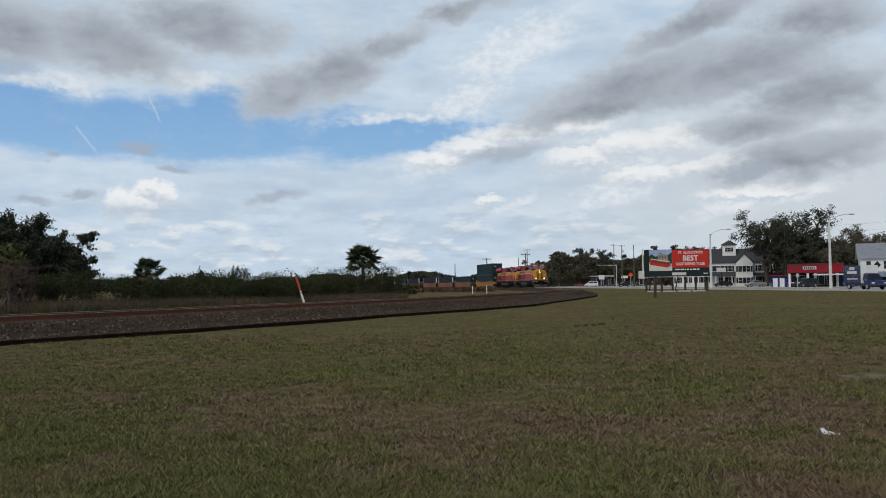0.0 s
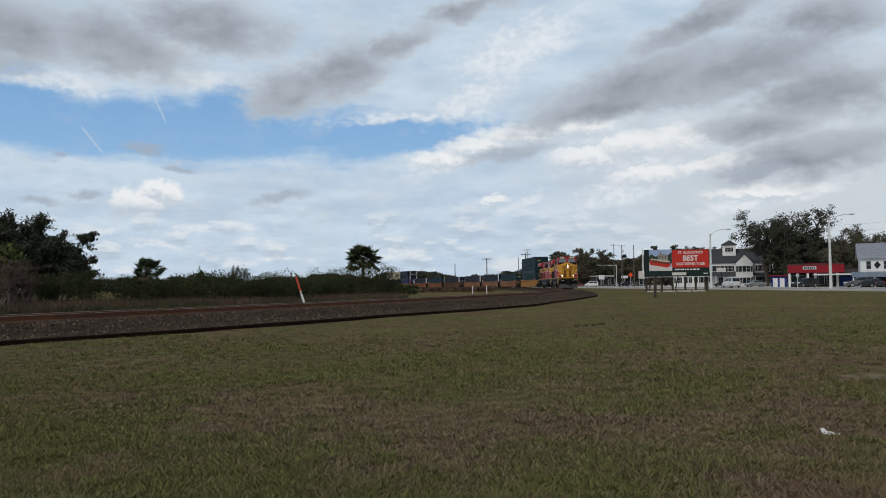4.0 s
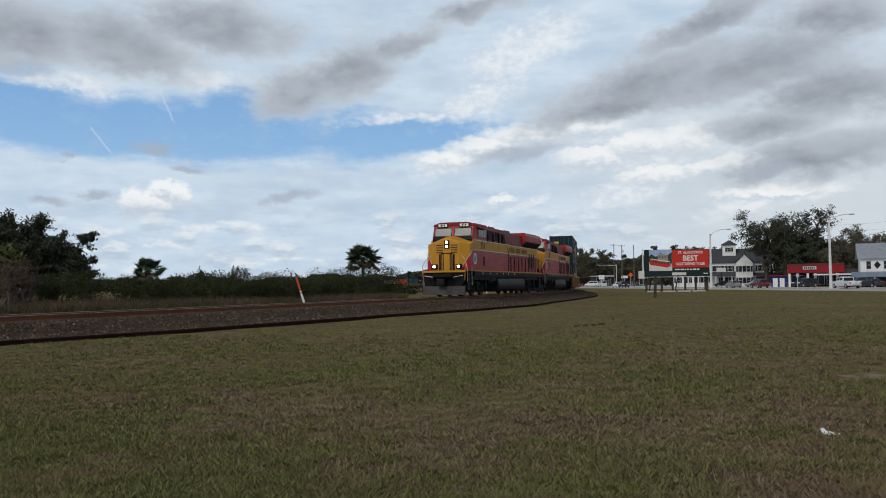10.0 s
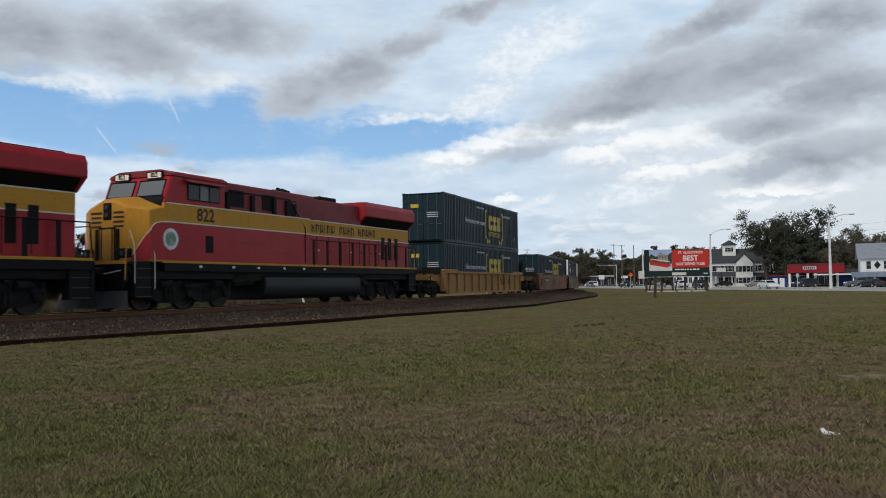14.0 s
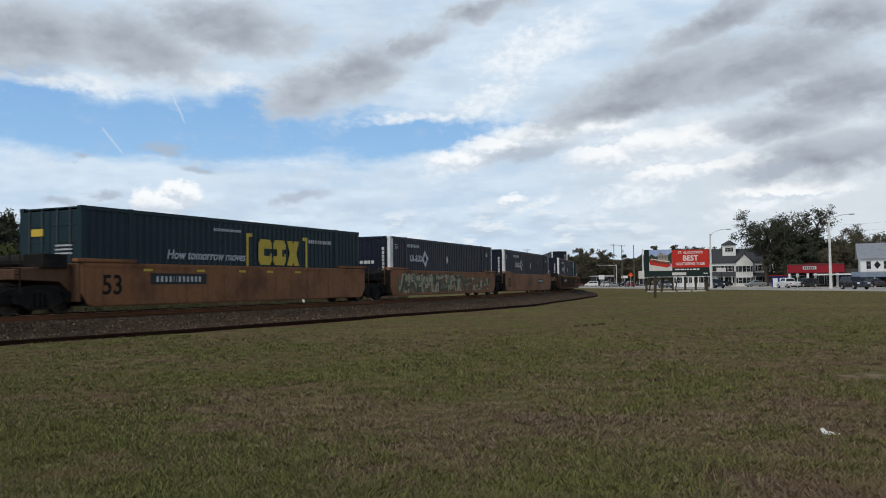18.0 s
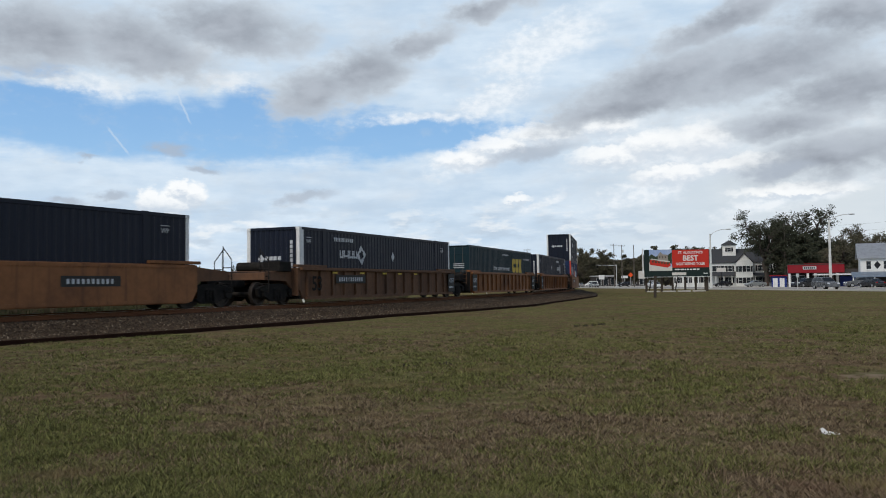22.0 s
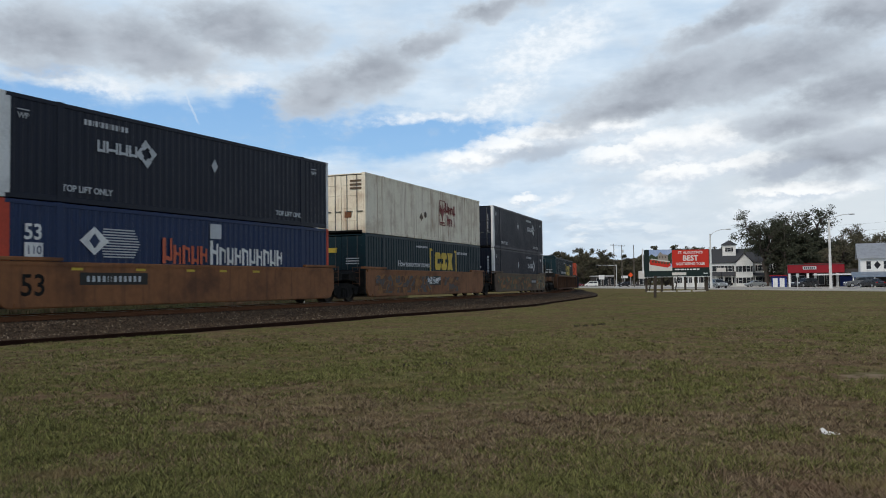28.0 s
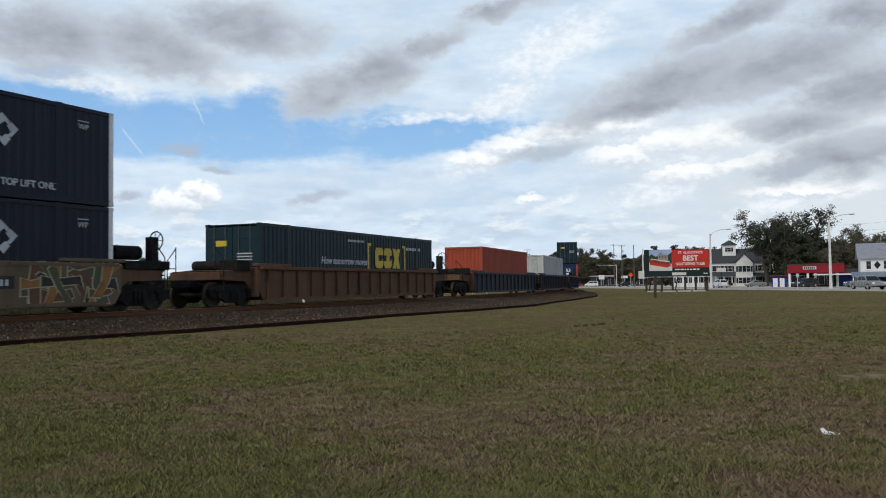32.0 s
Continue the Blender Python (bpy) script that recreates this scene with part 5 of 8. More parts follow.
    sh.prism([(-1.10, 3.60), (-1.52, 4.02), (-1.52, 4.46), (-1.40, 4.68), (1.40, 4.68), (1.52, 4.46), (1.52, 4.02), (1.10, 3.60)], -10.2, -4.9, "x")
    part("radiator_wing", sh, LOCO_RED, ob, "overhanging red radiator housing", bevel=0.03)
    sh = Shape()
    for s in (1, -1):
        sh.add([(-10.0, s * 1.125, 3.585), (-5.1, s * 1.125, 3.585), (-5.1, s * 1.505, 3.990), (-10.0, s * 1.505, 3.990)], [(0, 1, 2, 3)])
    part("radiator_screen", sh, BLACK, ob, "black radiator screen under the overhang", fix=False)
    sh = Shape()
    sh.box(-4.0, -2.6, -0.5, 0.5, 4.56, 4.80)
    part("exhaust_stack", sh, GRIME, ob, "sooty exhaust housing", bevel=0.03)
    sh = Shape()
    sh.box(-9.6, -5.4, -1.25, 1.25, 4.68, 4.73)
    part("radiator_lid", sh, GRIME, ob)
    sh = Shape()
    for i, y in enumerate((-0.16, 0.0, 0.16)):
        sh.tube((-0.6, y * 1.5, 4.80 + 0.06 * (i % 2)), (-0.05, y * 1.5, 4.80 + 0.06 * (i % 2)), 0.04, 0.11, n=10)
    sh.tube((-0.3, 0.0, 4.58), (-0.3, 0.0, 4.80), 0.05)
    part("air_horn", sh, GRIME, ob, "roof air horn")
    # cab
    sh = Shape()
    sh.prism([(5.1, 3.30), (8.32, 3.30), (8.28, 3.62), (7.95, 4.46), (7.70, 4.66), (5.1, 4.66)], -1.36, 1.36, "y")
    cab = part("cab", sh, LOCO_RED, ob, "red driver's cab", bevel=0.05)
    sh = Shape()
    sh.prism([(-1.40, 4.50), (-1.36, 4.60), (-0.9, 4.74), (0.9, 4.74), (1.36, 4.60), (1.40, 4.50)], 5.0, 7.95, "x")
    part("cab_roof", sh, LOCO_DARKRED, ob, "weathered cab roof", bevel=0.02)
    for s in (1, -1):
        sh = Shape()
        sh.box(5.45, 7.15, s * 1.37 - 0.012, s * 1.37 + 0.012, 3.74, 4.36)
        part("window_frame", sh, BLACK, cab)
        for a, b in ((5.5, 6.0), (6.08, 6.5), (6.58, 7.1)):
            sh = Shape()
            sh.box(a, b, s * 1.385 - 0.006, s * 1.385 + 0.006, 3.78, 4.32)
            # middle pane takes the paler glass, its sky sheen put into the colour
            part("side_window", sh, SHEEN_GLASS if a > 6 and a < 6.5 else GLASS, cab, "dark cab side window, painted sheen on the middle one")
        sh = Shape()
        sh.prism([(s * 1.36, 4.42), (s * 1.62, 4.32), (s * 1.62, 4.35), (s * 1.36, 4.48)], 5.3, 7.3, "x")
        part("sunshade", sh, LOCO_DARKRED, cab)
    # windscreen panes lie on the sloping front
    dz = (4.46 - 3.62)
    nx, nz = dz / math.hypot(dz, 0.33), 0.33 / math.hypot(dz, 0.33)
    for a, b in ((0.10, 1.22), (-1.22, -0.10)):
        sh = Shape()
        v = []
        for z, yy in ((3.82, a), (3.82, b), (4.36, b), (4.36, a)):
            x = 8.28 - 0.33 * (z - 3.62) / dz
            v.append((x + nx * 0.012, yy, z + nz * 0.012))
        sh.add(v, [(0, 1, 2, 3)])
        pane = part("windscreen", sh, SHEEN_GLASS, cab, "windscreen with sky sheen in its grey colour")
        sh = Shape()
        for i in range(4):
            sh.tube(v[i], v[(i + 1) % 4], 0.025, n=5)
        part("windscreen_frame", sh, BLACK, cab)
    sh = Shape()
    sh.prism([(8.2, 3.28), (8.345, 3.28), (8.335, 3.60), (8.262, 3.79), (8.2, 3.79)], -1.31, 1.31, "y")
    part("glare_panel", sh, BLACK, ob, "black anti-glare panel")
    for y in (0.72, -0.72):
        sh = Shape()
        sh.box(7.72, 8.02, y - 0.34, y + 0.34, 4.42, 4.66)
        nb = part("number_board", sh, BLACK, ob, "lit number board")
        sh = Shape()
        sh.box(8.015, 8.03, y - 0.29, y + 0.29, 4.45, 4.63)
        part("board_face", sh, NUMBER_ON, nb)
        part("lettering", lettering(number, 0.20, GRAF_C, bold=0.008), None, nb, "black road number " + number, m=facing(8.035, y, 4.54, "x"))
    # nose
    def ring(x, w, top, ch):
        return [(x, -w, 1.60), (x, w, 1.60), (x, w, top - ch), (x, 0.24, top), (x, -0.24, top), (x, -w, top - ch)]
    sh = Shape()
    sh.sweep([ring(8.25, 1.40, 3.82, 0.40), ring(8.60, 1.40, 3.78, 0.42), ring(8.95, 1.40, 3.72, 0.44), ring(9.30, 0.88, 3.64, 0.28), ring(9.36, 0.78, 3.56, 0.24)])
    part("nose", sh, LOCO_YELLOW, ob, "golden yellow short nose", bevel=0.03)
    for s in (1, -1):
        sh = Shape()
        curve_pts = [(8.1, 2.92), (8.45, 2.91), (8.70, 2.86), (8.85, 2.76), (8.95, 2.62), (8.95, 1.66)]
        sh.prism([(8.1, 1.66)] + curve_pts, s * 1.425 - 0.02, s * 1.425 + 0.004, "y")
        part("nose_flare", sh, LOCO_RED, ob, "red curved flare on the nose side")
        sh = Shape()
        sh.path([(a, s * 1.425, b) for a, b in curve_pts[:-1]] + [(9.07, s * 1.235, 2.35), (9.20, s * 1.05, 2.0), (9.31, s * 0.89, 1.66)], 0.018)
        part("nose_pinstripe", sh, CREAM, ob)
        sh = Shape()
        sh.add([(8.95, s * 1.40, 1.64), (9.31, s * 0.885, 1.64), (9.20, s * 1.035, 2.0), (9.07, s * 1.22, 2.35), (8.95, s * 1.40, 2.62)], [(0, 1, 2, 3, 4)])
        part("nose_cheek", sh, LOCO_RED, ob, "red cheek panel", fix=False, m=pose(0.012, s * 0.012, 0))
        sh = Shape()
        for j in range(4):
            sh.box(9.362, 9.378, s * 0.70 - (0.44 if s > 0 else 0.0), s * 0.70 + (0.44 if s < 0 else 0.0), 2.72 + j * 0.15, 2.78 + j * 0.15)
        part("nose_stripe", sh, GRAF_C, ob, "dark nose stripes")
        # ditch lights
        sh = Shape()
        sh.box(9.28, 9.52, s * 0.80 - 0.18, s * 0.80 + 0.18, 1.72, 2.02)
        box = part("ditch_light", sh, BLACK, ob, "ditch light housing", bevel=0.02)
        sh = Shape()
        sh.tube((9.52, s * 0.80, 1.87), (9.54, s * 0.80, 1.87), 0.085, n=16)
        part("lens", sh, LAMP_ON if lit else GLASS, box, "bright lamp" if lit else "")
    sh = Shape()
    sh.box(9.34, 9.39, -0.36, 0.36, 1.62, 2.72)
    part("nose_recess", sh, BLACK, ob, "black recess beside the nose door")
    sh = Shape()
    sh.box(9.36, 9.42, -0.20, 0.20, 1.62, 2.66)
    part("nose_door", sh, LOCO_YELLOW, ob, "yellow nose door", bevel=0.02)
    for y in (-0.46, 0.46):
        part("nose_bar", Shape().box(9.345, 9.40, y - 0.05, y + 0.05, 1.62, 2.66), BLACK, ob, "black upright bar")
    for y in (-0.28, 0.28):
        part("nose_trim", Shape().box(9.385, 9.40, y - 0.018, y + 0.018, 1.64, 2.66), LOCO_YELLOW, ob)
    sh = Shape()
    sh.box(9.24, 9.41, -0.17, 0.17, 2.98, 3.52)
    hl = part("headlight", sh, BLACK, ob, "black headlight housing", bevel=0.02)
    for z in (3.12, 3.38):
        sh = Shape()
        sh.tube((9.41, 0, z), (9.43, 0, z), 0.08, n=16)
        part("lens", sh, LAMP_ON if lit else GLASS, hl, "bright lamp" if lit else "")
    # front platform, coupler, plough, hoses
    sh = Shape()
    sh.box(9.3, 10.0, -1.40, 1.40, 1.50, 1.56)
    part("front_platform", sh, BLACK, ob)
    sh = Shape()
    sh.box(9.96, 10.04, -1.42, 1.42, 1.50, 1.62)
    part("platform_edge", sh, LOCO_YELLOW, ob, "yellow platform edge")
    part("pilot_plate", Shape().prism([(-1.32, 1.48), (-1.32, 0.95), (-1.05, 0.50), (1.05, 0.50), (1.32, 0.95), (1.32, 1.48)], 9.78, 9.96, "x"), BLACK, ob, bevel=0.02)
    part("pilot_plate", Shape().box(-10.6, -10.4, -1.35, 1.35, 0.62, 1.56), BLACK, ob, bevel=0.02)
    for e in (1, -1):
        sh = Shape()
        x = 9.96 if e > 0 else -10.55
        sh.box(min(x, x + e * 0.62), max(x, x + e * 0.62), -0.16, 0.16, 0.72, 1.04)
        sh.box(min(x + e * 0.45, x + e * 0.7), max(x + e * 0.45, x + e * 0.7), -0.24, 0.24, 0.70, 1.10)
        part("coupler", sh, GRIME, ob, "knuckle coupler", bevel=0.03)
        sh = Shape()
        for y in (0.5, 0.65, -0.5, -0.65):
            sh.path([(x, y, 1.25), (x + e * 0.22, y, 1.0), (x + e * 0.2, y, 0.62), (x + e * 0.02, y * 0.9, 0.5)], 0.025)
        part("brake_hose", sh, BLACK, ob)
    sh = Shape()
    sh.add([(9.98, -1.36, 0.66), (10.28, 0.0, 0.66), (9.98, 1.36, 0.66), (10.12, -1.36, 0.12), (10.55, 0.0, 0.12), (10.12, 1.36, 0.12), (9.86, -1.36, 0.12), (9.86, 1.36, 0.12), (9.86, -1.36, 0.66), (9.86, 1.36, 0.66)], [(0, 1, 4, 3), (1, 2, 5, 4), (3, 4, 5, 7, 6), (0, 8, 9, 2, 1), (8, 6, 7, 9), (0, 3, 6, 8), (2, 9, 7, 5)])
    part("plough", sh, DUSTY, ob, "dusty grey pilot plough")
    sh = Shape()
    sh.path([(10.05, -1.25, 1.30), (10.12, -0.5, 1.18), (10.12, 0.5, 1.18), (10.05, 1.25, 1.30)], 0.02)
    part("coupler_lever", sh, GALV, ob, "pale uncoupling lever")
    for y in (-0.95, -0.75, 0.75, 0.95):
        part("hose_box", Shape().box(9.96, 10.06, y - 0.07, y + 0.07, 1.05, 1.25), GRIME, ob)
    part("anticlimber", Shape().prism([(9.9, 1.10), (10.30, 1.18), (10.30, 1.34), (9.9, 1.46)], -0.62, 0.62, "y"), BLACK, ob, "black ribbed anticlimber", bevel=0.02)
    sh = Shape()
    for s in (1, -1):
        sh.path([(9.98, s * 1.36, 1.0), (9.98, s * 1.40, 1.9), (9.75, s * 1.30, 2.25), (9.5, s * 1.05, 2.4)], 0.018)
        sh.path([(-10.45, s * 1.35, 1.56), (-10.45, s * 1.35, 2.6), (-10.45, s * 0.4, 2.6), (-10.45, s * 0.4, 1.56)], 0.022)
    part("platform_rail", sh, LOCO_YELLOW, ob, "yellow platform handrails")
    # fuel tank with rounded underside
    sh = Shape()
    sh.prism([(-1.40, 1.15), (-1.46, 0.80), (-1.44, 0.50), (-1.30, 0.30), (-1.05, 0.24), (1.05, 0.24), (1.30, 0.30), (1.44, 0.50), (1.46, 0.80), (1.40, 1.15)], -4.6, 2.8, "x")
    part("fuel_tank", sh, TANK, ob, "dark slate fuel tank", bevel=0.05, smooth=True)
    for s in (1, -1):
        part("air_tank", Shape().tube((3.3, s * 1.1, 0.95), (4.5, s * 1.1, 0.95), 0.18, n=12), GRIME, ob, "dark air tank")
        for x0, x1, z, r in ((-9.9, -5.0, 1.12, 0.045), (-4.6, 2.9, 1.20, 0.05), (3.3, 8.4, 1.12, 0.045)):
            part("brake_pipe", Shape().tube((x0, s * 1.26, z), (x1, s * 1.26, z), r, n=8), GRIME, ob)
        for x in (8.1, 5.4, -5.3, -8.3):
            part("brake_cylinder", Shape().tube((x - 0.22, s * 1.20, 0.86), (x + 0.22, s * 1.20, 0.86), 0.13, n=10), GRIME, ob)
            part("sand_pipe", Shape().path([(x + 0.3, s * 1.22, 1.1), (x + 0.34, s * 1.15, 0.7), (x + 0.5, s * 0.95, 0.2)], 0.025), GRIME, ob)
        for x in (4.2, -4.9):
            part("equipment_box", Shape().box(x - 0.4, x + 0.4, s * 1.18 - 0.12, s * 1.18 + 0.12, 0.9, 1.25), GRIME, ob, bevel=0.02)
    for x in (6.75, -6.85):
        add_bogie(ob, x, 3, 1.95, 0.53)
    return ob


# -- make up the train: place of each vehicle's middle along the line at 20 s --
def ride(ob, off, half, z=0.0):
    MOVING.append((ob, off, half, z))
    return ob


ride(locomotive("814", "red and yellow leading diesel locomotive with lit headlamps", True), -57.2, 6.8)
ride(locomotive("822", "red and yellow second diesel locomotive, coupled behind the first", False), -35.8, 6.8)

STYLES = {}


def load(style, off, level, length=16.15, marks=""):
    """Puts a container into the well at off; level 0 below, 1 on top."""
    key = (style, length, marks)
    if key not in STYLES:
        ob = container(style, length, doors_first=marks == "doors")
        if style == "navy":
            mark_navy(ob, marks in ("rear", "doors"), 0.85 if marks == "fore" else 0.0)
        elif style == "teal":
            mark_teal(ob, "wide" if marks == "" else marks)
        elif style == "blue":
            mark_blue(ob)
        elif style == "beige":
            mark_beige(ob)
        STYLES[key] = ob
    else:
        ob = copy_thing(STYLES[key], Matrix.Identity(4))
    return ride(ob, off, 8.5, 0.33 + level * (BOX_H + 0.03))


WELLS = [
    (-12.85, TAN_WELL, True, "free", "free", "blocks", "ribbed yellow-tan well car carrying two stacked teal containers"),
    (10.4, BROWN_WELL, False, "free", "joint", "plate", "smooth rust-brown well car carrying one teal container"),
    (29.5, BROWN_WELL, False, "joint", "joint", "graffiti", "brown well car covered with pale green graffiti"),
    (48.7, BROWN_WELL, False, "joint", "free", "panel", "smooth rust-brown well car carrying one navy container"),
    (71.1, RUST_WELL, True, "free", "joint", "plate", "ribbed dark rust-brown well car carrying one navy container"),
    (90.7, BROWN_WELL, True, "joint", "joint", "", "ribbed brown well car carrying one teal container"),
    (109.9, BROWN_WELL, True, "joint", "free", "", "ribbed brown well car carrying one navy container"),
    (132.6, BROWN_WELL, False, "free", "joint", "plate", "smooth brown well car with navy over blue containers"),
    (151.9, BROWN_WELL, False, "joint", "joint", "tags", "rust-brown well car with rusty graffiti, beige over teal containers"),
    (171.0, GREY_WELL, False, "joint", "free", "tags", "grey-brown well car with graffiti and two navy containers"),
    (194.1, RUST_WELL, True, "free", "free", "", "ribbed brown well car carrying one teal container"),
    (217.1, NAVY_WELL, True, "free", "joint", "", "dark blue well car carrying an orange-red container"),
    (236.0, NAVY_WELL, True, "joint", "joint", "", "dark blue well car carrying a pale grey container"),
    (255.0, NAVY_WELL, True, "joint", "free", "", "empty dark blue well car"),
    (276.0, BROWN_WELL, False, "free", "joint", "", "brown well car with teal over blue containers"),
]
for off, mat, ribbed, fr, re_, marks, words in WELLS:
    ride(well_unit(mat, ribbed, fr, re_, 16.15, words, marks), off, 9.6)
for row in [("teal", -12.85, 0, 16.15, "stack"), ("teal", -12.85, 1, 16.15, "stack"), ("teal", 10.3, 0), ("navy", 29.5, 0, 16.15, "fore"), ("navy", 48.65, 0), ("navy", 71.1, 0), ("teal", 90.7, 0, 16.15, "narrow"), ("navy", 109.9, 0, 16.15, "rear"),
            ("blue", 132.6, 0), ("navy", 132.6, 1), ("teal", 151.9, 0), ("beige", 151.9, 1), ("navy", 171.0, 0, 16.15, "rear"), ("navy", 171.0, 1, 16.15, "doors"),
            ("teal", 194.1, 0, 16.15, "late"), ("orange", 217.1, 0, 12.2), ("grey", 236.0, 0, 12.2), ("blue", 276.0, 0), ("teal", 276.0, 1, 16.15, "narrow")]:
    load(*row)

# ---------- plants ----------
def leaf_material(name, dark, light, dry):
    mat = bpy.data.materials.new(name)
    k = Nodes(mat)
    g = k.n.new("ShaderNodeNewGeometry")
    r = g.outputs["Random Per Island"]
    col = k.mix(r, dark, light)
    col = k.mix(k.ramp(k.noise(k.coord(), 0.6, 3), 0.55, 0.75), col, dry)
    k.surface(col, 0.8, spec=0.08)
    return mat


OAK_LEAF = leaf_material("oak_leaf", (0.030, 0.035, 0.023), (0.078, 0.085, 0.056), (0.086, 0.080, 0.058))
BUSH_LEAF = leaf_material("bush_leaf", (0.020, 0.026, 0.010), (0.066, 0.074, 0.031), (0.078, 0.062, 0.036))
PALM_LEAF = leaf_material("palm_leaf", (0.030, 0.044, 0.024), (0.085, 0.105, 0.058), (0.085, 0.080, 0.046))
BRIGHT_LEAF = leaf_material("palmetto_leaf", (0.030, 0.040, 0.011), (0.072, 0.086, 0.024), (0.060, 0.062, 0.024))
DRY_STALK = leaf_material("dry_stalk", (0.060, 0.042, 0.028), (0.135, 0.090, 0.060), (0.080, 0.066, 0.040))
BARK = paint("bark", (0.060, 0.050, 0.042), 0.95, wear=0.4, grain=12)
GREY_TWIG = paint("grey_twig", (0.120, 0.094, 0.084), 0.95, wear=0.3)


def quads(name, c, size, mat, rng, upright=0.0, long=1.0):
    """A mesh of small leaf faces at the points c, turned at random."""
    n = len(c)
    a = rng.normal(size=(n, 3))
    if upright:
        a = a * (1 - upright) + np.array([0, 0, 1.0]) * upright
    a /= np.linalg.norm(a, axis=1)[:, None]
    b = np.cross(a, rng.normal(size=(n, 3)))
    b /= np.linalg.norm(b, axis=1)[:, None]
    s = size * rng.uniform(0.6, 1.3, size=(n, 1))
    a, b = a * s * long, b * s * 0.6
    v = np.stack([c - a, c + b * 0.9 - a * 0.1, c + a, c - b * 0.9 + a * 0.1], 1).reshape(-1, 3)
    me = bpy.data.meshes.new(name)
    me.vertices.add(4 * n), me.loops.add(4 * n), me.polygons.add(n)
    me.vertices.foreach_set("co", v.astype(np.float32).ravel())
    me.loops.foreach_set("vertex_index", np.arange(4 * n, dtype=np.int32))
    me.polygons.foreach_set("loop_start", np.arange(0, 4 * n, 4, dtype=np.int32))
    me.update(calc_edges=True)
    me.materials.append(mat)
    return me


def limb(sh, p, q, r, r2, rng, bends=4, sway=0.08):
    pts = [np.array(p) + (np.array(q) - np.array(p)) * t for t in np.linspace(0, 1, bends + 1)]
    ln = np.linalg.norm(np.array(q) - np.array(p))
    for i in range(1, bends):
        pts[i] = pts[i] + rng.normal(size=3) * ln * sway
    for i in range(bends):
        sh.tube(tuple(pts[i]), tuple(pts[i + 1]), r + (r2 - r) * i / bends, r + (r2 - r) * (i + 1) / bends, n=7, caps=False)
    return pts


def broad_tree(name, words, m, height, spread, seed, leaf, density=1.0, twigs=6, low=0.30, leafsize=0.32, group="trees beside the road", bare=0.0):
    """A tapered trunk, forking limbs, twigs, and a broken crown of small leaves about the twigs."""
    rng = np.random.default_rng(seed)
    ob = thing(name, words, "tree", group, m=m)
    sh = Shape()
    fork = np.array([rng.normal() * 0.3, rng.normal() * 0.3, height * low])
    limb(sh, (0, 0, -0.1), fork, height * 0.035, height * 0.026, rng, 4, 0.03)
    ends = []
    for i in range(8):
        a = 2 * math.pi * (i + rng.uniform(-0.35, 0.35)) / 8
        r = spread * rng.uniform(0.35, 0.78)
        end = np.array([math.cos(a) * r, math.sin(a) * r, height * (low + (0.86 - low) * rng.uniform(0.45, 1.0) * (1.08 - 0.5 * (r / spread) ** 2))])
        pts = limb(sh, fork, end, height * 0.017, height * 0.006, rng, 5, 0.07)
        for j in range(6):
            p = pts[rng.integers(2, 6)]
            out = np.array([math.cos(a), math.sin(a), 0.0])
            q = p + out * spread * rng.uniform(-0.05, 0.28) + np.array([rng.normal() * spread * 0.16, rng.normal() * spread * 0.16, rng.normal(0.05, 0.07) * height])
            limb(sh, p, q, height * 0.006, height * 0.0025, rng, 3, 0.08)
            for _ in range(twigs):
                w = q + rng.normal(size=3) * height * np.array([0.055, 0.055, 0.042])
                sh.tube(tuple(q), tuple(w), height * 0.0022, 0.012, n=4, caps=False)
                ends.append((q, w))
    cs = []
    for q, w in ends:
        n = int(26 * density * rng.uniform(0.5, 1.5))
        t = rng.uniform(0.35, 1.15, size=(n, 1))
        cs.append(q + (w - q) * t + rng.normal(size=(n, 3)) * height * np.array([0.022, 0.022, 0.015]))
    cs = np.concatenate(cs)
    cs = cs[(cs[:, 2] > height * low * 0.45) & (cs[:, 2] < height * 1.06)]
    part("trunk", sh, BARK if not bare else GREY_TWIG, ob, "tapered trunk with forking limbs", fix=False)
    part("crown", quads("crown", cs, leafsize, leaf, rng), None, ob, "uneven crown of small dark leaves")
    return ob


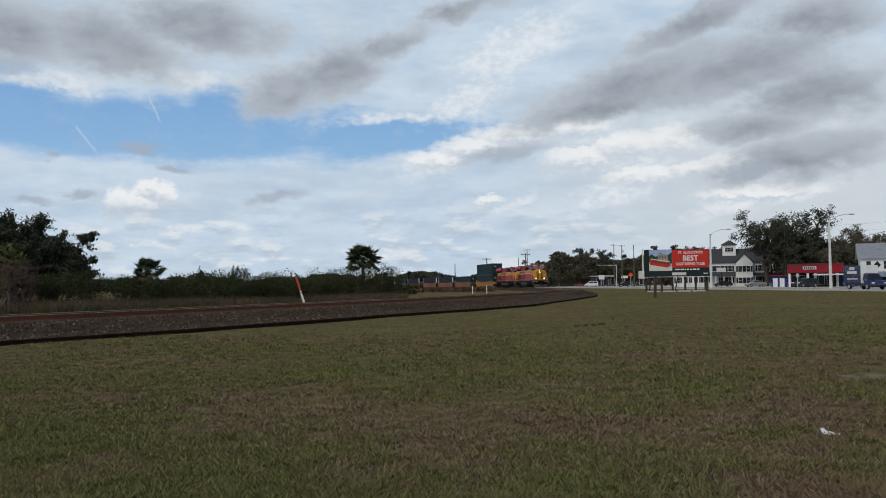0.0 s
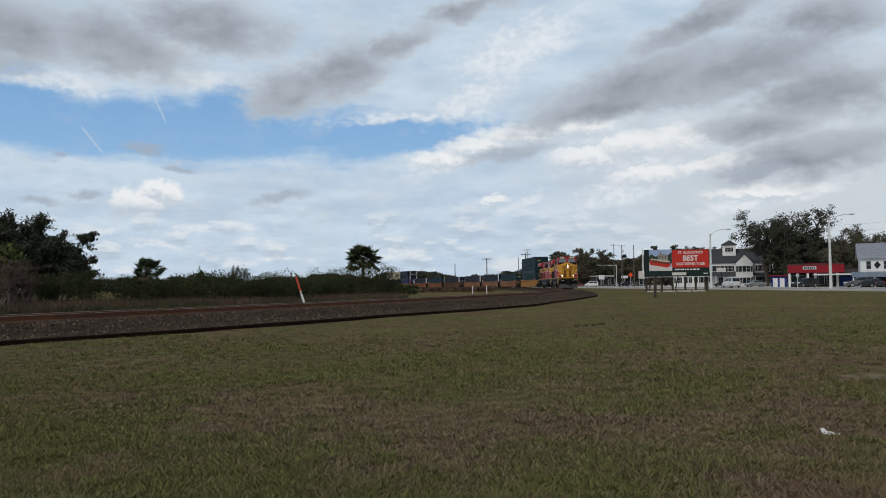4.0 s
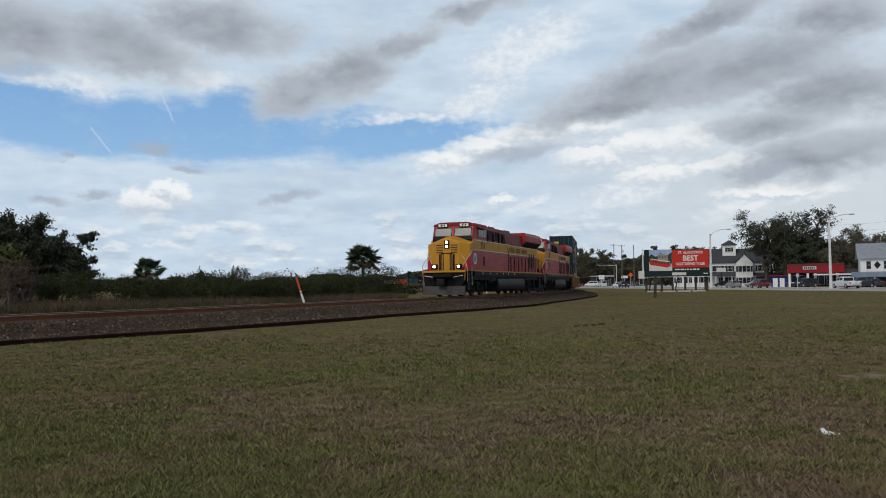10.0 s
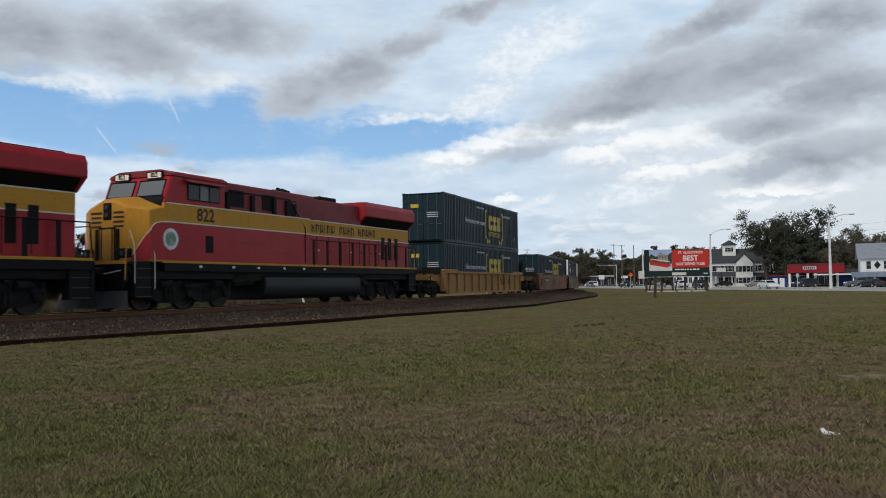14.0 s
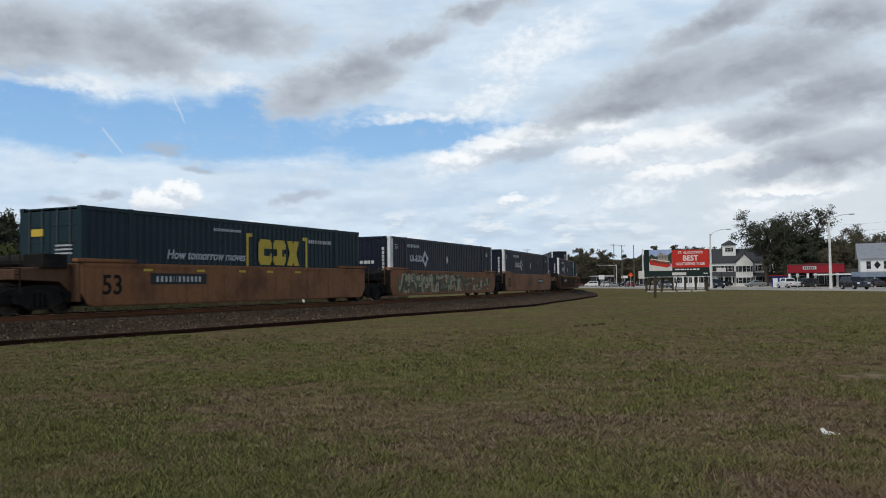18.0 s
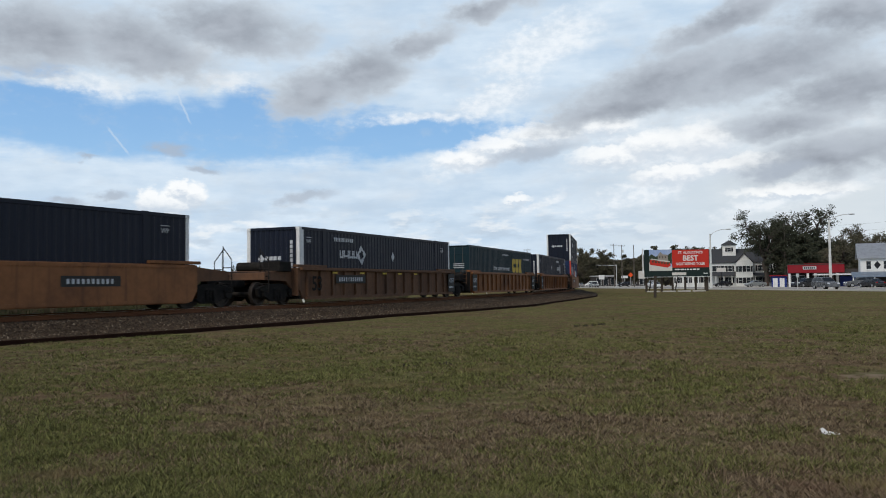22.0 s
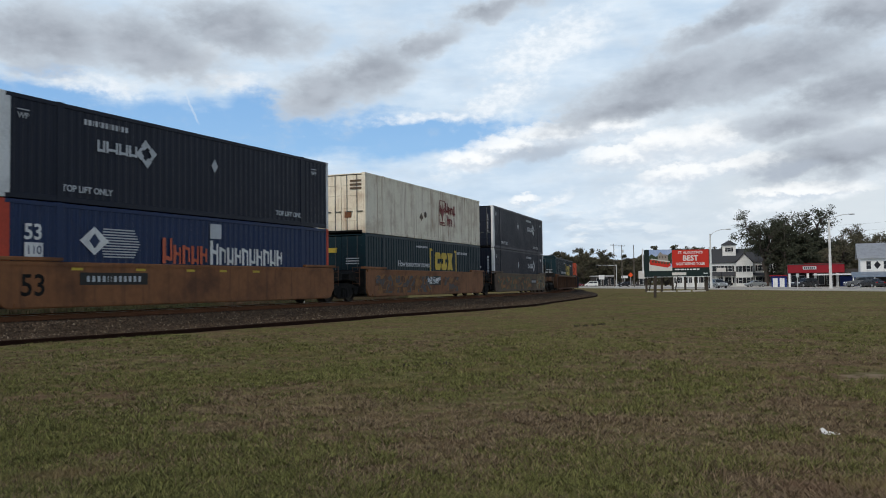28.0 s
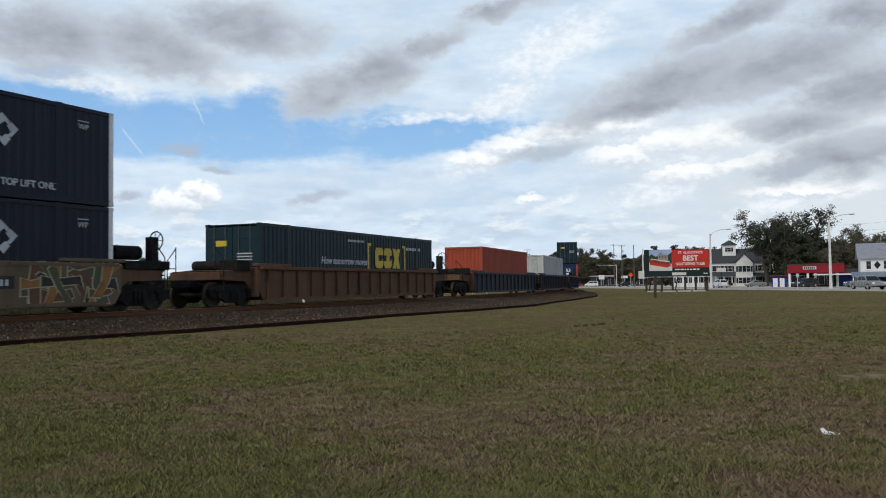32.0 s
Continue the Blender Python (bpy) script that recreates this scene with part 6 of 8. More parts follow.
def shrub(name, words, m, width, height, seed, leaf, n=1500, leafsize=0.13, spikes=0, group="shrubs along the line", category="shrub"):
    rng = np.random.default_rng(seed)
    ob = thing(name, words, category, group, m=m)
    sh = Shape()
    cs = []
    for i in range(9):
        a = rng.uniform(0, 2 * math.pi)
        r = rng.uniform(0.1, 0.8) * width / 2
        top = np.array([math.cos(a) * r, math.sin(a) * r, height * rng.uniform(0.45, 0.88)])
        limb(sh, (math.cos(a) * r * 0.4, math.sin(a) * r * 0.4, -0.05), top, 0.035, 0.012, rng, 3, 0.06)
        rad = rng.uniform(0.22, 0.36) * height
        k = n // 9
        d = rng.normal(size=(k, 3))
        d /= np.linalg.norm(d, axis=1)[:, None]
        c = top + d * rng.uniform(0.2, 1, size=(k, 1)) ** 0.5 * rad * np.array([1.35, 1.35, 1.0])
        low = rng.uniform(0, 1, size=k) < 0.35
        c[low, 2] = rng.uniform(0.05, 0.6, size=low.sum()) * height
        cs.append(c)
    for i in range(spikes):
        a, r = rng.uniform(0, 2 * math.pi), rng.uniform(0, 0.5) * width / 2
        b = np.array([math.cos(a) * r, math.sin(a) * r, height * 0.8])
        t = b + np.array([rng.normal() * 0.15, rng.normal() * 0.15, height * rng.uniform(0.25, 0.5)])
        limb(sh, b, t, 0.02, 0.008, rng, 2, 0.03)
        k = 60
        u = rng.uniform(0, 1, size=(k, 1))
        cs.append(b + (t - b) * u + rng.normal(size=(k, 3)) * 0.12 * (1.1 - u))
    part("branching", sh, BARK, ob, fix=False)
    cs = np.concatenate(cs)
    cs[:, 2] = np.maximum(cs[:, 2], 0.03)
    part("foliage", quads("foliage", cs, leafsize, leaf, rng), None, ob, "dense small leaves")
    return ob


def palm(m, height, crown, seed, words, fronds=30):
    """A cabbage palm: a ringed trunk and stiff fan-shaped fronds."""
    rng = np.random.default_rng(seed)
    ob = thing("palm_tree", words, "palm", "palms behind the line", m=m)
    sh = Shape()
    rings = []
    for i in range(13):
        z = -0.1 + (height + 0.1) * i / 12
        r = 0.17 + 0.02 * (i % 2) + (0.05 if i > 9 else 0)
        rings.append([(r * math.cos(2 * math.pi * k / 10), r * math.sin(2 * math.pi * k / 10), z) for k in range(10)])
    sh.sweep(rings)
    part("trunk", sh, BARK, ob, "ringed grey-brown trunk")
    for i in range(fronds):
        sh = Shape()
        az = i * 2.39996 + rng.uniform(-0.2, 0.2)
        el = math.asin(-0.55 + 1.52 * (i + 0.5) / fronds)
        d = Vector((math.cos(az) * math.cos(el), math.sin(az) * math.cos(el), math.sin(el)))
        base = Vector((0, 0, height))
        stem = base + d * crown * rng.uniform(0.18, 0.56)
        sh.tube(base, stem, 0.022, 0.012, n=4, caps=False)
        side = (Matrix.Rotation(rng.uniform(-0.7, 0.7), 3, d) @ d.cross(Vector((0, 0, 1)))).normalized()
        R = crown * rng.uniform(0.38, 0.50)
        for j in range(-9, 10):
            a = j * 0.165
            out = d * math.cos(a) + side * math.sin(a)
            wide = out.cross(d.cross(side)).normalized() * R * 0.050
            rr = R * (1 - 0.025 * abs(j)) * rng.uniform(0.88, 1.08)
            mid = stem + out * rr * 0.6 - Vector((0, 0, rr * 0.05))
            tip = stem + out * rr - Vector((0, 0, rr * rng.uniform(0.02, 0.18)))
            sh.add([stem, mid - wide, tip, mid + wide], [(0, 1, 2, 3)])
        part("frond", sh, PALM_LEAF if el > -0.35 else DRY_STALK, ob, "fan-shaped green frond" if i == fronds - 1 else "", fix=False)
    return ob


# -- the strip behind the line --
_r = random.Random(11)
broad_tree("oak_tree", "broad dark evergreen oak behind the railway line", pose(-41.5, 76, 0), 9.0, 6.6, 1, OAK_LEAF, 2.8, 9, 0.12, 0.125, "oaks behind the line")
broad_tree("oak_tree", "tall dark evergreen oak behind the railway line", pose(-36.8, 78, 0), 7.9, 5.2, 2, OAK_LEAF, 2.8, 9, 0.12, 0.125, "oaks behind the line")
broad_tree("oak_tree", "dark evergreen oak with a ragged side", pose(-33.6, 76, 0), 5.4, 2.7, 3, OAK_LEAF, 2.8, 8, 0.12, 0.11, "oaks behind the line")
broad_tree("oak_tree", "broad dark evergreen oak behind the railway line", pose(-50, 82, 0), 9.6, 7, 4, OAK_LEAF, 2.2, 9, 0.12, 0.2, "oaks behind the line")
broad_tree("oak_tree", "dark evergreen oak closing the row behind the line", pose(-38.6, 74, 0), 7.4, 4.6, 12, OAK_LEAF, 2.8, 9, 0.10, 0.125, "oaks behind the line")
broad_tree("oak_tree", "low dark evergreen oak at the end of the row", pose(-36.4, 79, 0), 6.4, 3.6, 13, OAK_LEAF, 2.6, 8, 0.10, 0.12, "oaks behind the line")
broad_tree("oak_tree", "rounded dark evergreen oak within the row", pose(-35.0, 77, 0), 7.0, 3.4, 14, OAK_LEAF, 2.8, 9, 0.10, 0.125, "oaks behind the line")
palm(pose(-24.9, 72, 0), 2.75, 1.75, 5, "short cabbage palm among the shrubs", 46)
palm(pose(-28.0, 75, 0), 1.9, 1.0, 6, "small cabbage palm half hidden by shrubs", 22)
palm(pose(-9.2, 98, 0), 4.35, 2.75, 7, "cabbage palm with a round head of fronds", 58)
shrub("palmetto", "bright yellow-green palmetto clump beside the line", pose(-33.6, 58, 0), 3.6, 2.1, 8, BRIGHT_LEAF, 1600, 0.2)
shrub("palmetto", "bright yellow-green palmetto under the oaks", pose(-34.5, 66, 0), 3.2, 4.6, 9, BRIGHT_LEAF, 1500, 0.22)
for i, (x, y, w, h) in enumerate([(-29.5, 70, 4.4, 2.6), (-26.4, 72, 4.2, 2.3), (-23.0, 70, 4.6, 2.2), (-20.2, 73, 4.4, 2.5), (-17.8, 71, 4.4, 2.5), (-15.2, 73, 4.6, 2.4), (-12.9, 76, 4.6, 2.2),
                                  (-32.6, 71, 4.4, 2.6), (-36.0, 68, 5.0, 2.6), (-21.6, 76, 4.6, 2.6), (-18.6, 77, 4.6, 2.9), (-15.9, 80, 4.6, 2.6), (-13.6, 86, 4.4, 2.4), (-12.2, 92, 4.4, 3.0), (-10.4, 95, 4.4, 3.2),
                                  (-8.2, 94, 4.4, 3.6), (-6.3, 97, 3.6, 3.4), (-24.3, 78, 4.5, 2.3), (-27.6, 80, 4.5, 2.4), (-14.8, 90, 4.5, 2.2), (-39, 66, 5, 3.0), (-11.6, 84, 4.0, 2.0)]):
    shrub("bush", "dense dull green bush beside the railway line", pose(x, y, 0, 0, 0, i * 40), w, h, 20 + i, BUSH_LEAF, 4200, 0.075, spikes=3 if i in (4, 9, 10) else 1 if i % 3 == 0 else 0)
for i, (x, y, h) in enumerate([(-27.6, 55, 3.9), (-26.9, 55.6, 3.6), (-28.3, 56, 3.5)]):
    broad_tree("bare_bush", "leafless grey-brown bush of thin twigs", pose(x, y, 0), h, 0.8, 60 + i, DRY_STALK, 0.25, 9, 0.10, 0.045, "bare bushes", bare=0.6)


def field(name, words, n, seed, box, hgt, wid, mat, keep, category="grass", lean=0.35):
    """Upright blades scattered over part of the ground: one object of stuff."""
    rng, rnd = np.random.default_rng(seed), random.Random(seed)
    x0, x1, y0, y1 = box
    pts = []
    while len(pts) < n:
        x, y = rnd.uniform(x0, x1), rnd.uniform(y0, y1)
        if keep(x, y, rnd):
            pts.append((x, y, relief(x, y) - 0.004))
    c = np.array(pts)
    n = len(c)
    h = hgt * rng.uniform(0.45, 1.25, size=(n, 1))
    a = rng.uniform(0, 2 * math.pi, size=n)
    side = np.stack([np.cos(a), np.sin(a), np.zeros(n)], 1) * wid * rng.uniform(0.7, 1.3, size=(n, 1))
    bendv = np.stack([rng.normal(size=n) * lean, rng.normal(size=n) * lean, np.ones(n)], 1)
    v = np.stack([c - side, c + side, c + bendv * h], 1).reshape(-1, 3)
    me = bpy.data.meshes.new(name)
    me.vertices.add(3 * n), me.loops.add(3 * n), me.polygons.add(n)
    me.vertices.foreach_set("co", v.astype(np.float32).ravel())
    me.loops.foreach_set("vertex_index", np.arange(3 * n, dtype=np.int32))
    me.polygons.foreach_set("loop_start", np.arange(0, 3 * n, 3, dtype=np.int32))
    me.update(calc_edges=True)
    me.materials.append(mat)
    return tagged(new(name, me), words, category, "", "stuff")


LINE_XY = np.array([on_line(s)[:2] for s in range(0, 130, 2)])


GRASS_CELLS = {(i, j): bool(np.min(np.hypot(LINE_XY[:, 0] - i * 0.5, LINE_XY[:, 1] - j * 0.5)) > 5.4) for i in range(-100, 101) for j in range(0, 241)}


def on_grass(x, y):
    return GRASS_CELLS.get((round(x * 2), round(y * 2)), True)


def in_view(x, y):
    """Inside the stretch before the camera, and not on the worn sandy spot."""
    return abs(x) < 0.56 * y + 0.4 and ((x - 6.1) * 0.85) ** 2 + ((y - 11.5) * 1.3) ** 2 + 1.2 * noise.noise((x * 2.5, y * 2.5, 1.0)) > 0.3


field("dry_weeds", "dry brown weeds at the foot of the bushes", 20000, 71, (-42, -4, 40, 100), 0.62, 0.022, DRY_STALK,
      lambda x, y, r: abs(x) < 0.56 * y and noise.noise((x * 0.25, y * 0.25, 0)) + r.uniform(-0.15, 0.15) > 0.02 and y > 40 + max(0.0, (x + 26) * 1.35) and y < 76 + max(0.0, (x + 26) * 1.5) and on_grass(x, y), "weeds", 0.5)
field("green_weeds", "rank olive green weeds between the track and the bushes", 24000, 72, (-42, -4, 40, 100), 0.45, 0.03, BUSH_LEAF,
      lambda x, y, r: abs(x) < 0.56 * y and noise.noise((x * 0.3, y * 0.3, 9)) + r.uniform(-0.2, 0.2) > -0.15 and y > 40 + max(0.0, (x + 26) * 1.35) and y < 78 + max(0.0, (x + 26) * 1.5) and on_grass(x, y), "weeds", 0.7)
GRASS_GREEN = leaf_material("grass_blade_green", (0.077, 0.082, 0.028), (0.218, 0.218, 0.074), (0.212, 0.167, 0.087))
GRASS_STRAW = leaf_material("grass_blade_straw", (0.064, 0.043, 0.030), (0.289, 0.220, 0.136), (0.167, 0.110, 0.072))


GRASS_NEAR = leaf_material("grass_blade_near", (0.036, 0.040, 0.014), (0.231, 0.229, 0.080), (0.199, 0.148, 0.079))


def bareness(x, y):
    """Above 0 where the lawn is worn brown."""
    return noise.noise((x * 0.33, y * 0.33, 21.0)) + 0.5 * noise.noise((x * 1.1, y * 1.1, 5.0)) - 0.02 + (0.12 if x > 2.2 and y < 17 else 0.05 if y < 9 else -0.05)


def thins(y, r, a, b):
    """True ever more seldom from a to b."""
    return r.random() < (b - y) / (b - a)


def greens(x, y, r):
    return in_view(x, y) and bareness(x, y) + r.uniform(-0.22, 0.22) < 0.0


def straws(x, y, r):
    return in_view(x, y) and bareness(x, y) + r.uniform(-0.35, 0.35) > 0.0


def smooth_noise(x, y, scale, seed):
    """Value noise over arrays of places, about -1 to 1."""
    rng = np.random.default_rng(seed)
    table = rng.uniform(-1, 1, (128, 128))
    u, v = x * scale + 40.0, y * scale + 40.0
    i, j = np.floor(u).astype(int), np.floor(v).astype(int)
    f, g = u - i, v - j
    f, g = f * f * (3 - 2 * f), g * g * (3 - 2 * g)
    at = lambda a, b: table[a % 128, b % 128]
    return (at(i, j) * (1 - f) + at(i + 1, j) * f) * (1 - g) + (at(i, j + 1) * (1 - f) + at(i + 1, j + 1) * f) * g


def tufts(name, words, n, seed, blades, hgt, mat, green, spread=0.035, lean=0.75):
    """Clumps of bent blades, thicker towards the camera; green ones leave the worn patches free, dead ones fill them."""
    rng = np.random.default_rng(seed)
    y = 4.5 / (1 - rng.uniform(0, 1, n * 3) * (1 - 4.5 / 24.0)) ** 1.0
    x = rng.uniform(-0.57, 0.57, n * 3) * y
    worn = smooth_noise(x, y, 0.55, 3) + 0.6 * smooth_noise(x, y, 1.5, 4) + 0.35 * smooth_noise(x, y, 4.0, 5) + np.where((x > 1.2) & (y < 9.5), 0.38, 0.0) + np.where(x > 3.5, 0.2, 0.0) - 0.12
    worn = worn + rng.uniform(-0.5, 0.5, n * 3)
    off_spot = ((x - 6.1) * 0.85) ** 2 + ((y - 11.5) * 1.3) ** 2 + 0.5 * smooth_noise(x, y, 2.5, 8) > 0.5
    keep = np.where((worn < 0.1 if green else worn > -0.25) & off_spot)[0][:n]
    x, y = x[keep], y[keep]
    n = len(x)
    z = np.array([relief(a, b) for a, b in zip(x, y)]) - 0.006
    big = np.repeat(rng.uniform(0.55, 1.0, n) + 0.45 * np.maximum(0, smooth_noise(x, y, 2.2, 9)), blades)[:, None]
    c = np.repeat(np.column_stack([x, y, z]), blades, 0)
    m = n * blades
    a = rng.uniform(0, 2 * math.pi, m)
    out = np.column_stack([np.cos(a), np.sin(a), np.zeros(m)])
    r = rng.uniform(0, 1, (m, 1))
    c = c + out * r * spread * (1 + 0.06 * c[:, 1:2])
    h = hgt * big * rng.uniform(0.5, 1.2, (m, 1))
    t = rng.uniform(0, 2 * math.pi, m)
    wide = np.column_stack([np.cos(t), np.sin(t), np.zeros(m)]) * (0.0016 + 0.00034 * c[:, 1:2])
    bow = out * h * lean * (0.3 + r) + np.array([0, 0, 1.0]) * h
    bow = bow + rng.normal(size=(m, 3)) * h * np.array([0.3, 0.3, 0.0])
    v = np.stack([c - wide, c + wide, c + bow * 0.55 + np.array([0, 0, 1.0]) * h * 0.12 + wide * 0.7, c + bow * 0.55 + np.array([0, 0, 1.0]) * h * 0.12 - wide * 0.7, c + bow], 1).reshape(-1, 3)
    q = np.arange(m)[:, None] * 5
    loops = np.concatenate([q + np.array([0, 1, 2, 3]), q + np.array([3, 2, 4])], 1).reshape(-1)
    me = bpy.data.meshes.new(name)
    me.vertices.add(5 * m), me.loops.add(7 * m), me.polygons.add(2 * m)
    me.vertices.foreach_set("co", v.astype(np.float32).ravel())
    me.loops.foreach_set("vertex_index", loops.astype(np.int32))
    starts = (np.arange(m)[:, None] * 7 + np.array([0, 4])).reshape(-1)
    me.polygons.foreach_set("loop_start", starts.astype(np.int32))
    me.update(calc_edges=True)
    me.materials.append(mat)
    return tagged(new(name, me), words, "grass", "", "stuff")


tufts("grass", "short dull green lawn tufts", 19000, 81, 12, 0.052, GRASS_NEAR, True, 0.045, 1.1)
tufts("dead_grass", "dry straw-coloured tufts in the worn patches", 12000, 83, 11, 0.045, GRASS_STRAW, False, 0.05, 1.5)
field("grass", "short dull green lawn blades farther off", 20000, 82, (-24, 24, 10, 44), 0.050, 0.009, GRASS_GREEN, lambda x, y, r: greens(x, y, r) and on_grass(x, y) and thins(16 - y, r, 0, 7) and thins(y, r, 26, 44), lean=1.9)
field("dead_grass", "dry straw-coloured grass blades farther off", 14000, 85, (-24, 24, 10, 44), 0.050, 0.009, GRASS_STRAW, lambda x, y, r: straws(x, y, r) and on_grass(x, y) and thins(16 - y, r, 0, 7) and thins(y, r, 26, 44), lean=1.9)
field("far_grass", "distant uneven lawn tufts", 9000, 86, (-10, 48, 26, 110), 0.05, 0.025, GRASS_GREEN, lambda x, y, r: abs(x) < 0.56 * y and noise.noise((x * 0.2, y * 0.2, 4.0)) + r.uniform(-0.7, 0.7) > 0 and on_grass(x, y) and thins(34 - y, r, 0, 9), lean=2.4)
field("tall_grass", "scattered taller pale seed stalks in the lawn", 2600, 84, (-9.5, 9.5, 4.8, 20), 0.14, 0.0022, GRASS_STRAW, straws, lean=0.5)
for i, (x, y, w) in enumerate([(-0.62, 13.9, 0.24), (-0.45, 14.0, 0.16), (-0.10, 14.1, 0.2), (0.06, 14.0, 0.26), (0.45, 13.9, 0.14), (4.0, 26.0, 0.3), (4.6, 26.4, 0.34), (4.3, 26.2, 0.26), (5.0, 27.2, 0.3)]):
    shrub("weed", "small dull broad-leaved weed in the lawn", pose(x, y, relief(x, y) - 0.01), w, w * 0.32, 300 + i, GRASS_GREEN, 90, 0.016 + 0.012 * w, group="weeds in the lawn", category="weed")

# ---------- the road and what stands beside it ----------
ROAD_TURN = 3.15  # degrees by which the road leans from the y axis


def on_road(y, across, z=0.0):
    """A place y metres ahead and that far across from the road's near edge."""
    return (52.0 - 0.055 * (y - 95) + across, y, z)


def strip(name, words, a, b, z, mat, y0=-200, y1=1500, low=-0.15):
    sh = Shape()
    rings = []
    y = y0
    while y <= y1:
        rings.append([(*on_road(y, a)[:2], low), (*on_road(y, a)[:2], z), (*on_road(y, b)[:2], z), (*on_road(y, b)[:2], low)])
        y += 25 if y < 400 else 100
    sh.sweep(rings)
    return thing(name, words, name, kind="structure", shape=sh, mats=mat)


strip("pavement", "pale concrete pavement beside the road", -2.2, -0.3, 0.10, CONCRETE)
strip("kerb", "pale concrete kerb", -0.3, -0.02, 0.15, CONCRETE)
ROAD = strip("road", "pale grey worn asphalt road", -0.02, 16.4, 0.03, ASPHALT)
strip("kerb", "pale concrete kerb", 16.4, 16.7, 0.15, CONCRETE)
strip("forecourt", "pale concrete forecourt in front of the shops", 16.7, 70.0, 0.06, CONCRETE)
LINE_PAINT = paint("road_line_paint", (0.62, 0.60, 0.52), 0.8, wear=0.4)
for i in range(36):
    for a in (4.2, 12.4):
        sh = Shape()
        sh.box(-0.07, 0.07, 0, 3.0, 0.0, 0.012)
        if i == 0:
            LM = sh.mesh("lane_mark", [LINE_PAINT])
        part("lane_mark", LM, None, ROAD, m=pose(*on_road(90 + i * 9, a, 0.028), 0, 0, ROAD_TURN))

# ---------- vehicles ----------
CAR_PAINT = {}


def car_paint(name, colour, rough=0.25):
    if name not in CAR_PAINT:
        mat = bpy.data.materials.new("car_paint_" + name)
        k = Nodes(mat)
        dust = k.noise(k.coord(), 2.0, 4)
        s = k.surface(k.mix(k.m("MULTIPLY", k.ramp(dust, 0.45, 0.8), 0.25), colour, (0.2, 0.18, 0.15)), k.m("MULTIPLY_ADD", dust, 0.2, rough - 0.08), 0.0)
        s.inputs["Coat Weight"].default_value = 0.15
        CAR_PAINT[name] = mat
    return CAR_PAINT[name]


RUBBER = paint("tyre_rubber", (0.018, 0.018, 0.018), 0.9, wear=0.2)
RIM = paint("wheel_rim", (0.45, 0.45, 0.46), 0.35, 0.6, wear=0.2)
TAIL = paint("tail_lamp_red", (0.35, 0.012, 0.012), 0.25, wear=0.05)
HEAD = paint("head_lamp_clear", (0.75, 0.76, 0.78), 0.15, wear=0.05)
CAR_LABELS = {}

OUTLINES = {  # side outlines of body and cabin: x forwards, z up; then wheel places, wheel size, half width
    "sedan": ([(-2.35, 0.45), (-2.30, 0.85), (-2.1, 1.0), (-1.5, 1.03), (1.0, 0.96), (2.05, 0.80), (2.32, 0.62), (2.35, 0.38), (2.1, 0.25), (-2.2, 0.25)],
              [(-1.75, 1.0), (-1.05, 1.40), (-0.3, 1.46), (0.4, 1.42), (1.25, 0.94)], (-1.38, 1.42), 0.32, 0.90),
    "suv": ([(-2.35, 0.5), (-2.32, 1.0), (-2.2, 1.12), (1.1, 1.08), (2.1, 0.98), (2.35, 0.75), (2.38, 0.42), (2.1, 0.3), (-2.2, 0.3)],
            [(-2.25, 1.1), (-2.0, 1.66), (-1.2, 1.76), (0.2, 1.74), (1.2, 1.06)], (-1.4, 1.45), 0.37, 0.95),
    "pickup": ([(-2.8, 0.55), (-2.8, 1.12), (-0.75, 1.12), (1.2, 1.12), (2.5, 1.05), (2.75, 0.85), (2.78, 0.48), (2.5, 0.36), (-2.6, 0.4)],
               [(-0.85, 1.10), (-0.70, 1.74), (0.1, 1.84), (0.75, 1.80), (1.5, 1.10)], (-1.75, 1.75), 0.40, 1.0),
    "van": ([(-2.7, 0.45), (-2.7, 1.2), (1.6, 1.2), (2.45, 1.05), (2.7, 0.75), (2.7, 0.4), (2.4, 0.3), (-2.5, 0.3)],
            [(-2.68, 1.18), (-2.6, 2.1), (-1.5, 2.2), (0.9, 2.15), (2.0, 1.14)], (-1.7, 1.75), 0.36, 1.0),
    "truck": ([(-3.4, 0.6), (-3.4, 0.82), (1.4, 0.82), (1.4, 1.25), (2.9, 1.18), (3.15, 0.9), (3.18, 0.5), (2.8, 0.38), (1.2, 0.5), (-3.2, 0.55)],
              [(1.0, 1.22), (1.02, 2.05), (1.3, 2.15), (1.7, 2.1), (2.35, 1.2)], (-2.2, 2.1), 0.42, 1.05),
}


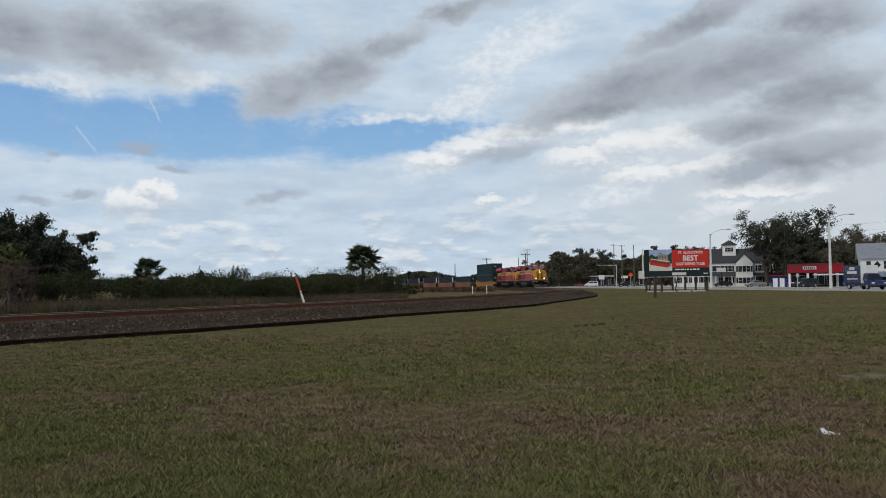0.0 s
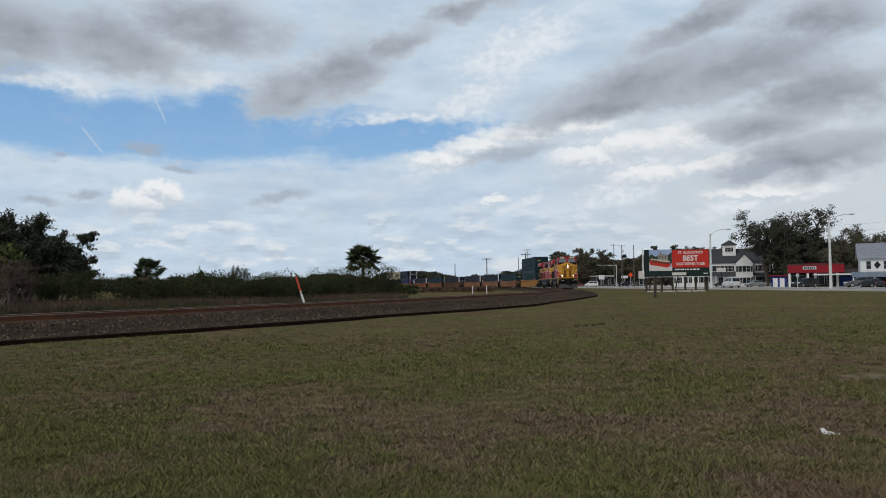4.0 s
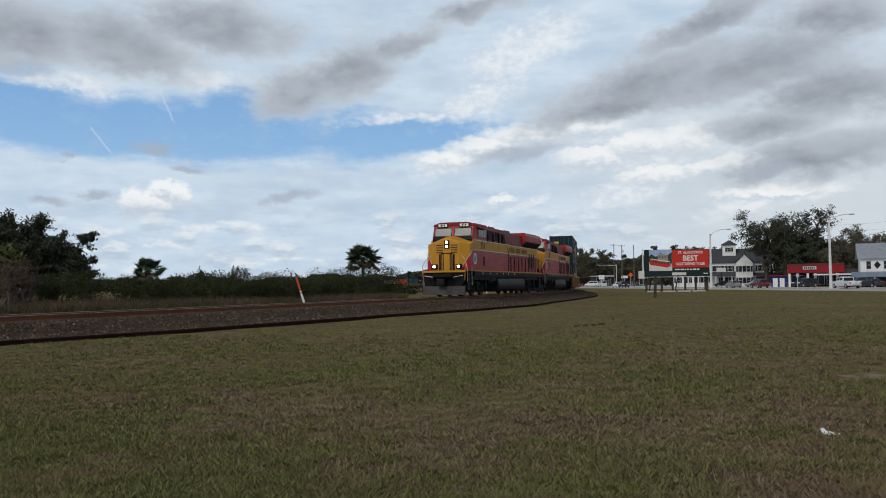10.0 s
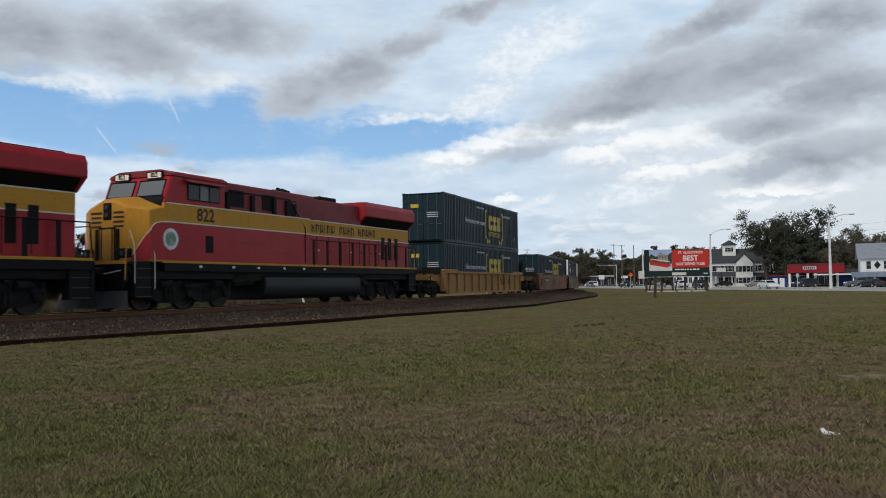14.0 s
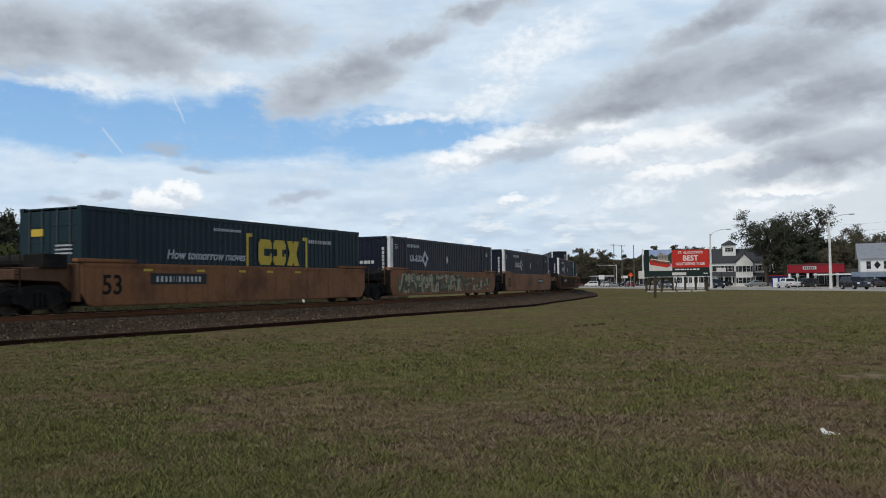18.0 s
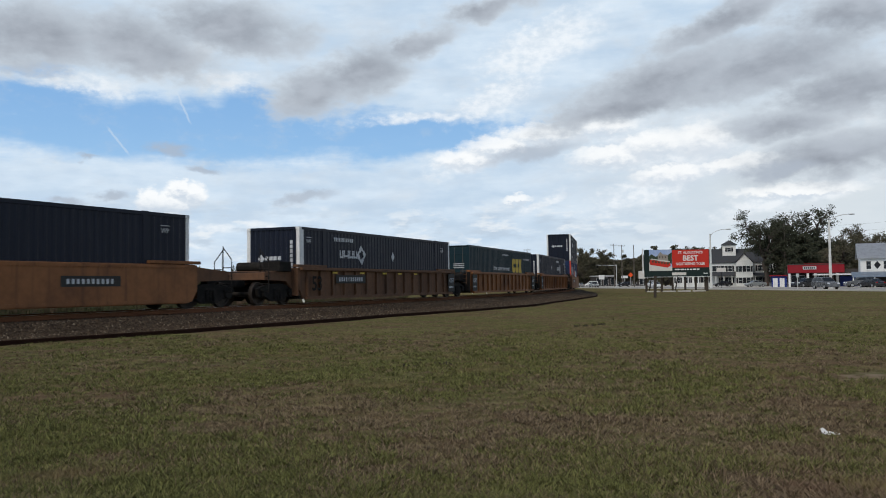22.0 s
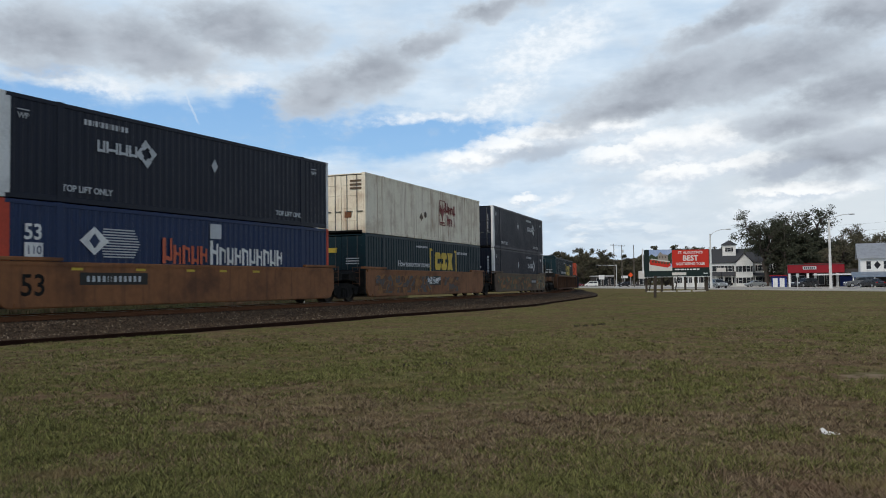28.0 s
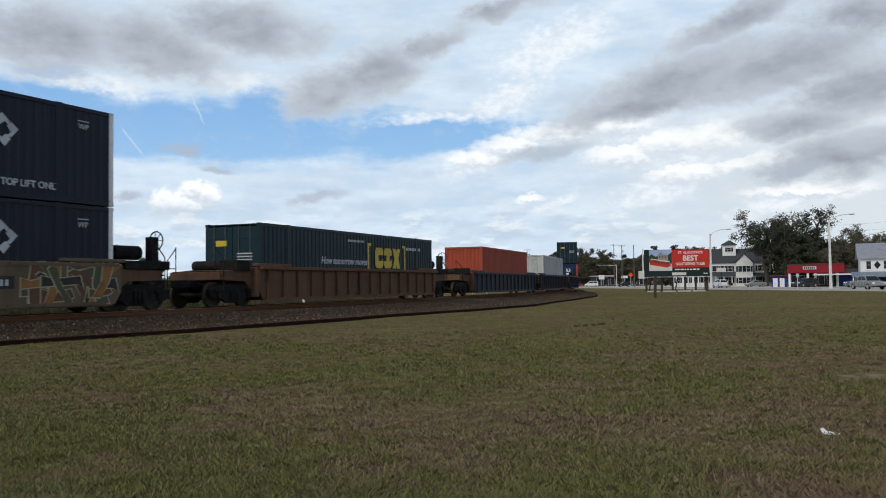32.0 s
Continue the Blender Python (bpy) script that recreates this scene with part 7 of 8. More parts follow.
def vehicle(kind, colour_name, colour, words):
    body, cabin, axles, wr, hw = OUTLINES[kind]
    ob = thing({"sedan": "car", "suv": "car", "pickup": "pickup_truck", "van": "van", "truck": "box_truck"}[kind], words, "car" if kind in ("sedan", "suv") else "truck" if kind != "van" else "van", "vehicles on the road")
    mat = car_paint(colour_name, colour)
    sh = Shape()
    sh.prism(body, -hw, hw, "y")
    part("body", sh, mat, ob, bevel=0.07, smooth=True)
    # cabin leans in towards the roof
    sh = Shape()
    top = max(z for _, z in cabin)
    base = min(z for _, z in cabin)

    def yy(z, s, grow=0.0):
        return s * (hw - 0.04 - 0.20 * (z - base) / (top - base) + grow)
    n = len(cabin)
    v = [(x, yy(z, -1), z) for x, z in cabin] + [(x, yy(z, 1), z) for x, z in cabin]
    sh.add(v, [tuple(range(n))[::-1], tuple(range(n, 2 * n))] + [(i, (i + 1) % n, n + (i + 1) % n, n + i) for i in range(n)])
    cab = part("cabin", sh, mat, ob, bevel=0.03, smooth=True)
    c = (sum(x for x, _ in cabin) / n, base + (top - base) * 0.5)
    inner = [(c[0] + (x - c[0]) * 0.86, c[1] + (z - c[1]) * 0.66 + 0.02) for x, z in cabin]
    cuts = [(-9, c[0] - 0.05), (c[0] + 0.05, 9)]
    for s in (1, -1):
        for a, b in cuts:
            pts = [(min(max(x, a), b), z) for x, z in inner]
            k = Shape()
            k.add([(x, yy(z, s, 0.012), z) for x, z in pts], [tuple(range(n))])
            part("side_window", k, GLASS, cab, fix=False)
    for i in (0, n - 2):  # rear and front screens
        (x0, z0), (x1, z1) = cabin[i], cabin[i + 1]
        sgn = -1 if i == 0 else 1
        k = Shape()
        pts = []
        for f in (0.12, 0.88):
            x, z = x0 + (x1 - x0) * f, z0 + (z1 - z0) * f
            pts.append((x + sgn * 0.014, z + 0.012))
        k.add([(pts[0][0], yy(pts[0][1], -0.88), pts[0][1]), (pts[0][0], yy(pts[0][1], 0.88), pts[0][1]), (pts[1][0], yy(pts[1][1], 0.88), pts[1][1]), (pts[1][0], yy(pts[1][1], -0.88), pts[1][1])], [(0, 1, 2, 3)])
        part("windscreen" if sgn > 0 else "rear_window", k, GLASS, cab, fix=False)
    for x in axles:
        for s in (1, -1):
            k = Shape()
            k.tube((x, s * (hw - 0.20), wr), (x, s * (hw + 0.015), wr), wr, n=18)
            w = part("wheel", k, RUBBER, ob, "black tyre", bevel=0.02)
            k = Shape()
            k.tube((x, s * (hw + 0.0), wr), (x, s * (hw + 0.025), wr), wr * 0.62, n=12)
            part("rim", k, RIM, w, "pale metal rim")
    fx, rx = max(x for x, _ in body), min(x for x, _ in body)
    for s in (1, -1):
        k = Shape().box(fx - 0.16, fx - 0.01, s * (hw - 0.24) - 0.17, s * (hw - 0.24) + 0.17, 0.62 if kind == "sedan" else 0.78, 0.76 if kind == "sedan" else 0.95)
        part("headlight", k, HEAD, ob, bevel=0.02)
        k = Shape().box(rx - 0.015, rx + 0.1, s * (hw - 0.18) - 0.13, s * (hw - 0.18) + 0.13, 0.72, 0.92)
        part("tail_light", k, TAIL, ob, bevel=0.02)
    k = Shape()
    k.box(fx - 0.12, fx + 0.03, -hw + 0.08, hw - 0.08, 0.36, 0.52)
    part("bumper", k, BLACK if kind in ("pickup", "truck") else mat, ob, bevel=0.03)
    if kind == "pickup":
        k = Shape()
        k.box(-2.62, -0.95, -hw + 0.12, hw - 0.12, 1.122, 1.128)
        part("truck_bed", k, BLACK, ob, "dark open load bed")
    if kind == "truck":
        k = Shape()
        k.box(-3.4, 0.95, -1.15, 1.15, 0.84, 3.15)
        bx = part("cargo_box", k, mat, ob, "navy cargo box", bevel=0.03)
        for s in (1, -1):
            k = Shape()
            for z, w in ((2.62, 1.3), (2.1, 2.3), (1.35, 2.6)):
                k.box(-1.2 - w / 2, -1.2 + w / 2, s * 1.156 - 0.006, s * 1.156 + 0.006, z, z + (0.34 if z > 2 else 0.14))
            part("writing_line", k, WHITE, bx, "white lines of writing as bars")
        k = Shape()
        k.box(0.9, 0.98, -1.16, 1.16, 0.84, 3.16)
        part("box_edge", k, WHITE, bx)
    return ob


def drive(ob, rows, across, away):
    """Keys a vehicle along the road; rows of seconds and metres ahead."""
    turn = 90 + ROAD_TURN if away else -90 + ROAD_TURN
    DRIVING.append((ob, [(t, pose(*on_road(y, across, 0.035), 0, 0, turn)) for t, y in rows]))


def park(ob, x, y, turn, z=0.065):
    ob.matrix_basis = pose(x, y, z, 0, 0, turn)
    return ob


DRIVING = []
NEAR, FAR = 4.0, 12.6
WHITE_CAR, BLACK_CAR, SILVER, NAVY_CAR, MAROON, GREY_CAR = ("white", (0.70, 0.70, 0.68)), ("black", (0.012, 0.012, 0.014)), ("silver", (0.22, 0.235, 0.23)), ("navy", (0.018, 0.028, 0.085)), ("maroon", (0.12, 0.012, 0.016)), ("grey", (0.10, 0.105, 0.11))
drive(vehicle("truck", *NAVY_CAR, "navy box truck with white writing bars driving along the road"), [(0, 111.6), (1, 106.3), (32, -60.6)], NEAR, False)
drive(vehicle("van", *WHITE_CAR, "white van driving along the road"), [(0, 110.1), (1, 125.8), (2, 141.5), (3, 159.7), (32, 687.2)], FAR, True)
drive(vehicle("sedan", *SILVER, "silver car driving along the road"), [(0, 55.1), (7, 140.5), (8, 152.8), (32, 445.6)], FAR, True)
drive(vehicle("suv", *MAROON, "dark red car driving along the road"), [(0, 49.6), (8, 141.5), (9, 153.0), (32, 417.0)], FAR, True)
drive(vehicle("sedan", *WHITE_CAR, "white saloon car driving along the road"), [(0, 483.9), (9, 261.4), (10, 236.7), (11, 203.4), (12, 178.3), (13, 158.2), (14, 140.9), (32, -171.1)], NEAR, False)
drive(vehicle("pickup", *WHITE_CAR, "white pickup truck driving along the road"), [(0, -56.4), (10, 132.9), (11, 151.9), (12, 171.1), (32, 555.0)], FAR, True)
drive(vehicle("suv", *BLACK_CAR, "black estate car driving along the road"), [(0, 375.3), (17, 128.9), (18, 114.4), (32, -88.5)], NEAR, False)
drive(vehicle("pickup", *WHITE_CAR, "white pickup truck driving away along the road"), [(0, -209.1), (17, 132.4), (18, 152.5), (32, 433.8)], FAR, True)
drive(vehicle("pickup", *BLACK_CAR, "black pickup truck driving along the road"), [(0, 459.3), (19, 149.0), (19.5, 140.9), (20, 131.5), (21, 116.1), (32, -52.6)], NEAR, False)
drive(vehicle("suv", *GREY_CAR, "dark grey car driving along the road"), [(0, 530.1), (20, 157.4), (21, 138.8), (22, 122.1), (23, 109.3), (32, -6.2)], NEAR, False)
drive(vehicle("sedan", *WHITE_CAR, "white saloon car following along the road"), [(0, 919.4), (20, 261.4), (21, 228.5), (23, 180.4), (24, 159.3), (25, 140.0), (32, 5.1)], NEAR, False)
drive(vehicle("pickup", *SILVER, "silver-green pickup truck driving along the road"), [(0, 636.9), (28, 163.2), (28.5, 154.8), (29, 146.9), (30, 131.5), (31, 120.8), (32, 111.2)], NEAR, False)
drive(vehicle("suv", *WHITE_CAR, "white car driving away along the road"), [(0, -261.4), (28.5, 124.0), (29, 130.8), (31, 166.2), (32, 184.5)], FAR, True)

# parked vehicles
for kind, col, words, x, y, turn in [("suv", BLACK_CAR, "black car parked by the shop", 68.6, 162, 200), ("suv", GREY_CAR, "dark grey car parked by the white house", 71.5, 147, 170), ("sedan", BLACK_CAR, "dark car parked by the white house", 70.5, 141, 100),
                                     ("sedan", SILVER, "silver car parked by the inn", 71.5, 196, 185), ("sedan", BLACK_CAR, "dark car parked at the inn's wall", 72.5, 222, 180), ("suv", NAVY_CAR, "dark blue car parked by the shop", 72.5, 172, 190),
                                     ("van", WHITE_CAR, "white van parked by the low building", 60.5, 350, 175), ("suv", BLACK_CAR, "black car parked by the low building", 63.5, 300, 180), ("sedan", MAROON, "dark red car parked by the low building", 56.5, 358, 170), ("sedan", SILVER, "silver car parked by the low building", 67.0, 318, 180)]:
    park(vehicle(kind, *col, words), x, y, turn)


# ---------- billboard ----------
BILL_RED = paint("billboard_red", (0.52, 0.035, 0.022), 0.55, wear=0.12, scale=0.4)
BILL_DARK = paint("billboard_dark", (0.012, 0.024, 0.022), 0.5, wear=0.15)
BILL_PALE = paint("billboard_pale", (0.60, 0.57, 0.52), 0.55, wear=0.2, scale=0.5)
BILL_SKY = paint("billboard_sky", (0.30, 0.40, 0.62), 0.55, wear=0.5, dirt=(0.62, 0.64, 0.68), scale=0.7)
BILL_GREEN = paint("billboard_green", (0.035, 0.055, 0.030), 0.55, wear=0.4)
BILL_WALL = paint("billboard_wall", (0.30, 0.27, 0.23), 0.55, wear=0.5, scale=2.0)
BILL_STONE = paint("billboard_stone", (0.13, 0.10, 0.08), 0.55, wear=0.4)


def billboard():
    ob = thing("billboard", "roadside billboard with a red panel and a street picture", "billboard", m=pose(28.45, 122, 0))
    W, z0, z1 = 9.55, 2.95, 6.0
    sh = Shape().box(0.25, W, 0.0, 0.12, 2.15, z1)
    board = part("board", sh, BILL_DARK, ob, bevel=0.02)
    y = -0.006
    sh = Shape().box(4.25, W - 0.08, y - 0.012, y, 3.42, 5.95)
    part("red_panel", sh, BILL_RED, board, "red panel with white words")
    for words, size, z, wide in (("ST. AUGUSTINE'S", 0.50, 5.55, 0.92), ("BEST", 1.05, 4.72, 1.0), ("SIGHTSEEING TOUR", 0.52, 3.92, 0.88)):
        part("lettering", lettering(words, size, WHITE, bold=0.03 if words == "BEST" else 0.012, wide=wide), None, board, "white words " + words, m=facing(6.85, y - 0.014, z, "-y"))
    sh = Shape()
    x = 4.6
    for w in (0.7, 0.55, 0.15, 0.35, 0.3, 0.45, 0.4):
        sh.box(x, x + w, y - 0.012, y, 3.05, 3.24)
        x += w + 0.1
    part("writing_line", sh, WHITE, board, "white line of small writing")
    sh = Shape().box(4.2, 6.2, y - 0.02, y, 2.32, 2.72)
    part("owner_plate", sh, BILL_PALE, board, "small pale plate")
    sh = Shape().box(8.7, 9.3, y - 0.02, y, 2.5, 2.62)
    part("owner_bar", sh, WHITE, board)
    # the picture of a street: sky, houses, trees, a red tram and its road, as plain shapes
    L = 0.95
    sh = Shape().box(L, 4.22, y - 0.010, y, 2.98, 5.95)
    part("picture_sky", sh, BILL_SKY, board, "pale blue sky of the street picture")
    def flat(name, pts, d, mat):
        part(name, Shape().prism(pts, y - d, y - d + 0.006, "y"), mat, board)
    flat("picture_trees", [(L, 4.1), (L, 5.1), (1.3, 5.35), (1.9, 5.0), (2.4, 5.2), (3.0, 4.9), (3.5, 5.1), (4.0, 5.5), (4.2, 5.6), (4.2, 4.0)], 0.018, BILL_GREEN)
    flat("picture_house", [(2.2, 4.2), (2.2, 5.2), (2.55, 5.7), (2.9, 5.35), (3.6, 5.25), (3.7, 4.2)], 0.024, BILL_WALL)
    for i in range(3):
        flat("picture_window", [(2.35 + i * 0.42, 4.75), (2.55 + i * 0.42, 4.75), (2.55 + i * 0.42, 5.08), (2.35 + i * 0.42, 5.08)], 0.030, BILL_STONE)
    flat("picture_road", [(L, 2.98), (4.22, 2.98), (4.22, 3.5), (L, 4.2)], 0.026, BILL_PALE)
    flat("picture_tram", [(1.0, 4.15), (1.1, 4.55), (3.9, 4.1), (4.05, 3.75), (3.6, 3.42), (1.1, 3.85)], 0.030, BILL_RED)
    flat("picture_roof", [(1.1, 4.6), (1.2, 4.75), (3.9, 4.35), (3.9, 4.2)], 0.036, BILL_PALE)
    for i in range(6):
        a = 1.35 + i * 0.42
        flat("picture_window", [(a, 4.45 - i * 0.06), (a + 0.28, 4.41 - i * 0.06), (a + 0.28, 4.15 - i * 0.06), (a, 4.19 - i * 0.06)], 0.036, BILL_GREEN)
    sh = Shape().box(0.0, 0.14, -0.02, 0.14, 2.6, 6.12)
    part("edge_strip", sh, WHITE, ob, "white side edge of the board")
    for x in (0.55, 2.75, 4.3, 6.1, 7.6, 9.0, 9.25):
        sh = Shape()
        sh.box(x - 0.13, x + 0.13, 0.14, 0.40, -0.2, 6.0 if x < 1 else 5.4)
        part("post", sh, POST_WOOD, ob, "dark square timber post", bevel=0.02)
    for x in (1.6, 3.4, 5.4):
        sh = Shape()
        sh.tube((x, 3.2, -0.2), (x, 0.4, 3.6), 0.09, n=6)
        part("brace", sh, POST_WOOD, ob)
    sh = Shape().box(0.0, W + 0.1, -0.55, 0.0, 2.06, 2.13)
    part("catwalk", sh, GALV, ob, "pale narrow catwalk")
    return ob


billboard()
sh = Shape()
sh.box(-0.1, 0.1, -0.1, 0.1, -0.2, 1.9)
thing("wooden_post", "short weathered square wooden post in the grass", "post", m=pose(18.4, 74.5, 0, 1, 1.5, 20), shape=sh, mats=POST_WOOD, bevel=0.02)
for x in (29.3, 31.5, 33.6, 35.7):
    sh = Shape().box(-0.9, 0.9, -0.13, 0.13, -0.05, 0.16)
    thing("wheel_stop", "low pale concrete block on the grass", "concrete block", "concrete blocks by the billboard", m=pose(x, 119.5, 0, 0, 0, 2), shape=sh, mats=CONCRETE, bevel=0.03)


# ---------- street lamps, poles, wires, signs ----------
def street_lamp(x, y, turn, h=10.3):
    ob = thing("street_lamp", "tall pale street lamp with a curved arm", "street lamp", "street lamps along the road", m=pose(x, y, 0, 0, 0, turn))
    sh = Shape()
    sh.tube((0, 0, -0.1), (0, 0, h), 0.24, 0.13, n=12)
    part("pole", sh, PALE_POLE, ob, "pale tapered pole")
    sh = Shape()
    sh.box(-0.9, 0.9, -0.9, 0.9, -0.1, 0.12)
    part("footing", sh, CONCRETE, ob, "square concrete footing", bevel=0.03)
    sh = Shape()
    sh.path([(0, 0, h - 0.4), (0.5, 0, h + 0.15), (1.4, 0, h + 0.6), (2.4, 0, h + 0.85), (3.2, 0, h + 0.88)], 0.055)
    part("arm", sh, GALV, ob, "curved steel arm")
    sh = Shape()
    sh.sweep([[(3.1 + a, b * w, h + 0.86 + c * t) for b, c in ((-1, 0), (-0.7, 1), (0.7, 1), (1, 0), (0.6, -1), (-0.6, -1))] for a, w, t in ((0.0, 0.07, 0.05), (0.25, 0.17, 0.11), (0.7, 0.18, 0.10), (0.95, 0.08, 0.05))])
    part("lamp_head", sh, GALV, ob, "grey lamp head")
    return ob


street_lamp(57.6, 127.2, 5)
street_lamp(50.1, 160, 5)


def utility_pole(x, y, h, arms=1, words="tall wooden utility pole", transformer=False):
    ob = thing("utility_pole", words, "utility pole", "utility poles", m=pose(x, y, 0, 0, 0, 12))
    sh = Shape()
    sh.tube((0, 0, -0.3), (0, 0, h), 0.19, 0.12, n=8)
    part("pole", sh, POLE_WOOD, ob)
    for i in range(arms):
        z = h - 0.35 - i * 1.1
        sh = Shape()
        sh.box(-1.3, 1.3, -0.06, 0.06, z - 0.07, z + 0.07)
        arm = part("crossarm", sh, POLE_WOOD, ob)
        for dx in (-1.15, -0.5, 0.5, 1.15):
            sh = Shape()
            sh.tube((dx, 0, z + 0.07), (dx, 0, z + 0.26), 0.06, n=6)
            part("insulator", sh, GALV, arm)
    if transformer:
        sh = Shape()
        sh.tube((0.42, 0, h - 2.9), (0.42, 0, h - 1.9), 0.28, n=10)
        part("transformer", sh, GALV, ob, "grey drum transformer")
    return ob


for row in [(66.5, 318, 15.5, 1, "tall wooden utility pole", True), (62.5, 280, 13.8, 0), (60.0, 300, 15.0, 1), (22.0, 228, 9.6, 1), (31.5, 320, 14.5, 1), (28.2, 320, 11.5, 0), (4.0, 290, 8.5, 0), (12.5, 245, 9.0, 1), (82, 205, 15.0, 0)]:
    utility_pole(*row)
sh = Shape()
for k, dz in enumerate((0.0, 0.8)):
    pts = [(60 + i * 6.0, 300 - i * 15.5, 14.8 - dz * 2 - 0.35 * math.sin(math.pi * (i % 5) / 5)) for i in range(13)]
    sh.path(pts[6:], 0.014, 4)
thing("power_line", "thin dark overhead power lines", "cable", shape=sh, mats=BLACK)
# traffic signal on a mast arm
sig = thing("traffic_signal", "traffic signals on a grey mast arm", "traffic signal", m=pose(65.2, 322, 0))
part("mast", Shape().tube((0, 0, -0.1), (0, 0, 8.3), 0.16, 0.12, n=8), GALV, sig)
part("mast_arm", Shape().tube((0, 0, 8.0), (-7.6, 0, 8.2), 0.1, 0.07, n=8), GALV, sig)
for x in (-7.0, -3.5):
    part("signal_head", Shape().box(x - 0.2, x + 0.2, -0.15, 0.15, 7.1, 8.1), BLACK, sig, "black signal head", bevel=0.02)


def road_sign(name, words, x, y, h, w, hh, mat, diamond=False, post=None):
    ob = thing(name, words, "sign", "signs along the road", m=pose(x, y, 0, 0, 0, 0))
    part("post", Shape().box(-0.05, 0.05, 0.02, 0.10, -0.1, h), post or GALV, ob)
    if diamond:
        sh = Shape().prism([(-w / 2, h), (0, h - w / 2), (w / 2, h), (0, h + w / 2)], -0.02, 0.0, "y")
    else:
        sh = Shape().box(-w / 2, w / 2, -0.03, 0.0, h - hh / 2, h + hh / 2)
    part("panel", sh, mat, ob, bevel=0.005)
    return ob


SIGN_ORANGE = paint("sign_orange", (0.78, 0.10, 0.025), 0.5, wear=0.08)
road_sign("warning_sign", "orange diamond roadworks sign on a post", 48.2, 220, 3.4, 1.35, 1.35, SIGN_ORANGE, True)
road_sign("shop_sign", "white panel sign on posts by the road", 62.0, 335, 3.7, 2.2, 1.7, WHITE)
road_sign("shop_sign", "white panel sign on posts by the road", 71.0, 335, 3.7, 2.6, 1.0, WHITE)
road_sign("shop_sign", "pale double panel sign on posts", 57.2, 245, 3.6, 2.6, 2.2, BILL_PALE)
road_sign("inn_sign", "pale green hanging inn sign on a dark post", 60.5, 186, 3.9, 2.0, 0.9, BILL_PALE, False, BLACK)
road_sign("road_sign", "slim road sign at the kerb", 58.8, 128 * 1.0 + 14, 2.2, 0.45, 0.6, GALV)


# ---------- buildings ----------
SIDING = paint("white_siding", (0.73, 0.73, 0.70), 0.7, wear=0.2, dirt=(0.45, 0.45, 0.44), streak=0.2)
SHINGLE = paint("dark_shingle", (0.052, 0.056, 0.062), 0.9, wear=0.4, grain=4)
METAL_ROOF = paint("pale_metal_roof", (0.36, 0.38, 0.40), 0.45, 0.3, wear=0.3, streak=0.3)
BLUE_ROOF = paint("blue_grey_metal_roof", (0.20, 0.25, 0.31), 0.45, 0.3, wear=0.3)
SHUTTER = paint("black_shutter", (0.012, 0.013, 0.016), 0.6, wear=0.1)
STORE_RED = paint("store_red", (0.235, 0.012, 0.020), 0.45, wear=0.15, scale=0.3)
STORE_BLUE = paint("store_blue", (0.020, 0.042, 0.20), 0.5, wear=0.2)
DARK_WALL = paint("dark_wall", (0.055, 0.050, 0.048), 0.8, wear=0.4)


def house_window(parent, x, z, w=0.95, h=1.5, y=0.0, shutters=True, panes=2):
    """A framed window on a wall whose face is at y and looks towards -y."""
    win = part("window", Shape().box(x - w / 2 - 0.08, x + w / 2 + 0.08, y - 0.05, y + 0.02, z - h / 2 - 0.08, z + h / 2 + 0.08), WHITE, parent, "white framed window")
    for i in range(panes):
        zz = z - h / 2 + h * i / panes
        part("pane", Shape().box(x - w / 2, x + w / 2, y - 0.062, y - 0.045, zz + 0.02, zz + h / panes - 0.02), GLASS, win)
    part("sill", Shape().box(x - w / 2 - 0.14, x + w / 2 + 0.14, y - 0.12, y, z - h / 2 - 0.16, z - h / 2 - 0.08), WHITE, win)
    if shutters:
        for s in (1, -1):
            part("shutter", Shape().box(x + s * (w / 2 + 0.32) - 0.22, x + s * (w / 2 + 0.32) + 0.22, y - 0.06, y, z - h / 2, z + h / 2), SHUTTER, win, "black shutter")
    return win


def gable_roof(sh, x0, x1, y0, y1, z0, z1, along_x=True, over=0.4):
    x0, x1, y0, y1 = x0 - over, x1 + over, y0 - over, y1 + over
    if along_x:
        ym = (y0 + y1) / 2
        sh.prism([(y0, z0), (ym, z1), (y1, z0), (y1, z0 - 0.15), (ym, z1 - 0.25), (y0, z0 - 0.15)], x0, x1, "x")
    else:
        xm = (x0 + x1) / 2
        sh.prism([(x0, z0), (xm, z1), (x1, z0), (x1, z0 - 0.15), (xm, z1 - 0.25), (x0, z0 - 0.15)], y0, y1, "y")


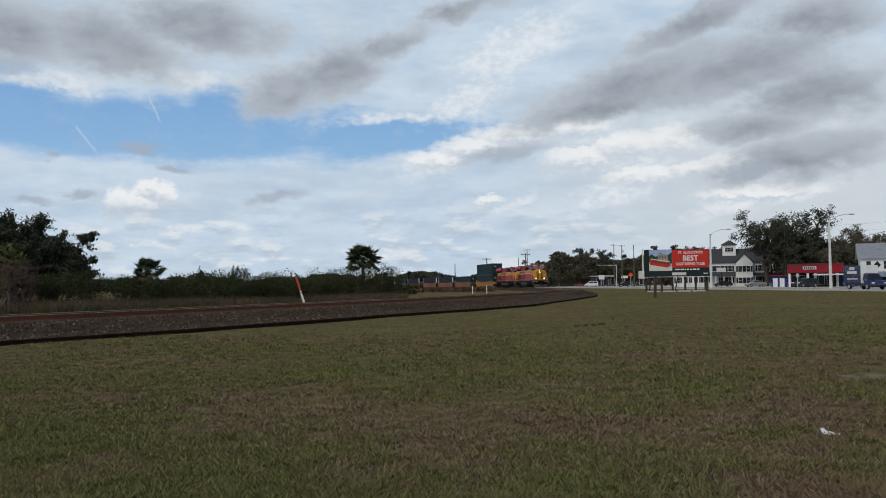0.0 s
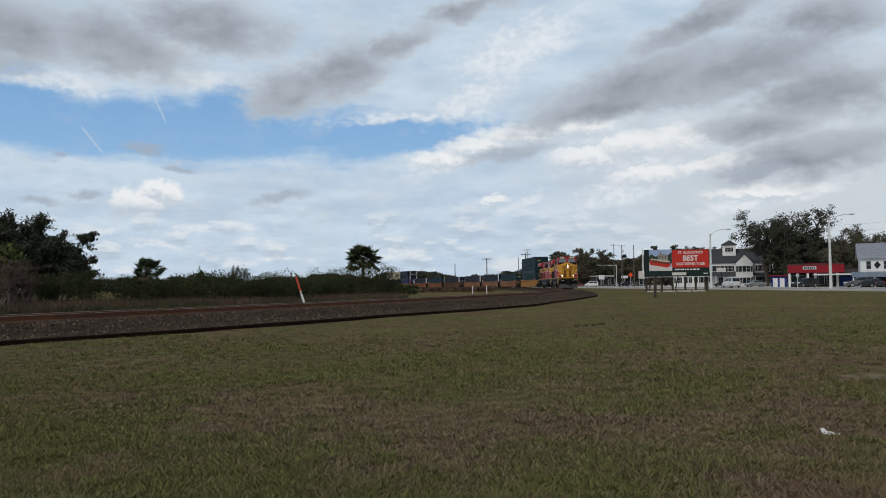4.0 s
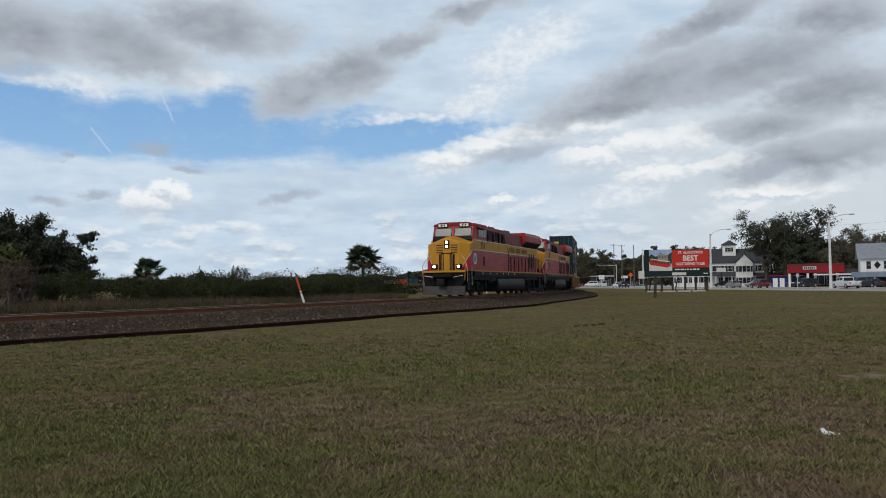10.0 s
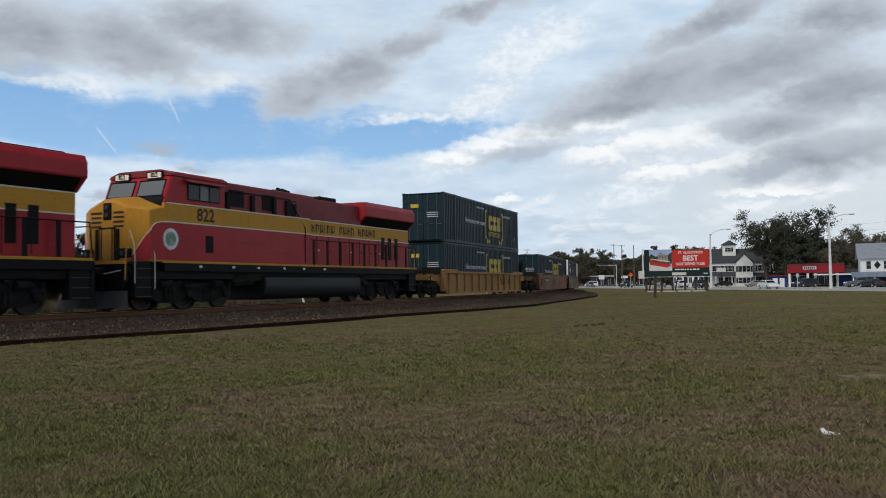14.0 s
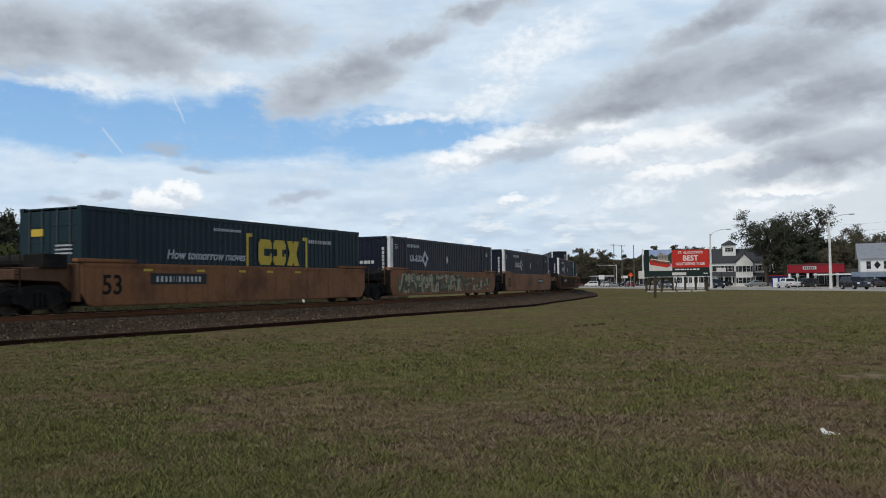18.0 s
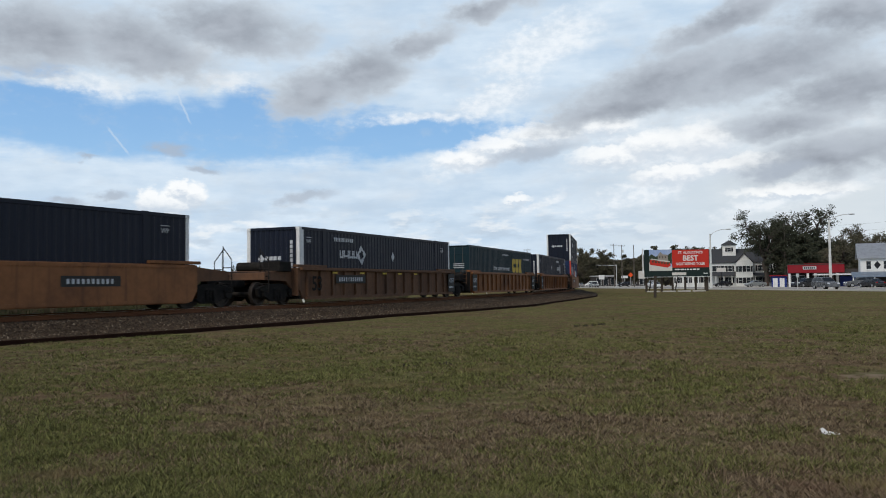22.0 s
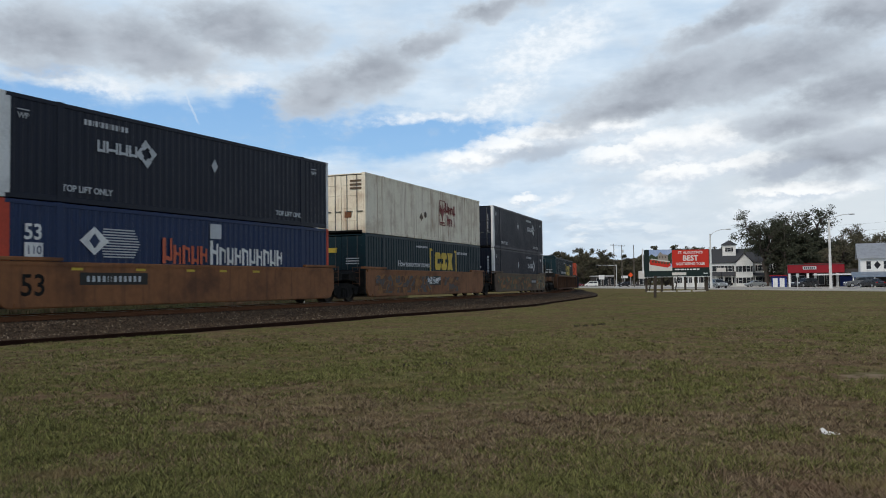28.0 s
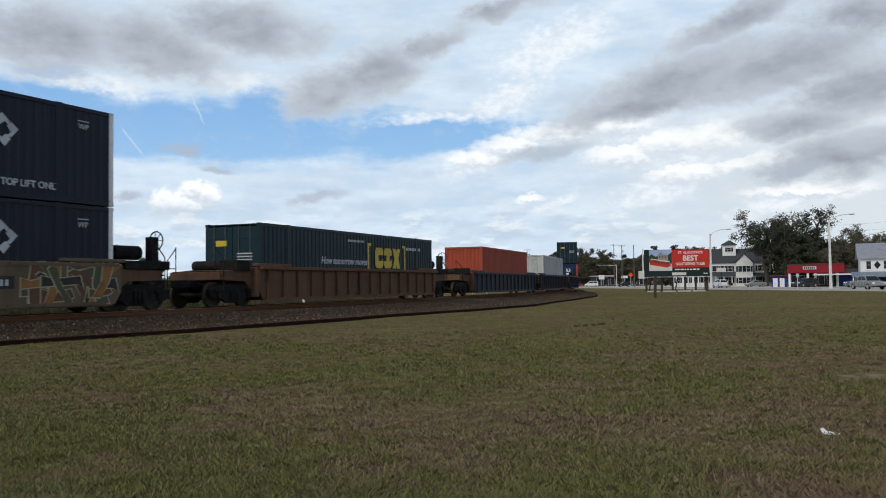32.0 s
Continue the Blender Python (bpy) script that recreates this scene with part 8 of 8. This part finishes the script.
def inn():
    """The large white inn with dark roofs and a cupola."""
    ob = thing("inn", "large white two-storey inn with dark shingle roofs and cupola", "building", m=pose(71.0, 228, 0, 0, 0, -18))
    sh = Shape().box(0, 22.5, 0, 11, -0.2, 6.4)
    wall = part("wall", sh, SIDING, ob, "white clapboard wall")
    for i in range(16):
        part("clapboard", Shape().box(0, 22.5, -0.03, 0.0, 0.2 + i * 0.38, 0.23 + i * 0.38), WHITE, wall)
    sh = Shape()
    gable_roof(sh, 0, 22.5, 0, 11, 6.4, 10.2)
    part("roof", sh, SHINGLE, ob, "dark grey shingle roof")
    # front wing with a gable
    sh = Shape()
    sh.box(6.6, 10.8, -3.0, 0.02, -0.2, 6.2)
    sh.prism([(6.6, 6.2), (8.7, 8.5), (10.8, 6.2)], -3.0, 0.0, "y")
    wing = part("wing", sh, SIDING, ob, "white gabled front wing")
    sh = Shape()
    gable_roof(sh, 6.6, 10.8, -3.0, 3.5, 6.25, 8.7, False, 0.35)
    part("roof", sh, SHINGLE, ob)
    # cupola
    sh = Shape().box(3.4, 6.8, 2.5, 6.0, 7.6, 11.2)
    cup = part("cupola", sh, SIDING, ob, "square white cupola")
    sh = Shape()
    sh.add([(3.0, 2.1, 11.2), (7.2, 2.1, 11.2), (7.2, 6.4, 11.2), (3.0, 6.4, 11.2), (5.1, 4.25, 12.5)], [(0, 1, 4), (1, 2, 4), (2, 3, 4), (3, 0, 4), (3, 2, 1, 0)])
    part("cupola_roof", sh, SHINGLE, cup, "dark pyramid roof")
    house_window(ob, 5.1, 9.9, 0.9, 1.1, 2.5)
    for x in (1.2, 3.3, 5.2, 12.6, 14.6, 17.0, 19.2, 21.2):
        house_window(ob, x, 4.8)
        if x > 2:
            house_window(ob, x, 1.7)
    for x in (7.7, 9.7):
        house_window(ob, x, 4.6, y=-3.0)
        house_window(ob, x, 1.6, y=-3.0)
    # porch with a dark roof and white columns
    sh = Shape()
    sh.prism([(-2.4, 3.0), (0.0, 4.0), (0.0, 3.8), (-2.4, 2.85)], -0.6, 6.6, "x")
    sh.prism([(-2.4, 3.0), (0.0, 3.6), (0.0, 3.4), (-2.4, 2.85)], 10.8, 22.8, "x")
    part("porch_roof", sh, SHINGLE, ob, "dark porch roof")
    for x in (-0.4, 1.6, 3.6, 5.6, 11.4, 14.2, 17.0, 19.8, 22.4):
        part("column", Shape().tube((x, -2.2, -0.1), (x, -2.2, 2.9), 0.14, 0.12, n=8), WHITE, ob, "white porch column")
    part("porch_rail", Shape().box(11.4, 22.4, -2.25, -2.15, 0.75, 0.85), WHITE, ob)
    # lower long annex towards the billboard
    sh = Shape().box(-9.5, 0, 1.0, 9, -0.2, 4.2)
    part("annex", sh, SIDING, ob, "white lower annex")
    sh = Shape()
    gable_roof(sh, -9.5, 0, 1.0, 9, 4.2, 7.0)
    part("annex_roof", sh, SHINGLE, ob)
    for x in (-8.2, -5.6, -3.0, -1.0):
        house_window(ob, x, 1.9, y=1.0)
    for x in (-8.4, -5.5, -2.9):
        part("column", Shape().tube((x, -0.6, -0.1), (x, -0.6, 3.2), 0.16, n=8), WHITE, ob)
    return ob


inn()


def store():
    ob = thing("store", "low roadside store with red fascia and blue walls", "building", m=pose(69.4, 172, 0, 0, 0, -21))
    part("wall", Shape().box(0, 15, 3.2, 13, -0.1, 3.6), DARK_WALL, ob, "dark shop wall")
    part("fascia", Shape().box(-0.1, 10.3, 0.2, 3.5, 2.85, 4.6), STORE_RED, ob, "bright red fascia", bevel=0.05)
    part("parapet", Shape().box(3.0, 10.1, 3.5, 12, 4.2, 4.8), STORE_RED, ob)
    part("fascia_trim", Shape().box(-0.12, 10.32, 0.15, 0.2, 4.48, 4.66), DARK_WALL, ob)
    part("name_board", Shape().box(2.7, 5.2, 0.12, 0.2, 3.55, 4.15), GREY_LOGO, ob, "grey name board with bars")
    sh = Shape()
    for i in range(6):
        sh.box(2.9 + i * 0.36, 3.15 + i * 0.36, 0.09, 0.12, 3.68, 4.02)
    part("writing_line", sh, DARK_WALL, ob)
    part("canopy", Shape().box(4.6, 13.2, -1.6, 3.2, 2.35, 2.62), WHITE, ob, "white flat canopy")
    for x in (0.2, 3.6, 5.0, 9.0, 12.8):
        part("column", Shape().box(x - 0.22, x + 0.22, 0.3, 0.75, -0.1, 2.75), WHITE if x < 8 else GALV, ob, "white canopy column")
    for x in (1.2, 2.6, 6.2, 7.8):
        win = part("shop_window", Shape().box(x - 0.6, x + 0.6, 3.12, 3.2, 0.5, 2.4), WHITE, ob)
        part("pane", Shape().box(x - 0.52, x + 0.52, 3.09, 3.13, 0.58, 2.32), GLASS, win)
    part("blue_wall", Shape().box(-3.2, -0.3, 1.4, 1.7, -0.1, 2.3), STORE_BLUE, ob, "blue panel wall")
    part("blue_wall", Shape().box(9.6, 14.2, 2.4, 3.1, -0.1, 2.1), STORE_BLUE, ob, "blue panel wall")
    for x in (-2.5, -1.2):
        part("door", Shape().box(x - 0.45, x + 0.45, 1.34, 1.4, 0.0, 1.9), WHITE, ob, "white door")
    part("side_roof", Shape().box(-3.6, -0.1, 1.0, 6, 2.3, 2.5), STORE_RED, ob)
    return ob


store()


def white_house():
    ob = thing("house", "white two-storey clapboard house with a metal porch roof", "building", m=pose(73.2, 150, 0, 0, 0, -24))
    wall = part("wall", Shape().box(0, 13, 0, 10, -0.1, 5.2), SIDING, ob, "white clapboard wall")
    for i in range(14):
        part("clapboard", Shape().box(0, 13, -0.03, 0, 0.2 + i * 0.35, 0.23 + i * 0.35), WHITE, wall)
    sh = Shape()
    gable_roof(sh, 0, 13, 0, 10, 5.2, 7.9, True, 0.5)
    part("roof", sh, METAL_ROOF, ob, "pale grey metal roof")
    for x in (1.3, 4.0, 8.0, 11.0):
        house_window(ob, x, 3.9, 0.7, 1.4, shutters=False)
    part("diamond_window", Shape().prism([(2.1, 3.9), (2.65, 3.2), (3.2, 3.9), (2.65, 4.6)], -0.06, 0.0, "y"), SHUTTER, ob, "dark diamond ornament")
    sh = Shape()
    sh.prism([(-4.2, 1.9), (0.0, 2.75), (0.0, 2.6), (-4.2, 1.78)], -1.5, 14, "x")
    part("porch_roof", sh, BLUE_ROOF, ob, "blue-grey metal porch roof")
    for x in (-1.3, 2.0, 5.5, 9.0, 13.0):
        part("column", Shape().box(x - 0.08, x + 0.08, -4.1, -3.94, -0.1, 1.85), WHITE, ob)
    # thin dark sheet over the white wall, from ground to porch roof
    part("porch_wall", Shape().box(0, 13, -0.06, 0.0, 0, 1.9), DARK_WALL, ob)
    return ob


white_house()


def low_building(x, y, w, h, words, mat, roof):
    ob = thing("shop_building", words, "building", "low shops along the road", m=pose(x, y, 0, 0, 0, 3))
    part("wall", Shape().box(0, w, 0, 10, -0.1, h), mat, ob)
    part("roof", Shape().box(-0.4, w + 0.4, -1.2, 10.4, h, h + 0.5), roof, ob, "flat roof edge", bevel=0.03)
    n = int(w // 3)
    for i in range(n):
        xx = (i + 0.5) * w / n
        win = part("shop_window", Shape().box(xx - 1.0, xx + 1.0, -0.05, 0.0, 0.5, h - 0.5), WHITE, ob)
        part("pane", Shape().box(xx - 0.92, xx + 0.92, -0.07, -0.045, 0.58, h - 0.58), GLASS, win)
    return ob


low_building(66, 372, 22, 4.2, "low dark shop building with a pale roof edge", DARK_WALL, GREY_BOX)
low_building(52.5, 420, 14, 4.4, "low dark shop building behind parked cars", DARK_WALL, GREY_BOX)

# ---------- trees beyond the road ----------
WOOD_LEAF = leaf_material("wood_leaf", (0.048, 0.048, 0.030), (0.115, 0.105, 0.068), (0.140, 0.112, 0.080))
broad_tree("oak_tree", "tall spreading dark oak towering over the store", pose(83, 212, 0), 20.0, 8.6, 101, OAK_LEAF, 1.0, 8, 0.34, 0.20)
broad_tree("oak_tree", "tall spreading dark oak with an open crown", pose(78.5, 208, 0), 18.6, 7.2, 102, OAK_LEAF, 1.1, 7, 0.36, 0.19)
broad_tree("oak_tree", "tall dark oak with a high ragged crown", pose(88.5, 207, 0), 20.2, 6.4, 103, OAK_LEAF, 1.2, 7, 0.26, 0.20)
broad_tree("oak_tree", "dense dark oak behind the store", pose(90, 206, 0), 13.5, 7.0, 104, OAK_LEAF, 2.4, 8, 0.10, 0.22)
broad_tree("oak_tree", "dense dark oak behind the store", pose(84, 205, 0), 13.0, 6.5, 106, OAK_LEAF, 2.4, 8, 0.10, 0.22)
broad_tree("oak_tree", "dense dark oak behind the store", pose(94, 202, 0), 14.0, 6.4, 105, OAK_LEAF, 2.2, 8, 0.10, 0.24)
for i, (x, y, h) in enumerate([(99, 205, 14.5), (104, 210, 13.5), (88, 185, 11), (84, 182, 10.5), (108, 200, 13.5), (96, 192, 12.5), (92, 187, 11.5), (101, 197, 12.5), (112, 208, 13), (105, 196, 11.5)]):
    broad_tree("bare_tree", "tall leafless grey tree among the oaks", pose(x, y, 0), h, 4.4, 120 + i, WOOD_LEAF, 0.85, 8, 0.20, 0.16, bare=0.5)
broad_tree("pine_tree", "dark tree behind the white house", pose(113, 205, 0), 15, 5, 130, OAK_LEAF, 1.3, 6, 0.3, 0.35)
for i, (x, y, h, s) in enumerate([(62, 400, 15, 10), (72, 410, 18, 12), (84, 420, 17, 12), (96, 400, 17, 11), (52, 440, 14, 10), (88, 330, 15.5, 8), (78, 300, 14, 7), (95, 320, 16, 9), (104, 330, 15, 9), (112, 340, 16, 9), (74, 345, 12, 8), (68, 430, 15, 11), (57, 425, 13, 9), (64, 385, 13, 9), (79, 390, 15, 10)]):
    broad_tree("oak_tree", "distant dull green oak in the wood", pose(x, y, 0), h * 1.03, s, 140 + i, WOOD_LEAF, 1.7, 6, 0.06, 0.36, "woods behind the shops")


def far_wood(name, words, x0, x1, y, h, n, seed, leaf=OAK_LEAF, size=0.9):
    """A low far line of trees as one sheet of foliage clumps: stuff."""
    rng = np.random.default_rng(seed)
    x = rng.uniform(x0, x1, size=n)
    top = h * (0.62 + 0.38 * np.array([noise.noise((a * 0.045, seed, 0)) + 0.5 * noise.noise((a * 0.16, seed, 5)) for a in x]))
    z = rng.uniform(0, 1, size=n) ** 0.7 * np.maximum(top, 0.8)
    c = np.stack([x, y + rng.uniform(-6, 6, size=n), z], 1)
    ob = new(name, quads(name, c, size, leaf, rng))
    return tagged(ob, words, "woods", "", "stuff")


far_wood("far_woods", "distant low line of dark trees on the horizon", -320, 60, 430, 10.0, 22000, 201)
far_wood("far_woods", "distant dark woods beyond the railway", -60, 48, 370, 9.5, 11000, 202, size=0.7)
far_wood("far_woods", "distant woods behind the road", 40, 330, 450, 16.0, 22000, 203, WOOD_LEAF, 0.7)
far_wood("far_woods", "grey-green wood edge behind the low shops", 50, 100, 398, 20.5, 20000, 206, WOOD_LEAF, 0.5)
far_wood("far_scrub", "low dull scrub in the bend of the line", -45, -4, 130, 1.9, 7000, 204, BUSH_LEAF, 0.28)
far_wood("far_scrub", "dry brown scrub along the far track", -20, 10, 165, 1.3, 3500, 205, DRY_STALK, 0.28)

# ---------- small things beside the line ----------
mk = thing("marker_post", "leaning slim marker post, white below and red above", "marker post", m=pose(-7.10, 44.49, 0.0, 0, -17, 0))
part("shaft", Shape().box(-0.05, 0.05, -0.03, 0.03, -0.1, 1.16), WHITE, mk, "white lower half", bevel=0.006)
part("red_top", Shape().box(-0.05, 0.05, -0.031, 0.031, 1.16, 1.93), RED_POST, mk, "faded red upper half", bevel=0.006)
part("band", Shape().box(-0.054, 0.054, -0.034, 0.034, 1.03, 1.08), BLACK, mk)
for x, y in ((4.35, 128), (6.35, 126)):
    p = thing("whistle_post", "short white square post beside the track", "post", "white posts by the track", m=pose(x, y, 0))
    part("shaft", Shape().box(-0.065, 0.065, -0.065, 0.065, -0.1, 1.2), WHITE, p, bevel=0.01)
sg = thing("signal_mast", "dark railway signal mast far along the line", "railway signal", m=pose(-8.5, 210, 0))
part("mast", Shape().tube((0, 0, -0.1), (0, 0, 4.8), 0.09, n=8), BLACK, sg)
part("signal_head", Shape().box(-0.3, 0.3, -0.15, 0.15, 3.9, 4.9), BLACK, sg, bevel=0.04)

# a scrap of paper on the lawn
rng = np.random.default_rng(5)
sh = Shape()
n = 7
pts = [[(-0.06 + 0.12 * i / (n - 1), -0.06 + 0.12 * j / (n - 1), 0.02 + 0.02 * abs(noise.noise((i * 0.55, j * 0.7, 3))) + 0.03 * (j > 4) * (i < 3)) for i in range(n)] for j in range(n)]
sh.v = [p for row in pts for p in row] + [(x, y, z - 0.004) for row in pts for x, y, z in row]
for k, flip in ((0, False), (n * n, True)):
    for j in range(n - 1):
        for i in range(n - 1):
            q = (k + j * n + i, k + j * n + i + 1, k + (j + 1) * n + i + 1, k + (j + 1) * n + i)
            sh.f.append(q[::-1] if flip else q)
sh.idx = [0] * len(sh.f)
thing("paper_scrap", "crumpled white paper scrap lying on the lawn", "litter", m=pose(3.22, 7.22, 0.0, 0, 0, 20), shape=sh, mats=WHITE)


# ---------- what moves ----------
def motions():
    times = [i * 0.5 for i in range(65)]
    for ob, off, half, z in MOVING:
        up = Matrix.Translation((0, 0, z))
        walk(ob, [(t, up @ train_pose(off, t, half)) for t in times])
    # the wheelsets roll
    for ax, x, r in WHEELSETS:
        rows = []
        for i in range(961):
            t = i / 30
            rows.append((t, pose(x, 0, r) @ Matrix.Rotation((-train_s(0, t) / r) % (2 * math.pi), 4, "Y")))
        walk(ax, rows)
    walk(SKY, [(0.0, pose(0, 0, 0, 0, 0, 0.0)), (16.0, pose(0, 0, 0, 0, 0, -1.35)), (32.0, pose(0, 0, 0, 0, 0, -2.7))])
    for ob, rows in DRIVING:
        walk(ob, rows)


# rows of marks too small to pick apart stay joined
JOINED = ("number_line", "name_mark", "writing_line", "slogan_line", "stripe_mark", "nose_stripe", "brake_hose", "tread_edge", "logo_mark", "platform_rail", "ladder", "handrail", "dot_mark", "bracket_mark", "frond")
for o in scene.objects:
    if o.parent and o.name.split(".")[0] in JOINED and o.name.split(".")[0] != "frond":
        o["kind"] = "stuff"

motions()
